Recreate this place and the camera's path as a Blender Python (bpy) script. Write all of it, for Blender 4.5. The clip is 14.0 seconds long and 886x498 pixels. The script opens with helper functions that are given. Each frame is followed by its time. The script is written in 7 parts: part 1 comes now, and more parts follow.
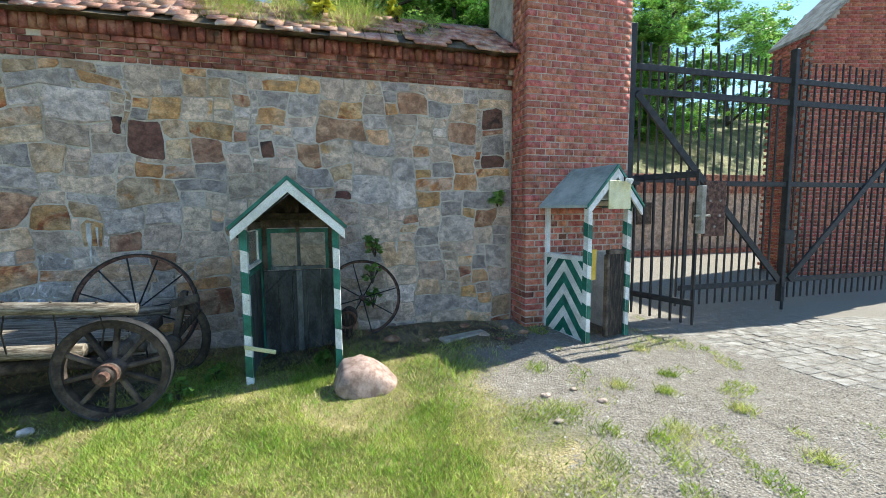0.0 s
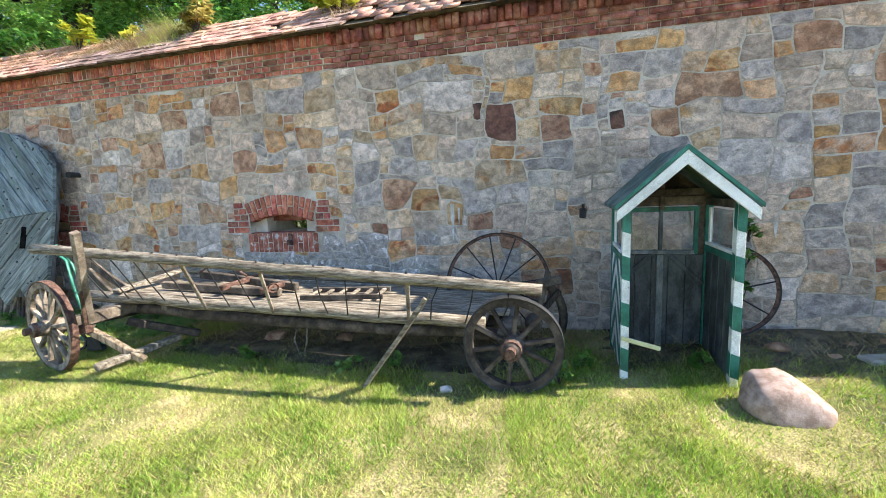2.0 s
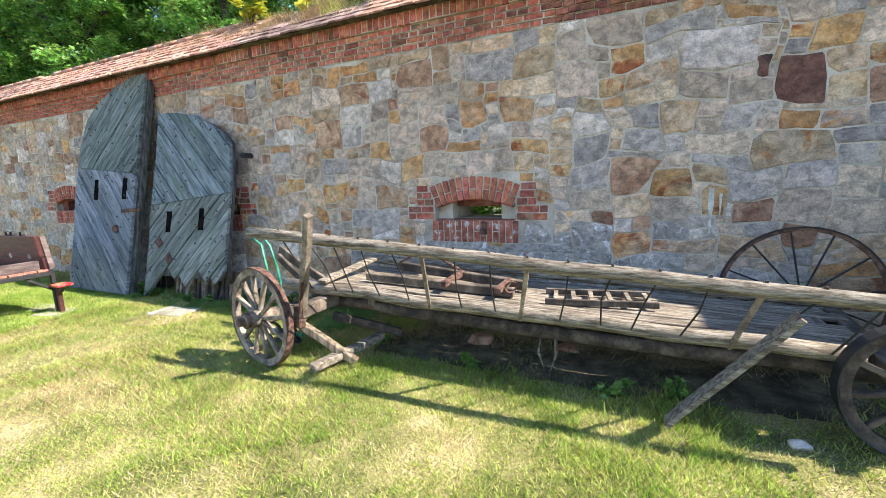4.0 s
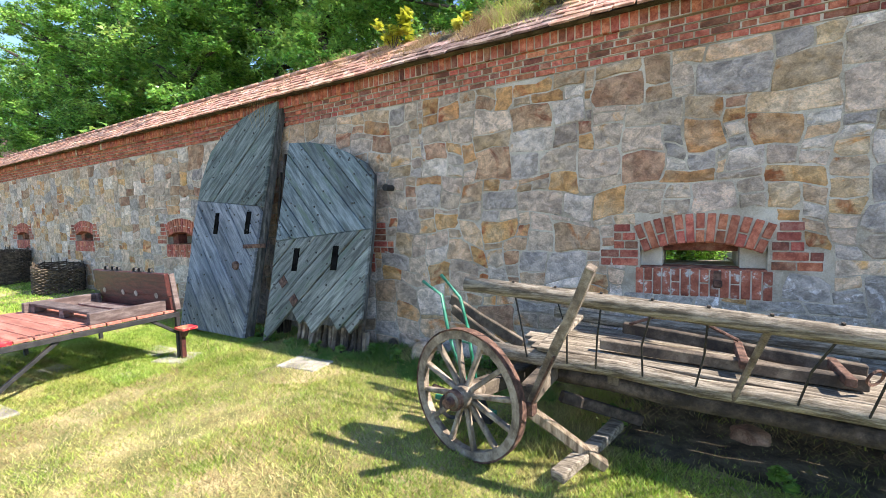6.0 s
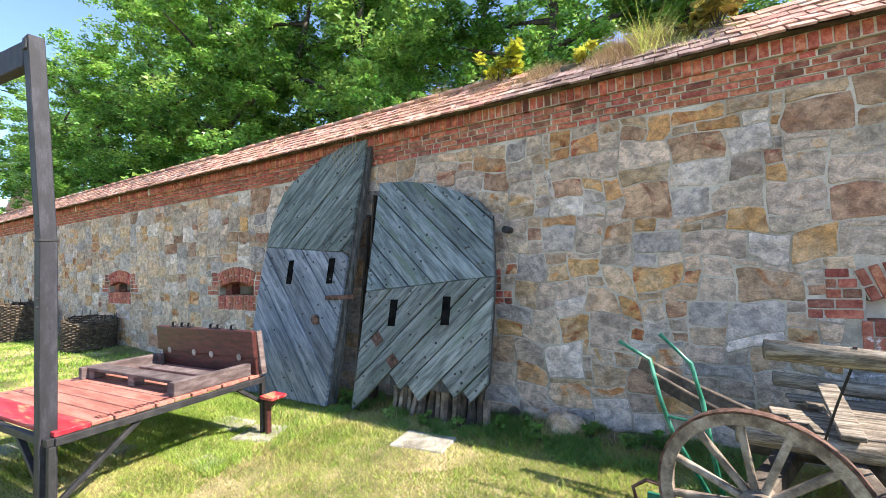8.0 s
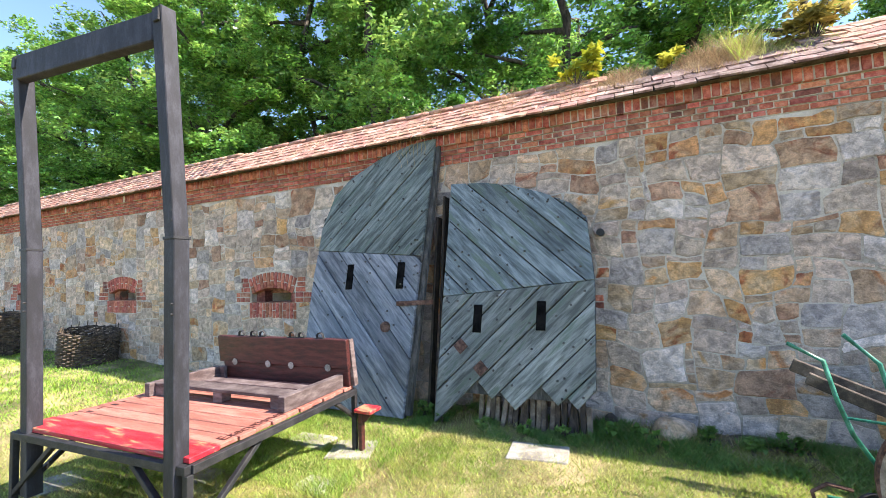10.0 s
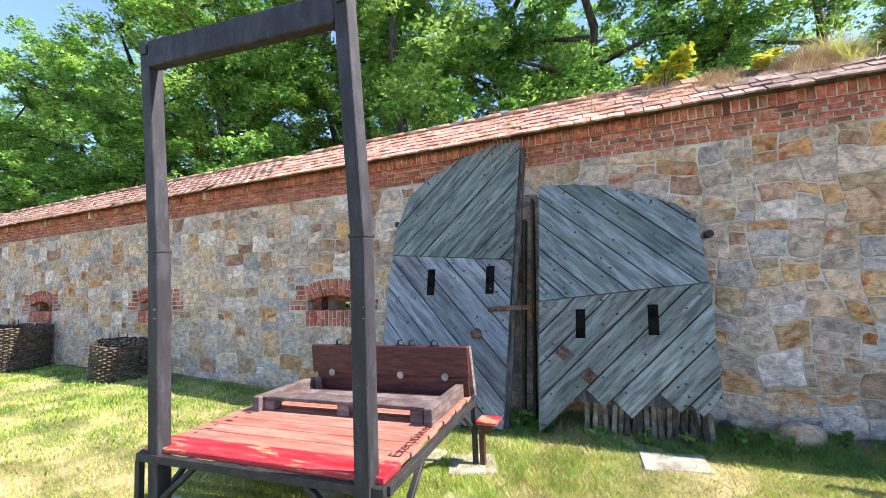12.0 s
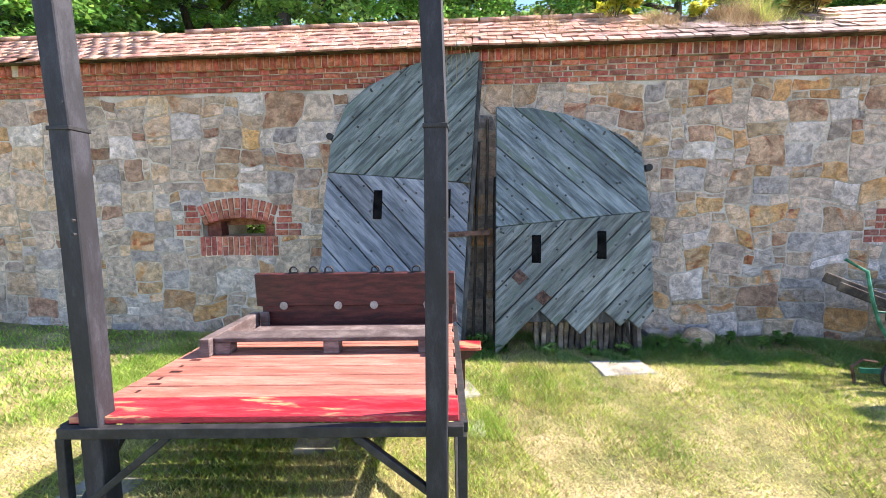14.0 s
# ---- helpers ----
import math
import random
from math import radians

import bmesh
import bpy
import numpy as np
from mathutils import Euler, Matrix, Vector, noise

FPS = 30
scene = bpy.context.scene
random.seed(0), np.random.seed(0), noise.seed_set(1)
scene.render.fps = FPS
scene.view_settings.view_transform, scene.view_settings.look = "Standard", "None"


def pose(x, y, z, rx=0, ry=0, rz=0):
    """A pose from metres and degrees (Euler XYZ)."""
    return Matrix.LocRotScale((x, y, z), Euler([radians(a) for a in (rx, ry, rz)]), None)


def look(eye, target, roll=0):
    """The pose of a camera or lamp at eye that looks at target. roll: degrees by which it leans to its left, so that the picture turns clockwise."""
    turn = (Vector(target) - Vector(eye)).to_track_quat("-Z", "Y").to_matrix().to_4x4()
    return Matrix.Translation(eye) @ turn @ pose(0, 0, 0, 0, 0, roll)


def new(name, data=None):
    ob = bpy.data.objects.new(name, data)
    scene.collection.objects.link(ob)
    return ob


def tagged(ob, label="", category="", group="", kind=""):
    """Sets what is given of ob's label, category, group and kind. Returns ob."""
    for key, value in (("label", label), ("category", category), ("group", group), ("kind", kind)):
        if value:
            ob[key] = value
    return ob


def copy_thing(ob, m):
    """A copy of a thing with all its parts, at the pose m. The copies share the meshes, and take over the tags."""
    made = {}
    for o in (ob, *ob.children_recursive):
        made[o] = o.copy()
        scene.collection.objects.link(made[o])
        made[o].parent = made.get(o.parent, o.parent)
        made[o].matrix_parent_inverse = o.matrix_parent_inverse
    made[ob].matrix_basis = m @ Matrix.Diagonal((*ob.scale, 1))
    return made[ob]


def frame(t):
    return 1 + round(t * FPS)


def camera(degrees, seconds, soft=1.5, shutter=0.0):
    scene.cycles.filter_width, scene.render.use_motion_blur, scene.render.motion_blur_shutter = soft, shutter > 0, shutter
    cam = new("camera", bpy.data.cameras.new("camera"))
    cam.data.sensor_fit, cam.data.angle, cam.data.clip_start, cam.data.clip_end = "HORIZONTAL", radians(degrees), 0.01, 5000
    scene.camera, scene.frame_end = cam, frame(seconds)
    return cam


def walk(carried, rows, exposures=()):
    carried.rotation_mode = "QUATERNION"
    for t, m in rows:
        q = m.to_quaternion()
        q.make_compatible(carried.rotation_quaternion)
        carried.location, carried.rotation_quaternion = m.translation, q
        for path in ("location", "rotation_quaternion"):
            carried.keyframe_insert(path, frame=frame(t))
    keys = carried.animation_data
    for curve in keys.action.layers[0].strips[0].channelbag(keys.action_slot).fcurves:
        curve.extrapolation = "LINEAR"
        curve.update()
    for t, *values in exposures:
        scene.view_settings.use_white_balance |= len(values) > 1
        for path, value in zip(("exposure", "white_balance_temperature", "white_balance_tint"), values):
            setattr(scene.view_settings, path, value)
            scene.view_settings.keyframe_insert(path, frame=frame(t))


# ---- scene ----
cam = camera(93.4, 14.0, soft=0.5)
METRES, EYE, TILT, LEAN, TURN = 10.0, 1.5, 0.0, 0.0, -15.0
ROWS = [
    (0.0, 0.0, 0.0, 0.0, -0.04, -5.29, 0.45),
    (0.5, -0.0221, 0.0014, -0.002, 9.34, -5.45, 0.38),
    (1.0, -0.0522, 0.0078, 0.0006, 18.66, -6.1, 1.53),
    (1.5, -0.087, 0.0107, 0.0003, 26.28, -7.21, 1.48),
    (2.0, -0.1289, 0.0073, 0.0032, 29.79, -7.71, 2.28),
    (2.5, -0.1729, 0.007, 0.0016, 34.6, -8.12, 4.83),
    (5.0, -0.3808, -0.031, 0.0026, 41.2, -8.52, 1.35),
    (5.5, -0.4229, -0.0362, 0.0072, 44.75, -6.64, 4.09),
    (6.0, -0.4632, -0.0465, 0.0084, 45.29, -4.06, 1.36),
    (6.5, -0.5005, -0.0585, 0.01, 46.15, -2.73, 1.98),
    (7.0, -0.5392, -0.0645, 0.0111, 46.82, 0.01, 1.71),
    (9.5, -0.6871, -0.1571, 0.0085, 41.35, 3.37, 2.23),
    (10.0, -0.7139, -0.1742, 0.0103, 40.52, 3.4, 1.86),
    (10.5, -0.7391, -0.1962, 0.0111, 40.59, 3.42, 3.2),
    (11.0, -0.765, -0.2176, 0.0111, 40.38, 3.89, 3.36),
    (11.5, -0.7946, -0.2309, 0.012, 40.17, 4.66, 2.99),
    (12.0, -0.8205, -0.2393, 0.0097, 38.38, 4.54, 2.26),
    (12.5, -0.8491, -0.2449, 0.007, 31.02, 1.35, 1.94),
    (13.0, -0.8796, -0.2474, 0.0029, 28.17, 0.17, -0.23),
    (13.5, -0.91, -0.2527, 0.0019, 24.66, -1.88, 0.18),
    (14.0, -0.9359, -0.2589, 0.0005, 18.63, -4.96, 0.63),
]
walk(cam, [(t, pose(0, 0, EYE, TILT, LEAN, TURN) @ pose(METRES * x, METRES * y, METRES * z, 90 + pitch, roll, yaw)) for t, x, y, z, yaw, pitch, roll in ROWS],
     [(0, 1.03, 6150, 3), (0.5, 1.4, 6400, 7), (1, 1.48, 6400, 7), (2, 1.52, 6450, 9), (5, 1.48, 6500, 12), (7, 1.42, 6500, 13), (9.5, 1.58, 6500, 15), (11, 1.55, 6450, 16), (12, 1.56, 6450, 17), (14, 1.65, 6500, 19)])

# ---- world, sun ----
SUN = Vector((1.0, 0.19, 1.0)).normalized()
world = bpy.data.worlds.new("sky")
scene.world = world
world.use_nodes = True
wn = world.node_tree
sky = wn.nodes.new("ShaderNodeTexSky")
sky.sky_type = "NISHITA"
sky.sun_disc = False
sky.sun_elevation = math.asin(SUN.z)
sky.sun_rotation = math.atan2(SUN.x, SUN.y)
sky.air_density, sky.dust_density, sky.ozone_density = 1.0, 0.02, 3.6
wn.links.new(sky.outputs[0], wn.nodes["Background"].inputs[0])
wn.nodes["Background"].inputs[1].default_value = 0.132
sun_lamp = bpy.data.lights.new("sun", "SUN")
sun_lamp.energy, sun_lamp.angle, sun_lamp.color = 5.0, radians(0.5), (1.0, 0.93, 0.82)
new("sun", sun_lamp).matrix_world = look(SUN * 30, (0, 0, 0))


# ---- materials ----
def surface(name, dark, mid, light, scale=6.0, rough=0.85, bump=0.4, bump_scale=60.0, vary=0.0, island=0.0, metal=0.0,
            stretch=(1, 1, 1), turn=(0, 0, 0), fine=0.35, patch=None, patch_at=0.6, patch_scale=3.0, leafy=0.0, hue=0.0, dist=0.01, grit=0.3):
    """Two scales of colour variation, fine relief, and, where given, patches of a second colour."""
    m = bpy.data.materials.new(name)
    m.use_nodes = True
    n, l = m.node_tree.nodes, m.node_tree.links
    b = n["Principled BSDF"]
    geo = n.new("ShaderNodeNewGeometry")
    mp = n.new("ShaderNodeMapping")
    mp.vector_type = "TEXTURE" if any(turn) else "POINT"
    if any(turn):
        mp.inputs["Rotation"].default_value = [radians(a) for a in turn]
        mp.inputs["Scale"].default_value = [1 / s for s in stretch]
    else:
        mp.inputs["Scale"].default_value = stretch
    l.new(geo.outputs["Position"], mp.inputs["Vector"])

    def noise_node(s, detail, r=0.6):
        t = n.new("ShaderNodeTexNoise")
        t.inputs["Scale"].default_value, t.inputs["Detail"].default_value, t.inputs["Roughness"].default_value = s, detail, r
        l.new(mp.outputs[0], t.inputs["Vector"])
        return t
    big, small = noise_node(scale, 4), noise_node(bump_scale, 5, 0.7)
    ramp = n.new("ShaderNodeValToRGB")
    ramp.color_ramp.elements[0].position, ramp.color_ramp.elements[1].position = 0.37, 0.64
    ramp.color_ramp.elements[0].color, ramp.color_ramp.elements[1].color = (*dark, 1), (*light, 1)
    ramp.color_ramp.elements.new(0.5).color = (*mid, 1)
    mixf = n.new("ShaderNodeMath")
    mixf.operation = "MULTIPLY_ADD"
    l.new(small.outputs[0], mixf.inputs[0])
    mixf.inputs[1].default_value = fine
    add = n.new("ShaderNodeMath")
    add.operation = "MULTIPLY_ADD"
    l.new(big.outputs[0], add.inputs[0])
    add.inputs[1].default_value, add.inputs[2].default_value = 1.0, -fine * 0.5
    l.new(add.outputs[0], mixf.inputs[2])
    l.new(mixf.outputs[0], ramp.inputs[0])
    col = ramp.outputs[0]
    if patch:
        pn = noise_node(patch_scale, 6, 0.65)
        pr = n.new("ShaderNodeValToRGB")
        pr.color_ramp.elements[0].position, pr.color_ramp.elements[1].position = patch_at, patch_at + 0.06
        l.new(pn.outputs[0], pr.inputs[0])
        mx = n.new("ShaderNodeMix")
        mx.data_type = "RGBA"
        l.new(pr.outputs[0], mx.inputs[0])
        l.new(col, mx.inputs[6])
        mx.inputs[7].default_value = (*patch, 1)
        col = mx.outputs[2]
    if grit and bump:
        gn = noise_node(bump_scale * 3.5, 3, 0.7)
        gr = n.new("ShaderNodeMapRange")
        gr.inputs[1].default_value, gr.inputs[2].default_value = 0.3, 0.7
        gr.inputs[3].default_value, gr.inputs[4].default_value = 1 - grit, 1 + grit
        l.new(gn.outputs[0], gr.inputs[0])
        gv_ = n.new("ShaderNodeHueSaturation")
        l.new(gr.outputs[0], gv_.inputs["Value"])
        l.new(col, gv_.inputs["Color"])
        col = gv_.outputs[0]
    if vary or island:
        rnd = n.new("ShaderNodeObjectInfo").outputs["Random"] if vary else geo.outputs["Random Per Island"]
        mr = n.new("ShaderNodeMapRange")
        s = vary or island
        mr.inputs[3].default_value, mr.inputs[4].default_value = 1 - s, 1 + s
        l.new(rnd, mr.inputs[0])
        hs = n.new("ShaderNodeHueSaturation")
        l.new(mr.outputs[0], hs.inputs["Value"])
        if hue:
            w = n.new("ShaderNodeTexWhiteNoise")
            w.noise_dimensions = "1D"
            l.new(rnd, w.inputs["W"])
            hr = n.new("ShaderNodeMapRange")
            hr.inputs[3].default_value, hr.inputs[4].default_value = 0.5 - hue, 0.5 + hue
            l.new(w.outputs["Value"], hr.inputs[0])
            l.new(hr.outputs[0], hs.inputs["Hue"])
        l.new(col, hs.inputs["Color"])
        col = hs.outputs[0]
    l.new(col, b.inputs["Base Color"])
    b.inputs["Roughness"].default_value, b.inputs["Metallic"].default_value = rough, metal
    if bump:
        bp = n.new("ShaderNodeBump")
        bp.inputs["Strength"].default_value, bp.inputs["Distance"].default_value = bump, dist
        l.new(small.outputs[0], bp.inputs["Height"])
        l.new(bp.outputs[0], b.inputs["Normal"])
    if leafy:
        tr = n.new("ShaderNodeBsdfTranslucent")
        l.new(col, tr.inputs["Color"])
        ms = n.new("ShaderNodeMixShader")
        ms.inputs[0].default_value = leafy
        l.new(b.outputs[0], ms.inputs[1])
        l.new(tr.outputs[0], ms.inputs[2])
        l.new(ms.outputs[0], n["Material Output"].inputs["Surface"])
    return m


def stone_surface(name, base, other, stain, stain_at=0.6, vary=0.24, hue=0.014, speck=0.75, stain_scale=2.3):
    """Split sandstone: bedded two-tone body, soft rust or lichen blotches, dark pits and a hewn relief with its shading
    also put into the colour, shifted stone by stone.
    """
    m = bpy.data.materials.new(name)
    m.use_nodes = True
    n, l = m.node_tree.nodes, m.node_tree.links
    b = n["Principled BSDF"]
    geo, info = n.new("ShaderNodeNewGeometry"), n.new("ShaderNodeObjectInfo")
    rnd = info.outputs["Random"]
    shift = n.new("ShaderNodeVectorMath")
    shift.operation = "MULTIPLY_ADD"
    l.new(rnd, shift.inputs[0])
    shift.inputs[1].default_value = (37.0, 13.0, 61.0)
    l.new(geo.outputs["Position"], shift.inputs[2])
    spin = n.new("ShaderNodeMapping")
    spin.inputs["Rotation"].default_value = (0, 0.35, 0)
    spin.inputs["Scale"].default_value = (1.0, 1.0, 1.15)
    l.new(shift.outputs[0], spin.inputs["Vector"])

    def noise_node(scale, detail, rough, warp=0.0):
        t = n.new("ShaderNodeTexNoise")
        t.inputs["Scale"].default_value, t.inputs["Detail"].default_value = scale, detail
        t.inputs["Roughness"].default_value, t.inputs["Distortion"].default_value = rough, warp
        l.new(spin.outputs[0], t.inputs["Vector"])
        return t.outputs[0]

    def span(src, lo, hi, a=0.0, c=1.0):
        r = n.new("ShaderNodeMapRange")
        r.interpolation_type = "SMOOTHSTEP"
        for k, v in enumerate((lo, hi, a, c)):
            r.inputs[k + 1].default_value = v
        l.new(src, r.inputs[0])
        return r.outputs[0]

    def blend(f, a, c, mode="MIX"):
        x = n.new("ShaderNodeMix")
        x.data_type, x.blend_type = "RGBA", mode
        l.new(f, x.inputs[0])
        for v, k in ((a, 6), (c, 7)):
            if isinstance(v, tuple):
                x.inputs[k].default_value = (*v, 1)
            else:
                l.new(v, x.inputs[k])
        return x.outputs[2]
    relief = noise_node(11, 9, 0.66, 0.4)
    col = blend(span(noise_node(3.0, 5, 0.6, 0.8), 0.4, 0.62), base, other)
    col = blend(span(noise_node(stain_scale, 6, 0.62, 1.2), stain_at, stain_at + 0.11), col, stain)
    col = blend(span(noise_node(21, 6, 0.75, 0.3), 0.57, 0.7, 0.0, speck), col, tuple(c * 0.42 for c in base))
    # the relief's hollows are shaded in the colour too, on top of the bump
    shade = n.new("ShaderNodeHueSaturation")
    l.new(col, shade.inputs["Color"])
    l.new(span(relief, 0.34, 0.66, 0.62, 1.28), shade.inputs["Value"])
    grain = n.new("ShaderNodeHueSaturation")
    l.new(shade.outputs[0], grain.inputs["Color"])
    l.new(span(noise_node(75, 4, 0.7), 0.34, 0.66, 0.83, 1.15), grain.inputs["Value"])
    own = n.new("ShaderNodeHueSaturation")
    l.new(grain.outputs[0], own.inputs["Color"])
    tone = n.new("ShaderNodeMapRange")
    tone.inputs[3].default_value, tone.inputs[4].default_value = 1 - vary, 1 + vary
    l.new(rnd, tone.inputs[0])
    l.new(tone.outputs[0], own.inputs["Value"])
    white = n.new("ShaderNodeTexWhiteNoise")
    white.noise_dimensions = "1D"
    l.new(rnd, white.inputs["W"])
    turn = n.new("ShaderNodeMapRange")
    turn.inputs[3].default_value, turn.inputs[4].default_value = 0.5 - hue * 0.5, 0.5 + hue * 0.5
    l.new(white.outputs["Value"], turn.inputs[0])
    l.new(turn.outputs[0], own.inputs["Hue"])
    l.new(own.outputs[0], b.inputs["Base Color"])
    b.inputs["Roughness"].default_value = 0.88
    bp = n.new("ShaderNodeBump")
    bp.inputs["Strength"].default_value, bp.inputs["Distance"].default_value = 1.0, 0.05
    l.new(relief, bp.inputs["Height"])
    l.new(bp.outputs[0], b.inputs["Normal"])
    return m


STONE = {
    "grey": stone_surface("stone_grey", (0.472, 0.365, 0.291), (0.596, 0.456, 0.35), (0.551, 0.31, 0.136), 0.59),
    "blue": stone_surface("stone_blue_grey", (0.394, 0.34, 0.315), (0.504, 0.426, 0.377), (0.327, 0.254, 0.212), 0.6),
    "tan": stone_surface("stone_tan", (0.524, 0.354, 0.212), (0.601, 0.451, 0.322), (0.484, 0.216, 0.0794), 0.57),
    "orange": stone_surface("stone_ochre", (0.537, 0.286, 0.115), (0.577, 0.38, 0.219), (0.367, 0.115, 0.0451), 0.54, 0.2),
    "brown": stone_surface("stone_brown", (0.327, 0.171, 0.103), (0.484, 0.304, 0.197), (0.262, 0.0951, 0.0547), 0.56),
    "dark": stone_surface("stone_dark", (0.145, 0.0667, 0.0478), (0.199, 0.102, 0.07), (0.0554, 0.0344, 0.0276), 0.54, 0.2),
    "lime": stone_surface("stone_limewashed", (0.369, 0.323, 0.288), (0.464, 0.408, 0.369), (0.781, 0.726, 0.717), 0.53, 0.1, stain_scale=8.0),
    "pale": stone_surface("stone_pale", (0.59, 0.489, 0.41), (0.708, 0.608, 0.547), (0.524, 0.33, 0.178), 0.62, 0.16),
}
MORTAR = surface("mortar", (0.34, 0.288, 0.225), (0.49, 0.425, 0.345), (0.61, 0.545, 0.46), 3, bump=1.0, bump_scale=50, grit=0.2, patch=(0.2, 0.175, 0.14), patch_at=0.66, patch_scale=7)
BRICK = surface("brick", (0.27, 0.066, 0.04), (0.41, 0.117, 0.07), (0.5, 0.19, 0.125), 22, bump=0.7, bump_scale=70, vary=0.3, hue=0.012, patch=(0.44, 0.33, 0.28), patch_at=0.68, patch_scale=6)
BRICK_FAR = surface("brick_joined", (0.27, 0.066, 0.04), (0.41, 0.117, 0.07), (0.5, 0.19, 0.125), 22, bump=0.7, bump_scale=70, island=0.3, hue=0.012, patch=(0.44, 0.33, 0.28), patch_at=0.68, patch_scale=6)
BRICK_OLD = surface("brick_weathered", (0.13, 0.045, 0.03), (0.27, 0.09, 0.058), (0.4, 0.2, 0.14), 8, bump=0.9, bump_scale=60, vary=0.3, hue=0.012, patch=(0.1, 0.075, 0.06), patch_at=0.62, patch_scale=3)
BRICK_LIME = surface("brick_limed", (0.22, 0.06, 0.035), (0.36, 0.11, 0.065), (0.44, 0.18, 0.12), 9, bump=0.8, bump_scale=60, vary=0.25, patch=(0.6, 0.57, 0.53), patch_at=0.56, patch_scale=9)
BRICK_PINK = surface("brick_pink", (0.3, 0.088, 0.06), (0.47, 0.155, 0.105), (0.57, 0.235, 0.17), 14, bump=0.7, bump_scale=70, vary=0.25, hue=0.014, grit=0.2, patch=(0.2, 0.08, 0.06), patch_at=0.66, patch_scale=6)
TILE = surface("roof_tile", (0.26, 0.13, 0.09), (0.43, 0.22, 0.155), (0.55, 0.36, 0.275), 7, bump=0.7, bump_scale=50, vary=0.15, hue=0.012, patch=(0.56, 0.5, 0.44), patch_at=0.6, patch_scale=5)
TILE_OLD = surface("roof_tile_weathered", (0.12, 0.07, 0.055), (0.22, 0.135, 0.11), (0.36, 0.26, 0.22), 7, bump=0.8, bump_scale=50, vary=0.3, hue=0.012, patch=(0.3, 0.28, 0.24), patch_at=0.62, patch_scale=5)
TILE_FAR = surface("roof_tile_joined", (0.26, 0.13, 0.09), (0.43, 0.22, 0.155), (0.55, 0.36, 0.275), 7, bump=0.7, bump_scale=50, island=0.15, hue=0.012, patch=(0.56, 0.5, 0.44), patch_at=0.6, patch_scale=5)
PALE_MORTAR = surface("pale_mortar", (0.32, 0.255, 0.205), (0.46, 0.38, 0.315), (0.56, 0.48, 0.41), 5, bump=0.8, bump_scale=60)
SOIL = surface("soil", (0.05, 0.037, 0.022), (0.11, 0.085, 0.05), (0.2, 0.16, 0.1), 5, bump=1.0, bump_scale=50, dist=0.02)
GREY_WOOD = dict(rough=0.9, bump=0.8, fine=0.3, vary=0.26, dist=0.006, grit=0.25)
LEAF_BLUE = surface("door_paint_blue_grey", (0.075, 0.092, 0.097), (0.145, 0.178, 0.188), (0.245, 0.285, 0.295), 2.6, bump_scale=30, stretch=(1, 1, 9), turn=(0, 45, 0), patch=(0.12, 0.16, 0.13), patch_at=0.56, patch_scale=1.2, **GREY_WOOD)
LEAF_GREY2 = surface("door_wood_grey", (0.085, 0.094, 0.086), (0.175, 0.19, 0.175), (0.295, 0.31, 0.29), 2.6, bump_scale=30, stretch=(1, 1, 9), turn=(0, -45, 0), patch=(0.12, 0.15, 0.12), patch_at=0.57, patch_scale=1.3, **GREY_WOOD)
LEAF_GREEN = surface("door_wood_green_grey", (0.06, 0.073, 0.068), (0.12, 0.145, 0.135), (0.215, 0.24, 0.225), 2.6, bump_scale=30, stretch=(1, 1, 9), turn=(0, -45, 0), patch=(0.09, 0.13, 0.1), patch_at=0.57, patch_scale=1.3, **GREY_WOOD)
LEAF_VIOLET = surface("door_paint_violet_grey", (0.105, 0.118, 0.136), (0.195, 0.21, 0.235), (0.315, 0.325, 0.35), 2.6, bump_scale=30, stretch=(1, 1, 9), turn=(0, 45, 0), patch=(0.15, 0.17, 0.19), patch_at=0.57, patch_scale=1.3, **GREY_WOOD)
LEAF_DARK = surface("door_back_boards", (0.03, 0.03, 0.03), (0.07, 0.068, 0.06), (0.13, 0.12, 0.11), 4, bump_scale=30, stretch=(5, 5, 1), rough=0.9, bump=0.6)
# rotten wood, kept near-black so planks also stand for shade between the leaves
ROTTEN = surface("rotten_wood", (0.01, 0.008, 0.006), (0.03, 0.022, 0.016), (0.075, 0.055, 0.04), 6, bump_scale=25, stretch=(8, 8, 1), **GREY_WOOD)
WOOD_X = surface("weathered_wood_along", (0.085, 0.065, 0.045), (0.2, 0.163, 0.12), (0.35, 0.3, 0.235), 5, bump_scale=20, stretch=(1, 8, 8), patch=(0.16, 0.13, 0.1), patch_at=0.6, patch_scale=2, **GREY_WOOD)
WOOD_Z = surface("weathered_wood_upright", (0.1, 0.07, 0.045), (0.22, 0.165, 0.11), (0.36, 0.29, 0.21), 4, bump_scale=20, stretch=(8, 8, 1), **GREY_WOOD)
WOOD_DARK = surface("old_dark_wood", (0.035, 0.026, 0.02), (0.085, 0.064, 0.047), (0.17, 0.135, 0.1), 6, bump_scale=40, **GREY_WOOD)
WHEEL_WOOD = surface("wheel_wood", (0.1, 0.075, 0.055), (0.2, 0.155, 0.115), (0.34, 0.28, 0.22), 9, bump_scale=60, **GREY_WOOD)
# dark brown wood, deepened for the shade at the rear wheel and under the bed
WOOD_DARK_SHADED = surface("dark_shaded_wood", (0.025, 0.018, 0.014), (0.06, 0.043, 0.034), (0.12, 0.09, 0.07), 9, bump_scale=50, **GREY_WOOD)
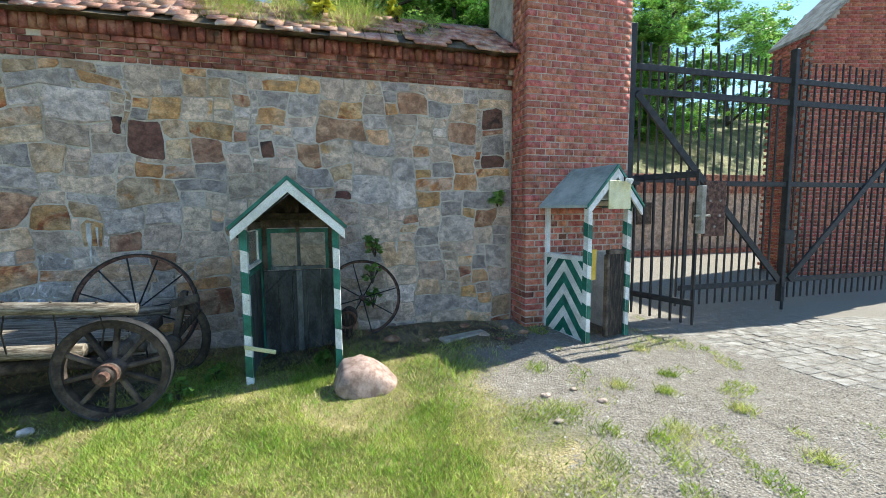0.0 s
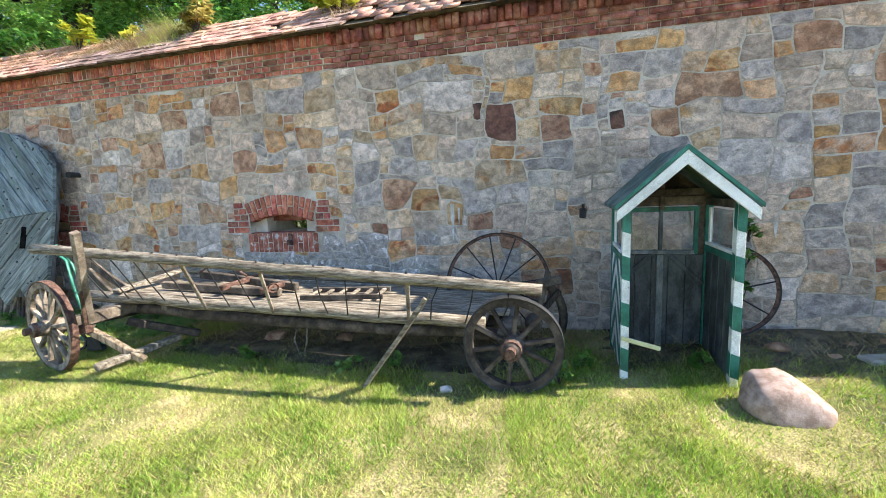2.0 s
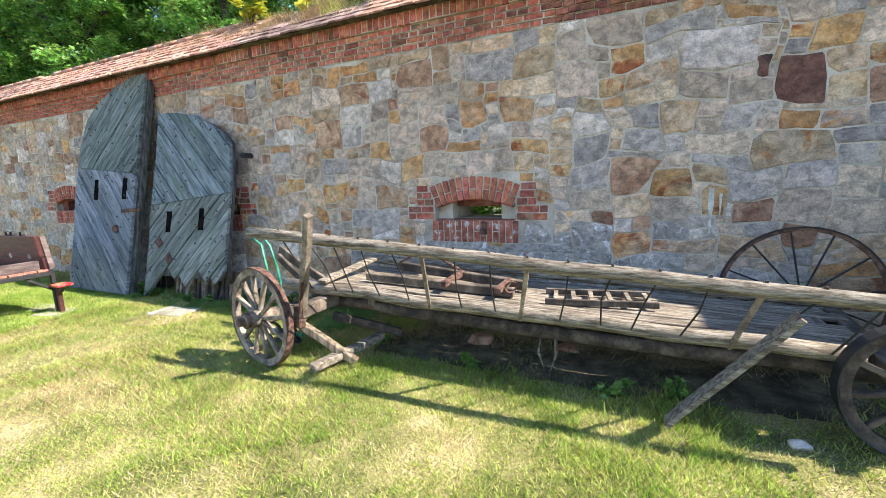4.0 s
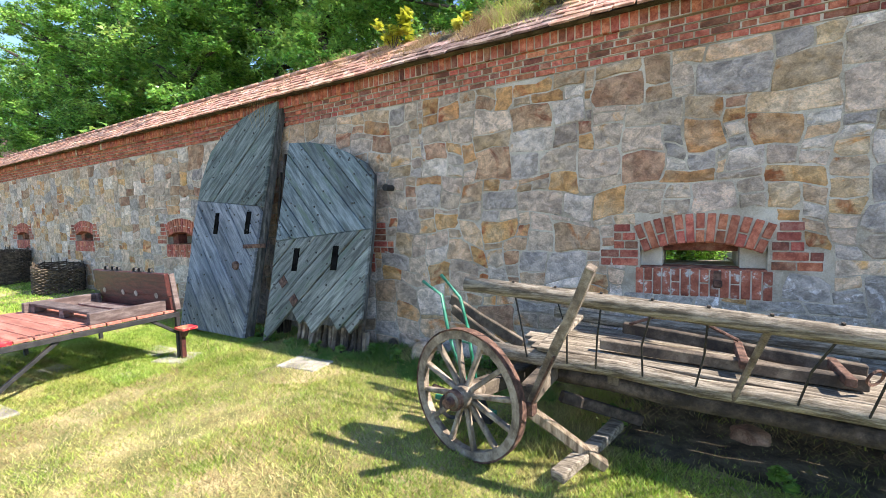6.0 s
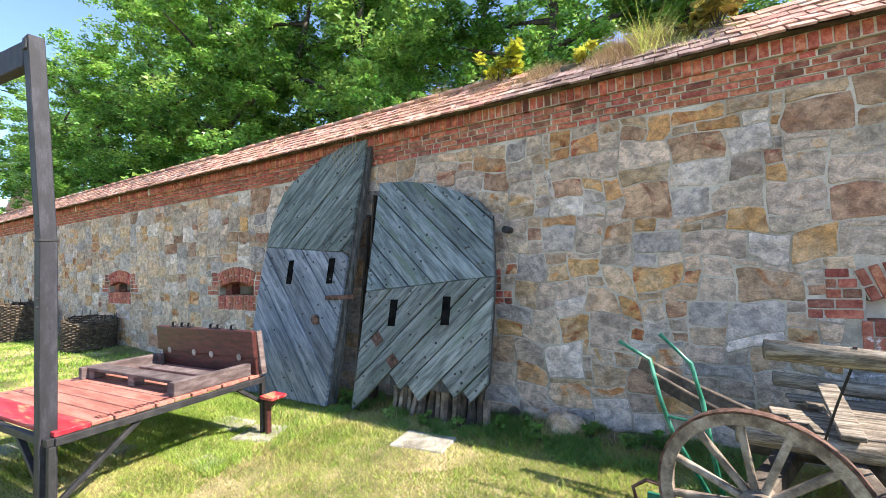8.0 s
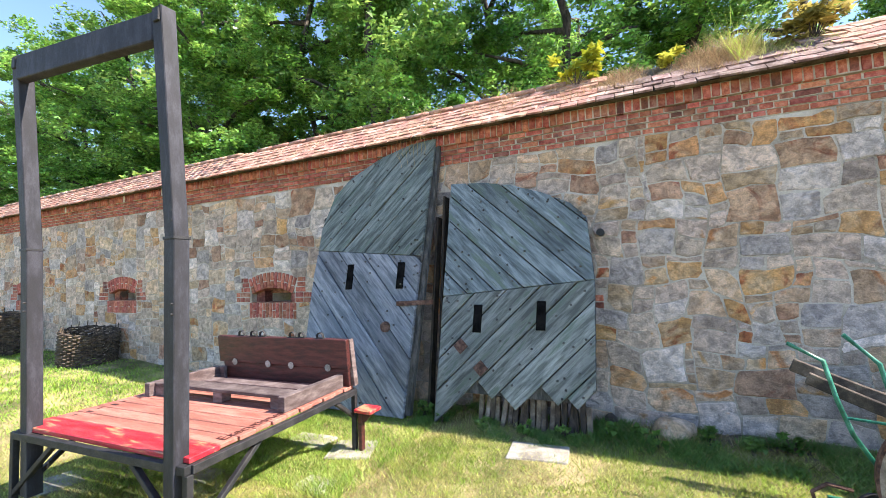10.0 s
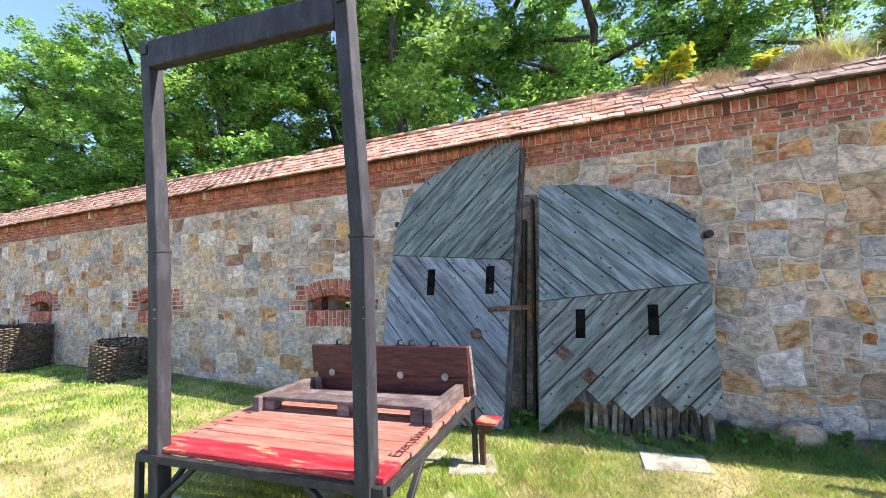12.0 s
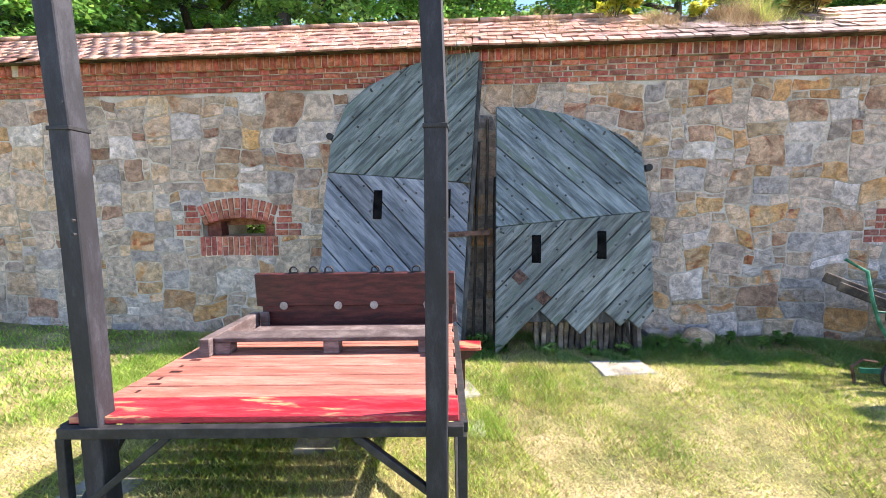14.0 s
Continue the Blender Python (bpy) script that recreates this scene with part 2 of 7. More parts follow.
BLACK_BEAM = surface("black_painted_timber", (0.012, 0.012, 0.015), (0.018, 0.018, 0.024), (0.034, 0.034, 0.043), 5, rough=0.7, bump=0.35, bump_scale=25, stretch=(3, 3, 1), dist=0.005, patch=(0.34, 0.31, 0.3), patch_at=0.735, patch_scale=20)
BLACK_IRON = surface("black_iron", (0.01, 0.01, 0.011), (0.018, 0.018, 0.02), (0.035, 0.032, 0.032), 12, rough=0.65, bump=0.3, bump_scale=120, metal=0.0, patch=(0.12, 0.06, 0.035), patch_at=0.68, patch_scale=14)
RUST = surface("rusty_iron", (0.05, 0.025, 0.018), (0.12, 0.06, 0.042), (0.2, 0.115, 0.085), 20, rough=0.85, bump=0.6, bump_scale=120, metal=0.2)
SALMON = surface("deck_paint_salmon", (0.28, 0.1, 0.07), (0.37, 0.142, 0.1), (0.45, 0.205, 0.15), 3, rough=0.6, bump=0.4, bump_scale=20, stretch=(1, 6, 6), vary=0.08, patch=(0.5, 0.3, 0.22), patch_at=0.66, patch_scale=3)
RED = surface("red_gloss_paint", (0.34, 0.015, 0.025), (0.46, 0.025, 0.04), (0.55, 0.06, 0.065), 4, rough=0.3, bump=0.4, bump_scale=20, stretch=(1, 5, 5), patch=(0.62, 0.27, 0.14), patch_at=0.56, patch_scale=2.2)
MAROON = surface("maroon_paint", (0.03, 0.008, 0.007), (0.06, 0.013, 0.011), (0.095, 0.024, 0.02), 5, rough=0.5, bump=0.4, bump_scale=25, stretch=(1, 6, 6))
GREY_BOARD = surface("grey_brown_board", (0.075, 0.05, 0.046), (0.115, 0.082, 0.076), (0.18, 0.138, 0.128), 4, bump_scale=30, stretch=(1.5, 1.5, 5), **GREY_WOOD)
GREEN_PAINT = surface("green_paint", (0.006, 0.08, 0.055), (0.01, 0.125, 0.085), (0.03, 0.18, 0.13), 7, rough=0.5, bump=0.3, bump_scale=40, patch=(0.1, 0.15, 0.12), patch_at=0.7, patch_scale=9)
WHITE_PAINT = surface("white_paint", (0.55, 0.55, 0.52), (0.72, 0.72, 0.69), (0.8, 0.8, 0.78), 5, rough=0.55, bump=0.3, bump_scale=50, patch=(0.3, 0.27, 0.22), patch_at=0.7, patch_scale=11)
ROOF_FELT = surface("green_roofing", (0.03, 0.06, 0.055), (0.06, 0.11, 0.1), (0.13, 0.18, 0.17), 5, rough=0.7, bump=0.5, bump_scale=90)
# sky-lit slope of the roofing, its brightness put into the colour
ROOF_LIT = surface("lit_roofing", (0.2, 0.24, 0.22), (0.34, 0.38, 0.35), (0.46, 0.49, 0.45), 3, rough=0.7, bump=0.5, bump_scale=90)
GREY_SLAT = surface("grey_slat", (0.1, 0.115, 0.115), (0.17, 0.185, 0.185), (0.25, 0.265, 0.26), 5, rough=0.8, bump=0.4, bump_scale=40, stretch=(3, 3, 1))
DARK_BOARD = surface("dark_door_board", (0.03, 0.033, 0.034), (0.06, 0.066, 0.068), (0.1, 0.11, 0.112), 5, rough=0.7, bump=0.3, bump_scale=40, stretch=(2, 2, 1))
YELLOW = surface("yellow_plastic", (0.5, 0.33, 0.02), (0.62, 0.42, 0.04), (0.68, 0.5, 0.1), 4, rough=0.4, bump=0)
CREAM = surface("cream_board", (0.48, 0.46, 0.25), (0.6, 0.58, 0.34), (0.66, 0.65, 0.45), 5, rough=0.6, bump=0.2, bump_scale=60)
TOOL_GREEN = surface("green_enamel", (0.008, 0.09, 0.05), (0.015, 0.16, 0.095), (0.06, 0.25, 0.17), 12, rough=0.4, bump=0.2, bump_scale=60)
BOULDER = surface("pink_granite", (0.24, 0.155, 0.12), (0.35, 0.24, 0.195), (0.45, 0.33, 0.28), 14, bump=0.6, bump_scale=120)
PALE_SLAB = surface("concrete_slab", (0.2, 0.18, 0.145), (0.33, 0.305, 0.255), (0.44, 0.41, 0.36), 6, bump=0.6, bump_scale=70)
PEBBLE = surface("gravel", (0.17, 0.148, 0.12), (0.29, 0.255, 0.212), (0.43, 0.39, 0.335), 8, bump=0.4, bump_scale=120, island=0.24)
COBBLE = surface("sett_stone", (0.17, 0.153, 0.13), (0.26, 0.24, 0.207), (0.35, 0.325, 0.287), 8, bump=0.6, bump_scale=80, vary=0.15)
LEAVES = surface("tree_leaves", (0.075, 0.19, 0.032), (0.2, 0.4, 0.07), (0.4, 0.6, 0.14), 0.7, rough=0.34, bump=0, island=0.55, leafy=0.45, hue=0.02)
LEAVES_YELLOW = surface("yellow_leaves", (0.34, 0.37, 0.03), (0.54, 0.53, 0.05), (0.66, 0.63, 0.1), 2, rough=0.5, bump=0, island=0.35, leafy=0.45)
WEED = surface("weed_leaves", (0.09, 0.2, 0.03), (0.16, 0.29, 0.055), (0.24, 0.37, 0.1), 2, rough=0.5, bump=0, island=0.35, leafy=0.35)
GRASS = surface("lawn_grass", (0.21, 0.31, 0.04), (0.38, 0.45, 0.09), (0.6, 0.56, 0.23), 1.6, rough=0.6, bump=0, island=0.6, leafy=0.5, hue=0.022, fine=0.25)
STRAW_ROOF = surface("roof_straw", (0.24, 0.15, 0.075), (0.38, 0.26, 0.14), (0.52, 0.4, 0.25), 3, rough=0.7, bump=0, island=0.45, leafy=0.3, hue=0.02)
GRASS_LUSH = surface("lush_grass", (0.17, 0.31, 0.03), (0.3, 0.45, 0.065), (0.47, 0.56, 0.13), 2.2, rough=0.55, bump=0, island=0.55, leafy=0.45, hue=0.02, fine=0.3)
STRAW = surface("dry_grass", (0.3, 0.21, 0.09), (0.44, 0.34, 0.16), (0.56, 0.47, 0.27), 2, rough=0.7, bump=0, island=0.35, leafy=0.3)
BARK = surface("bark", (0.03, 0.024, 0.018), (0.07, 0.055, 0.04), (0.13, 0.105, 0.08), 5, bump=1.0, bump_scale=18, stretch=(3, 3, 0.6), dist=0.03)
WICKER = surface("wicker", (0.04, 0.027, 0.018), (0.085, 0.06, 0.04), (0.155, 0.115, 0.077), 14, bump=0.5, bump_scale=80, island=0.3)
PLASTER = surface("house_plaster", (0.5, 0.45, 0.36), (0.6, 0.55, 0.45), (0.66, 0.62, 0.53), 2, bump=0.3, bump_scale=60)


def ground_material():
    """Turf, gravel and trodden earth by the plan, each with grain of its own."""
    m = bpy.data.materials.new("ground")
    m.use_nodes = True
    n, l = m.node_tree.nodes, m.node_tree.links
    b = n["Principled BSDF"]
    geo = n.new("ShaderNodeNewGeometry")

    def noise_node(s, d):
        t = n.new("ShaderNodeTexNoise")
        t.inputs["Scale"].default_value, t.inputs["Detail"].default_value = s, d
        l.new(geo.outputs["Position"], t.inputs["Vector"])
        return t

    def ramp(src, stops):
        r = n.new("ShaderNodeValToRGB")
        while len(r.color_ramp.elements) < len(stops):
            r.color_ramp.elements.new(0.5)
        for e, (p, c) in zip(r.color_ramp.elements, stops):
            e.position, e.color = p, (*c, 1)
        l.new(src, r.inputs[0])
        return r.outputs[0]
    turf = ramp(noise_node(2.2, 8).outputs[0], [(0.36, (0.12, 0.125, 0.03)), (0.5, (0.24, 0.215, 0.075)), (0.63, (0.42, 0.34, 0.17))])
    blade = n.new("ShaderNodeMapRange")
    blade.inputs[1].default_value, blade.inputs[2].default_value = 0.33, 0.67
    blade.inputs[3].default_value, blade.inputs[4].default_value = 0.35, 1.45
    l.new(noise_node(110, 3).outputs[0], blade.inputs[0])
    worn = n.new("ShaderNodeHueSaturation")
    l.new(turf, worn.inputs["Color"])
    l.new(blade.outputs[0], worn.inputs["Value"])
    turf = worn.outputs[0]
    grit = ramp(noise_node(75, 4).outputs[0], [(0.3, (0.12, 0.103, 0.08)), (0.52, (0.25, 0.217, 0.175)), (0.7, (0.37, 0.335, 0.285))])
    sep = n.new("ShaderNodeSeparateXYZ")
    l.new(geo.outputs["Position"], sep.inputs[0])
    edge = n.new("ShaderNodeMath")
    edge.operation = "MULTIPLY_ADD"
    l.new(noise_node(1.6, 5).outputs[0], edge.inputs[0])
    edge.inputs[1].default_value = 1.5
    l.new(sep.outputs[0], edge.inputs[2])
    mr = n.new("ShaderNodeMapRange")
    mr.inputs[1].default_value, mr.inputs[2].default_value = 1.85, 2.25
    l.new(edge.outputs[0], mr.inputs[0])
    mx = n.new("ShaderNodeMix")
    mx.data_type = "RGBA"
    l.new(mr.outputs[0], mx.inputs[0])
    l.new(turf, mx.inputs[6])
    l.new(grit, mx.inputs[7])
    l.new(mx.outputs[2], b.inputs["Base Color"])
    b.inputs["Roughness"].default_value = 0.95
    bp = n.new("ShaderNodeBump")
    bp.inputs["Strength"].default_value, bp.inputs["Distance"].default_value = 0.8, 0.02
    l.new(noise_node(45, 6).outputs[0], bp.inputs["Height"])
    l.new(bp.outputs[0], b.inputs["Normal"])
    return m


def glass_material():
    m = bpy.data.materials.new("window_glass")
    m.use_nodes = True
    b = m.node_tree.nodes["Principled BSDF"]
    b.inputs["Base Color"].default_value = (0.62, 0.66, 0.66, 1)
    b.inputs["Roughness"].default_value = 0.04
    b.inputs["Transmission Weight"].default_value = 1.0
    return m


GROUND, GLASS = ground_material(), glass_material()


# ---- building helpers ----
def thing(name, at, label, category, group="", kind=""):
    e = new(name)
    e.empty_display_size = 0.1
    e.matrix_basis = Matrix.Translation(at)
    return tagged(e, label, category, group, kind)


def part(name, bm, material, parent=None, label="", smooth=False):
    me = bpy.data.meshes.new(name)
    bm.to_mesh(me)
    bm.free()
    return part_mesh(name, me, material, parent, label, smooth)


def part_mesh(name, me, material, parent=None, label="", smooth=False):
    if not me.materials:
        me.materials.append(material)
    if smooth:
        me.polygons.foreach_set("use_smooth", [True] * len(me.polygons))
    ob = new(name, me)
    if parent:
        ob.parent = parent
        ob.matrix_parent_inverse = parent.matrix_basis.inverted() if not parent.parent else Matrix()
    return tagged(ob, label)


def piece(name, me, parent, m):
    ob = new(name, me)
    ob.parent = parent
    ob.matrix_parent_inverse = parent.matrix_basis.inverted() if not parent.parent else Matrix()
    ob.matrix_basis = m
    return ob


def hexa(bm, x0, x1, y0, y1, z0, z1, bevel=0.0, m=None):
    r = bmesh.ops.create_cube(bm, size=1)
    vs = r["verts"]
    for v in vs:
        v.co = Vector(((x0 + x1) / 2 + v.co.x * (x1 - x0), (y0 + y1) / 2 + v.co.y * (y1 - y0), (z0 + z1) / 2 + v.co.z * (z1 - z0)))
        if m:
            v.co = m @ v.co
    if bevel:
        es = list({e for v in vs for e in v.link_edges})
        bmesh.ops.bevel(bm, geom=es, offset=bevel, segments=1, affect="EDGES")
    return bm


def block(x0, x1, y0, y1, z0, z1, bevel=0.004, m=None):
    return hexa(bmesh.new(), x0, x1, y0, y1, z0, z1, bevel, m)


def along(a, b, up=(0, 0, 1)):
    """A frame of axes at a, whose x runs to b; its z leans to up."""
    a, b = Vector(a), Vector(b)
    x = (b - a).normalized()
    y = Vector(up).cross(x)
    y = y.normalized() if y.length > 1e-4 else Vector((0, 1, 0))
    return Matrix.Translation(a) @ Matrix((x, y, x.cross(y))).transposed().to_4x4()


def beam(a, b, w, h, bevel=0.004, up=(0, 0, 1), wobble=0.0):
    """A timber from a to b, w wide and h high, slightly uneven if wobble is given."""
    bm = bmesh.new()
    n = (Vector(b) - Vector(a)).length
    hexa(bm, 0, n, -w / 2, w / 2, -h / 2, h / 2, bevel)
    if wobble:
        bmesh.ops.subdivide_edges(bm, edges=[e for e in bm.edges if abs((e.verts[0].co - e.verts[1].co).x) > n * 0.6], cuts=5, use_grid_fill=True)
        for v in bm.verts:
            p = v.co * 2.3 + Vector(a)
            v.co += Vector((0, noise.noise(p), noise.noise(p + Vector((9, 3, 1))))) * wobble
    bmesh.ops.transform(bm, matrix=along(a, b, up), verts=bm.verts)
    return bm


def rod(a, b, r, r2=None, seg=8, bm=None, wobble=0.0, cuts=0):
    """A round bar from a to b, tapering from r to r2."""
    bm = bm or bmesh.new()
    a, b = Vector(a), Vector(b)
    m = along(a, b)
    n = (b - a).length
    rings = []
    for k in range(cuts + 2):
        f = k / (cuts + 1)
        q = (r + ((r2 if r2 is not None else r) - r) * f)
        c = m @ Vector((n * f, 0, 0))
        off = Vector((0, noise.noise(c * 1.7), noise.noise(c * 1.7 + Vector((5, 7, 2))))) * wobble if 0 < f < 1 else Vector()
        rings.append([bm.verts.new(m @ (Vector((n * f, q * math.cos(t), q * math.sin(t))) + off)) for t in (2 * math.pi * i / seg for i in range(seg))])
    for p, q in zip(rings, rings[1:]):
        for i in range(seg):
            bm.faces.new((p[i], p[(i + 1) % seg], q[(i + 1) % seg], q[i]))
    bm.faces.new(rings[0][::-1])
    bm.faces.new(rings[-1])
    bmesh.ops.recalc_face_normals(bm, faces=bm.faces)
    return bm


def tube(points, r, seg=7, bm=None):
    """A bent bar through the points, of one radius or one for each point."""
    bm = bm or bmesh.new()
    ps = [Vector(p) for p in points]
    rr = r if isinstance(r, (list, tuple)) else [r] * len(ps)
    rings = []
    for i, p in enumerate(ps):
        d = (ps[min(i + 1, len(ps) - 1)] - ps[max(i - 1, 0)]).normalized()
        u = d.cross(Vector((0, 0, 1)) if abs(d.z) < 0.9 else Vector((1, 0, 0))).normalized()
        w = d.cross(u)
        rings.append([bm.verts.new(p + (u * math.cos(t) + w * math.sin(t)) * rr[i]) for t in (2 * math.pi * k / seg for k in range(seg))])
    for p, q in zip(rings, rings[1:]):
        k = min(range(seg), key=lambda s: (p[0].co - q[s].co).length)
        for i in range(seg):
            bm.faces.new((p[i], p[(i + 1) % seg], q[(i + 1 + k) % seg], q[(i + k) % seg]))
    bm.faces.new(rings[0])
    bm.faces.new(rings[-1])
    bmesh.ops.recalc_face_normals(bm, faces=bm.faces)
    return bm


def prism(poly, y0, y1, bevel=0.0, m=None):
    """An outline in x and z, given thickness from y0 (front) to y1."""
    bm = bmesh.new()
    a = [bm.verts.new((x, y0, z)) for x, z in poly]
    b = [bm.verts.new((x, y1, z)) for x, z in poly]
    front = bm.faces.new(a)
    bm.faces.new(b[::-1])
    for i in range(len(poly)):
        j = (i + 1) % len(poly)
        bm.faces.new((a[j], a[i], b[i], b[j]))
    if bevel:
        bmesh.ops.bevel(bm, geom=list(front.edges), offset=bevel, segments=1, affect="EDGES")
    bmesh.ops.recalc_face_normals(bm, faces=bm.faces)
    if m:
        bmesh.ops.transform(bm, matrix=m, verts=bm.verts)
    return bm


def cut(poly, nx, nz, d):
    """The part of an outline on which nx * x + nz * z <= d."""
    out = []
    for i, p in enumerate(poly):
        q = poly[(i + 1) % len(poly)]
        a, b = nx * p[0] + nz * p[1] - d, nx * q[0] + nz * q[1] - d
        if a <= 0:
            out.append(p)
        if a * b < 0:
            f = a / (a - b)
            out.append((p[0] + (q[0] - p[0]) * f, p[1] + (q[1] - p[1]) * f))
    return out


def unit_mesh(name, material, bevel=0.05):
    me = bpy.data.meshes.new(name)
    bm = block(-0.5, 0.5, -0.5, 0.5, -0.5, 0.5, bevel)
    bm.to_mesh(me)
    bm.free()
    me.materials.append(material)
    return me


def size(sx, sy, sz):
    return Matrix.Diagonal((sx, sy, sz, 1))


def soup(name, verts, faces, material, parent=None, label="", smooth=False):
    me = bpy.data.meshes.new(name)
    verts, faces = np.asarray(verts, dtype=np.float32).reshape(-1, 3), np.asarray(faces, dtype=np.int32)
    k = faces.shape[1]
    me.vertices.add(len(verts))
    me.vertices.foreach_set("co", verts.ravel())
    me.loops.add(faces.size)
    me.loops.foreach_set("vertex_index", faces.ravel())
    me.polygons.add(len(faces))
    me.polygons.foreach_set("loop_start", np.arange(0, faces.size, k, dtype=np.int32))
    me.update(calc_edges=True)
    return part_mesh(name, me, material, parent, label, smooth)


CUBE_V = np.array([(x, y, z) for x in (-0.5, 0.5) for y in (-0.5, 0.5) for z in (-0.5, 0.5)])
CUBE_F = np.array([(0, 1, 3, 2), (4, 6, 7, 5), (0, 4, 5, 1), (2, 3, 7, 6), (0, 2, 6, 4), (1, 5, 7, 3)])


def boxes(name, mats, material, parent, label=""):
    """Many box-shaped pieces, each by its matrix, joined into one mesh."""
    v = np.concatenate([CUBE_V @ np.array(m.to_3x3()).T + np.array(m.translation) for m in mats])
    f = np.concatenate([CUBE_F + 8 * i for i in range(len(mats))])
    return tagged(soup(name, v, f, material, parent, label), kind="stuff")


def ground_z(x, y):
    """The lie of the land: almost level, rising a little to the wall near the gate."""
    u = np.clip((np.asarray(x) + 2.5) / 3.5, 0, 1) * np.clip((np.asarray(y) - 3.0) / 1.6, 0, 1)
    flat = np.clip((4.5 - np.asarray(x)) / 2.0, 0, 1)
    far = np.clip((-12.5 - np.asarray(x)) / 3.5, 0, 1) * np.clip((np.asarray(y) + 1) / 3, 0, 1)
    return 0.15 * far + 0.11 * u * flat + 0.012 * np.sin(np.asarray(x) * 1.9 + 1) * np.sin(np.asarray(y) * 1.6) + 0.008 * np.sin(np.asarray(x) * 4.3 + np.asarray(y) * 3.1)


def gz(x, y):
    return float(ground_z(x, y))


# ---- large structure ----
def spread(lo, hi, near0, near1, step):
    a = np.arange(near0, near1 + step / 2, step)
    left = near0 - np.cumsum(step * 1.25 ** np.arange(1, 60))
    right = near1 + np.cumsum(step * 1.25 ** np.arange(1, 60))
    return np.concatenate([left[left > lo][::-1], a, right[right < hi]])


xs, ys = spread(-900, 900, -22, 8, 0.12), spread(-900, 900, -3, 6, 0.12)
gx, gy = np.meshgrid(xs, ys)
gv = np.stack([gx, gy, ground_z(gx, gy)], -1).reshape(-1, 3)
nx_, ny_ = len(xs), len(ys)
i0 = (np.arange(ny_ - 1)[:, None] * nx_ + np.arange(nx_ - 1)[None]).ravel()
ground = soup("ground", gv, np.stack([i0, i0 + 1, i0 + nx_ + 1, i0 + nx_], -1), GROUND, smooth=True)
tagged(ground, "mown lawn with dry patches, turning to grey gravel by the gate", "ground", kind="structure")

WALL_Y, WALL_TOP, WALL_X0, WALL_X1 = 4.9, 2.96, -30.0, 2.21
LOOPS = [(-4.5, 0.0), (-8.53, 0.06), (-12.55, 0.13), (-16.63, 0.17), (-20.6, 0.18), (-24.6, 0.18)]
bm = bmesh.new()
edges = [WALL_X0]
for cx, dz in LOOPS[::-1]:
    for half, y0, y1, z0, z1 in ((0.46, WALL_Y, 5.16, 1.11 + dz, 1.345 + dz), (0.28, 5.16, 5.6, 1.12 + dz, 1.25 + dz)):
        hexa(bm, cx - 0.6, cx - half, y0, y1, -0.3, WALL_TOP)
        hexa(bm, cx + half, cx + 0.6, y0, y1, -0.3, WALL_TOP)
        hexa(bm, cx - half, cx + half, y0, y1, -0.3, z0)
        hexa(bm, cx - half, cx + half, y0, y1, z1, WALL_TOP)
    edges += [cx - 0.6, cx + 0.6]
edges.append(WALL_X1)
for a, b in zip(edges[::2], edges[1::2]):
    hexa(bm, a, b, WALL_Y, 5.6, -0.3, WALL_TOP)
wall_north = part("wall_north", bm, MORTAR)
tagged(wall_north, "old rubble wall of grey, tan and ochre sandstone", "wall", kind="structure")

cornice = part("trim_cornice", hexa(bmesh.new(), WALL_X0, WALL_X1, 4.905, 5.6, WALL_TOP + 0.002, 3.33), MORTAR)
tagged(cornice, "weathered red brick cornice along the top of the wall", "cornice", kind="structure")
for k, (yb, z0, z1) in enumerate(((4.892, 2.964, 3.02), (4.877, 3.022, 3.079), (4.862, 3.081, 3.138), (4.847, 3.14, 3.197), (4.803, 3.199, 3.328))):
    part("mortar_bed", hexa(bmesh.new(), WALL_X0, -3.65, yb, 4.903, z0, z1), MORTAR, cornice)
    part("mortar_bed", hexa(bmesh.new(), -3.648, WALL_X1, yb + 0.016 if k < 4 else 4.85, 4.903, z0, z1), MORTAR if k < 4 else BRICK_OLD, cornice)
roof = part("wall_roof", prism([(4.72, 3.335), (5.42, 3.87), (5.62, 3.72), (5.62, 3.335)], -WALL_X1, -WALL_X0, m=Matrix(((0, -1, 0, 0), (1, 0, 0, 0), (0, 0, 1, 0), (0, 0, 0, 1)))), SOIL)
tagged(roof, "low tiled roof on the wall, overgrown with dry grass", "roof", kind="structure")

PIL_X0, PIL_X1, PIL_Y, PIL_TOP = 2.21, 3.60, 4.5, 5.1
pillar = part("gate_pillar", hexa(bmesh.new(), PIL_X0 + 0.012, PIL_X1, PIL_Y + 0.003, 5.7, -0.2, PIL_TOP), PALE_MORTAR)
tagged(pillar, "tall red brick gate pillar with rounded worn edge", "pillar", kind="structure")
part("cap", block(PIL_X0 - 0.06, PIL_X1 + 0.06, PIL_Y - 0.06, 5.76, PIL_TOP, PIL_TOP + 0.12, 0.01), PALE_SLAB, pillar)

# behind the gate: a yard wall, a bank, and the brick gatehouse
yard_wall = thing("yard_wall", (6, 11.3, 0), "low stone yard wall with a brick course on top", "wall", kind="structure")
part("wall_face", block(1.5, 21, 11.3, 11.7, -0.2, 2.0, 0.01), STONE["grey"], yard_wall)
part("brick_course", block(1.5, 21, 11.25, 11.75, 2.0, 2.62, 0.01), BRICK_OLD, yard_wall)
part("kerb", block(1.5, 17, 11.0, 11.28, -0.1, 0.16, 0.02), BRICK_OLD, yard_wall)
for wx in (7.4, 9.4, 11.6):
    part("shutter", block(wx, wx + 0.55, 11.24, 11.3, 1.0, 1.7, 0.01), WOOD_DARK, yard_wall)
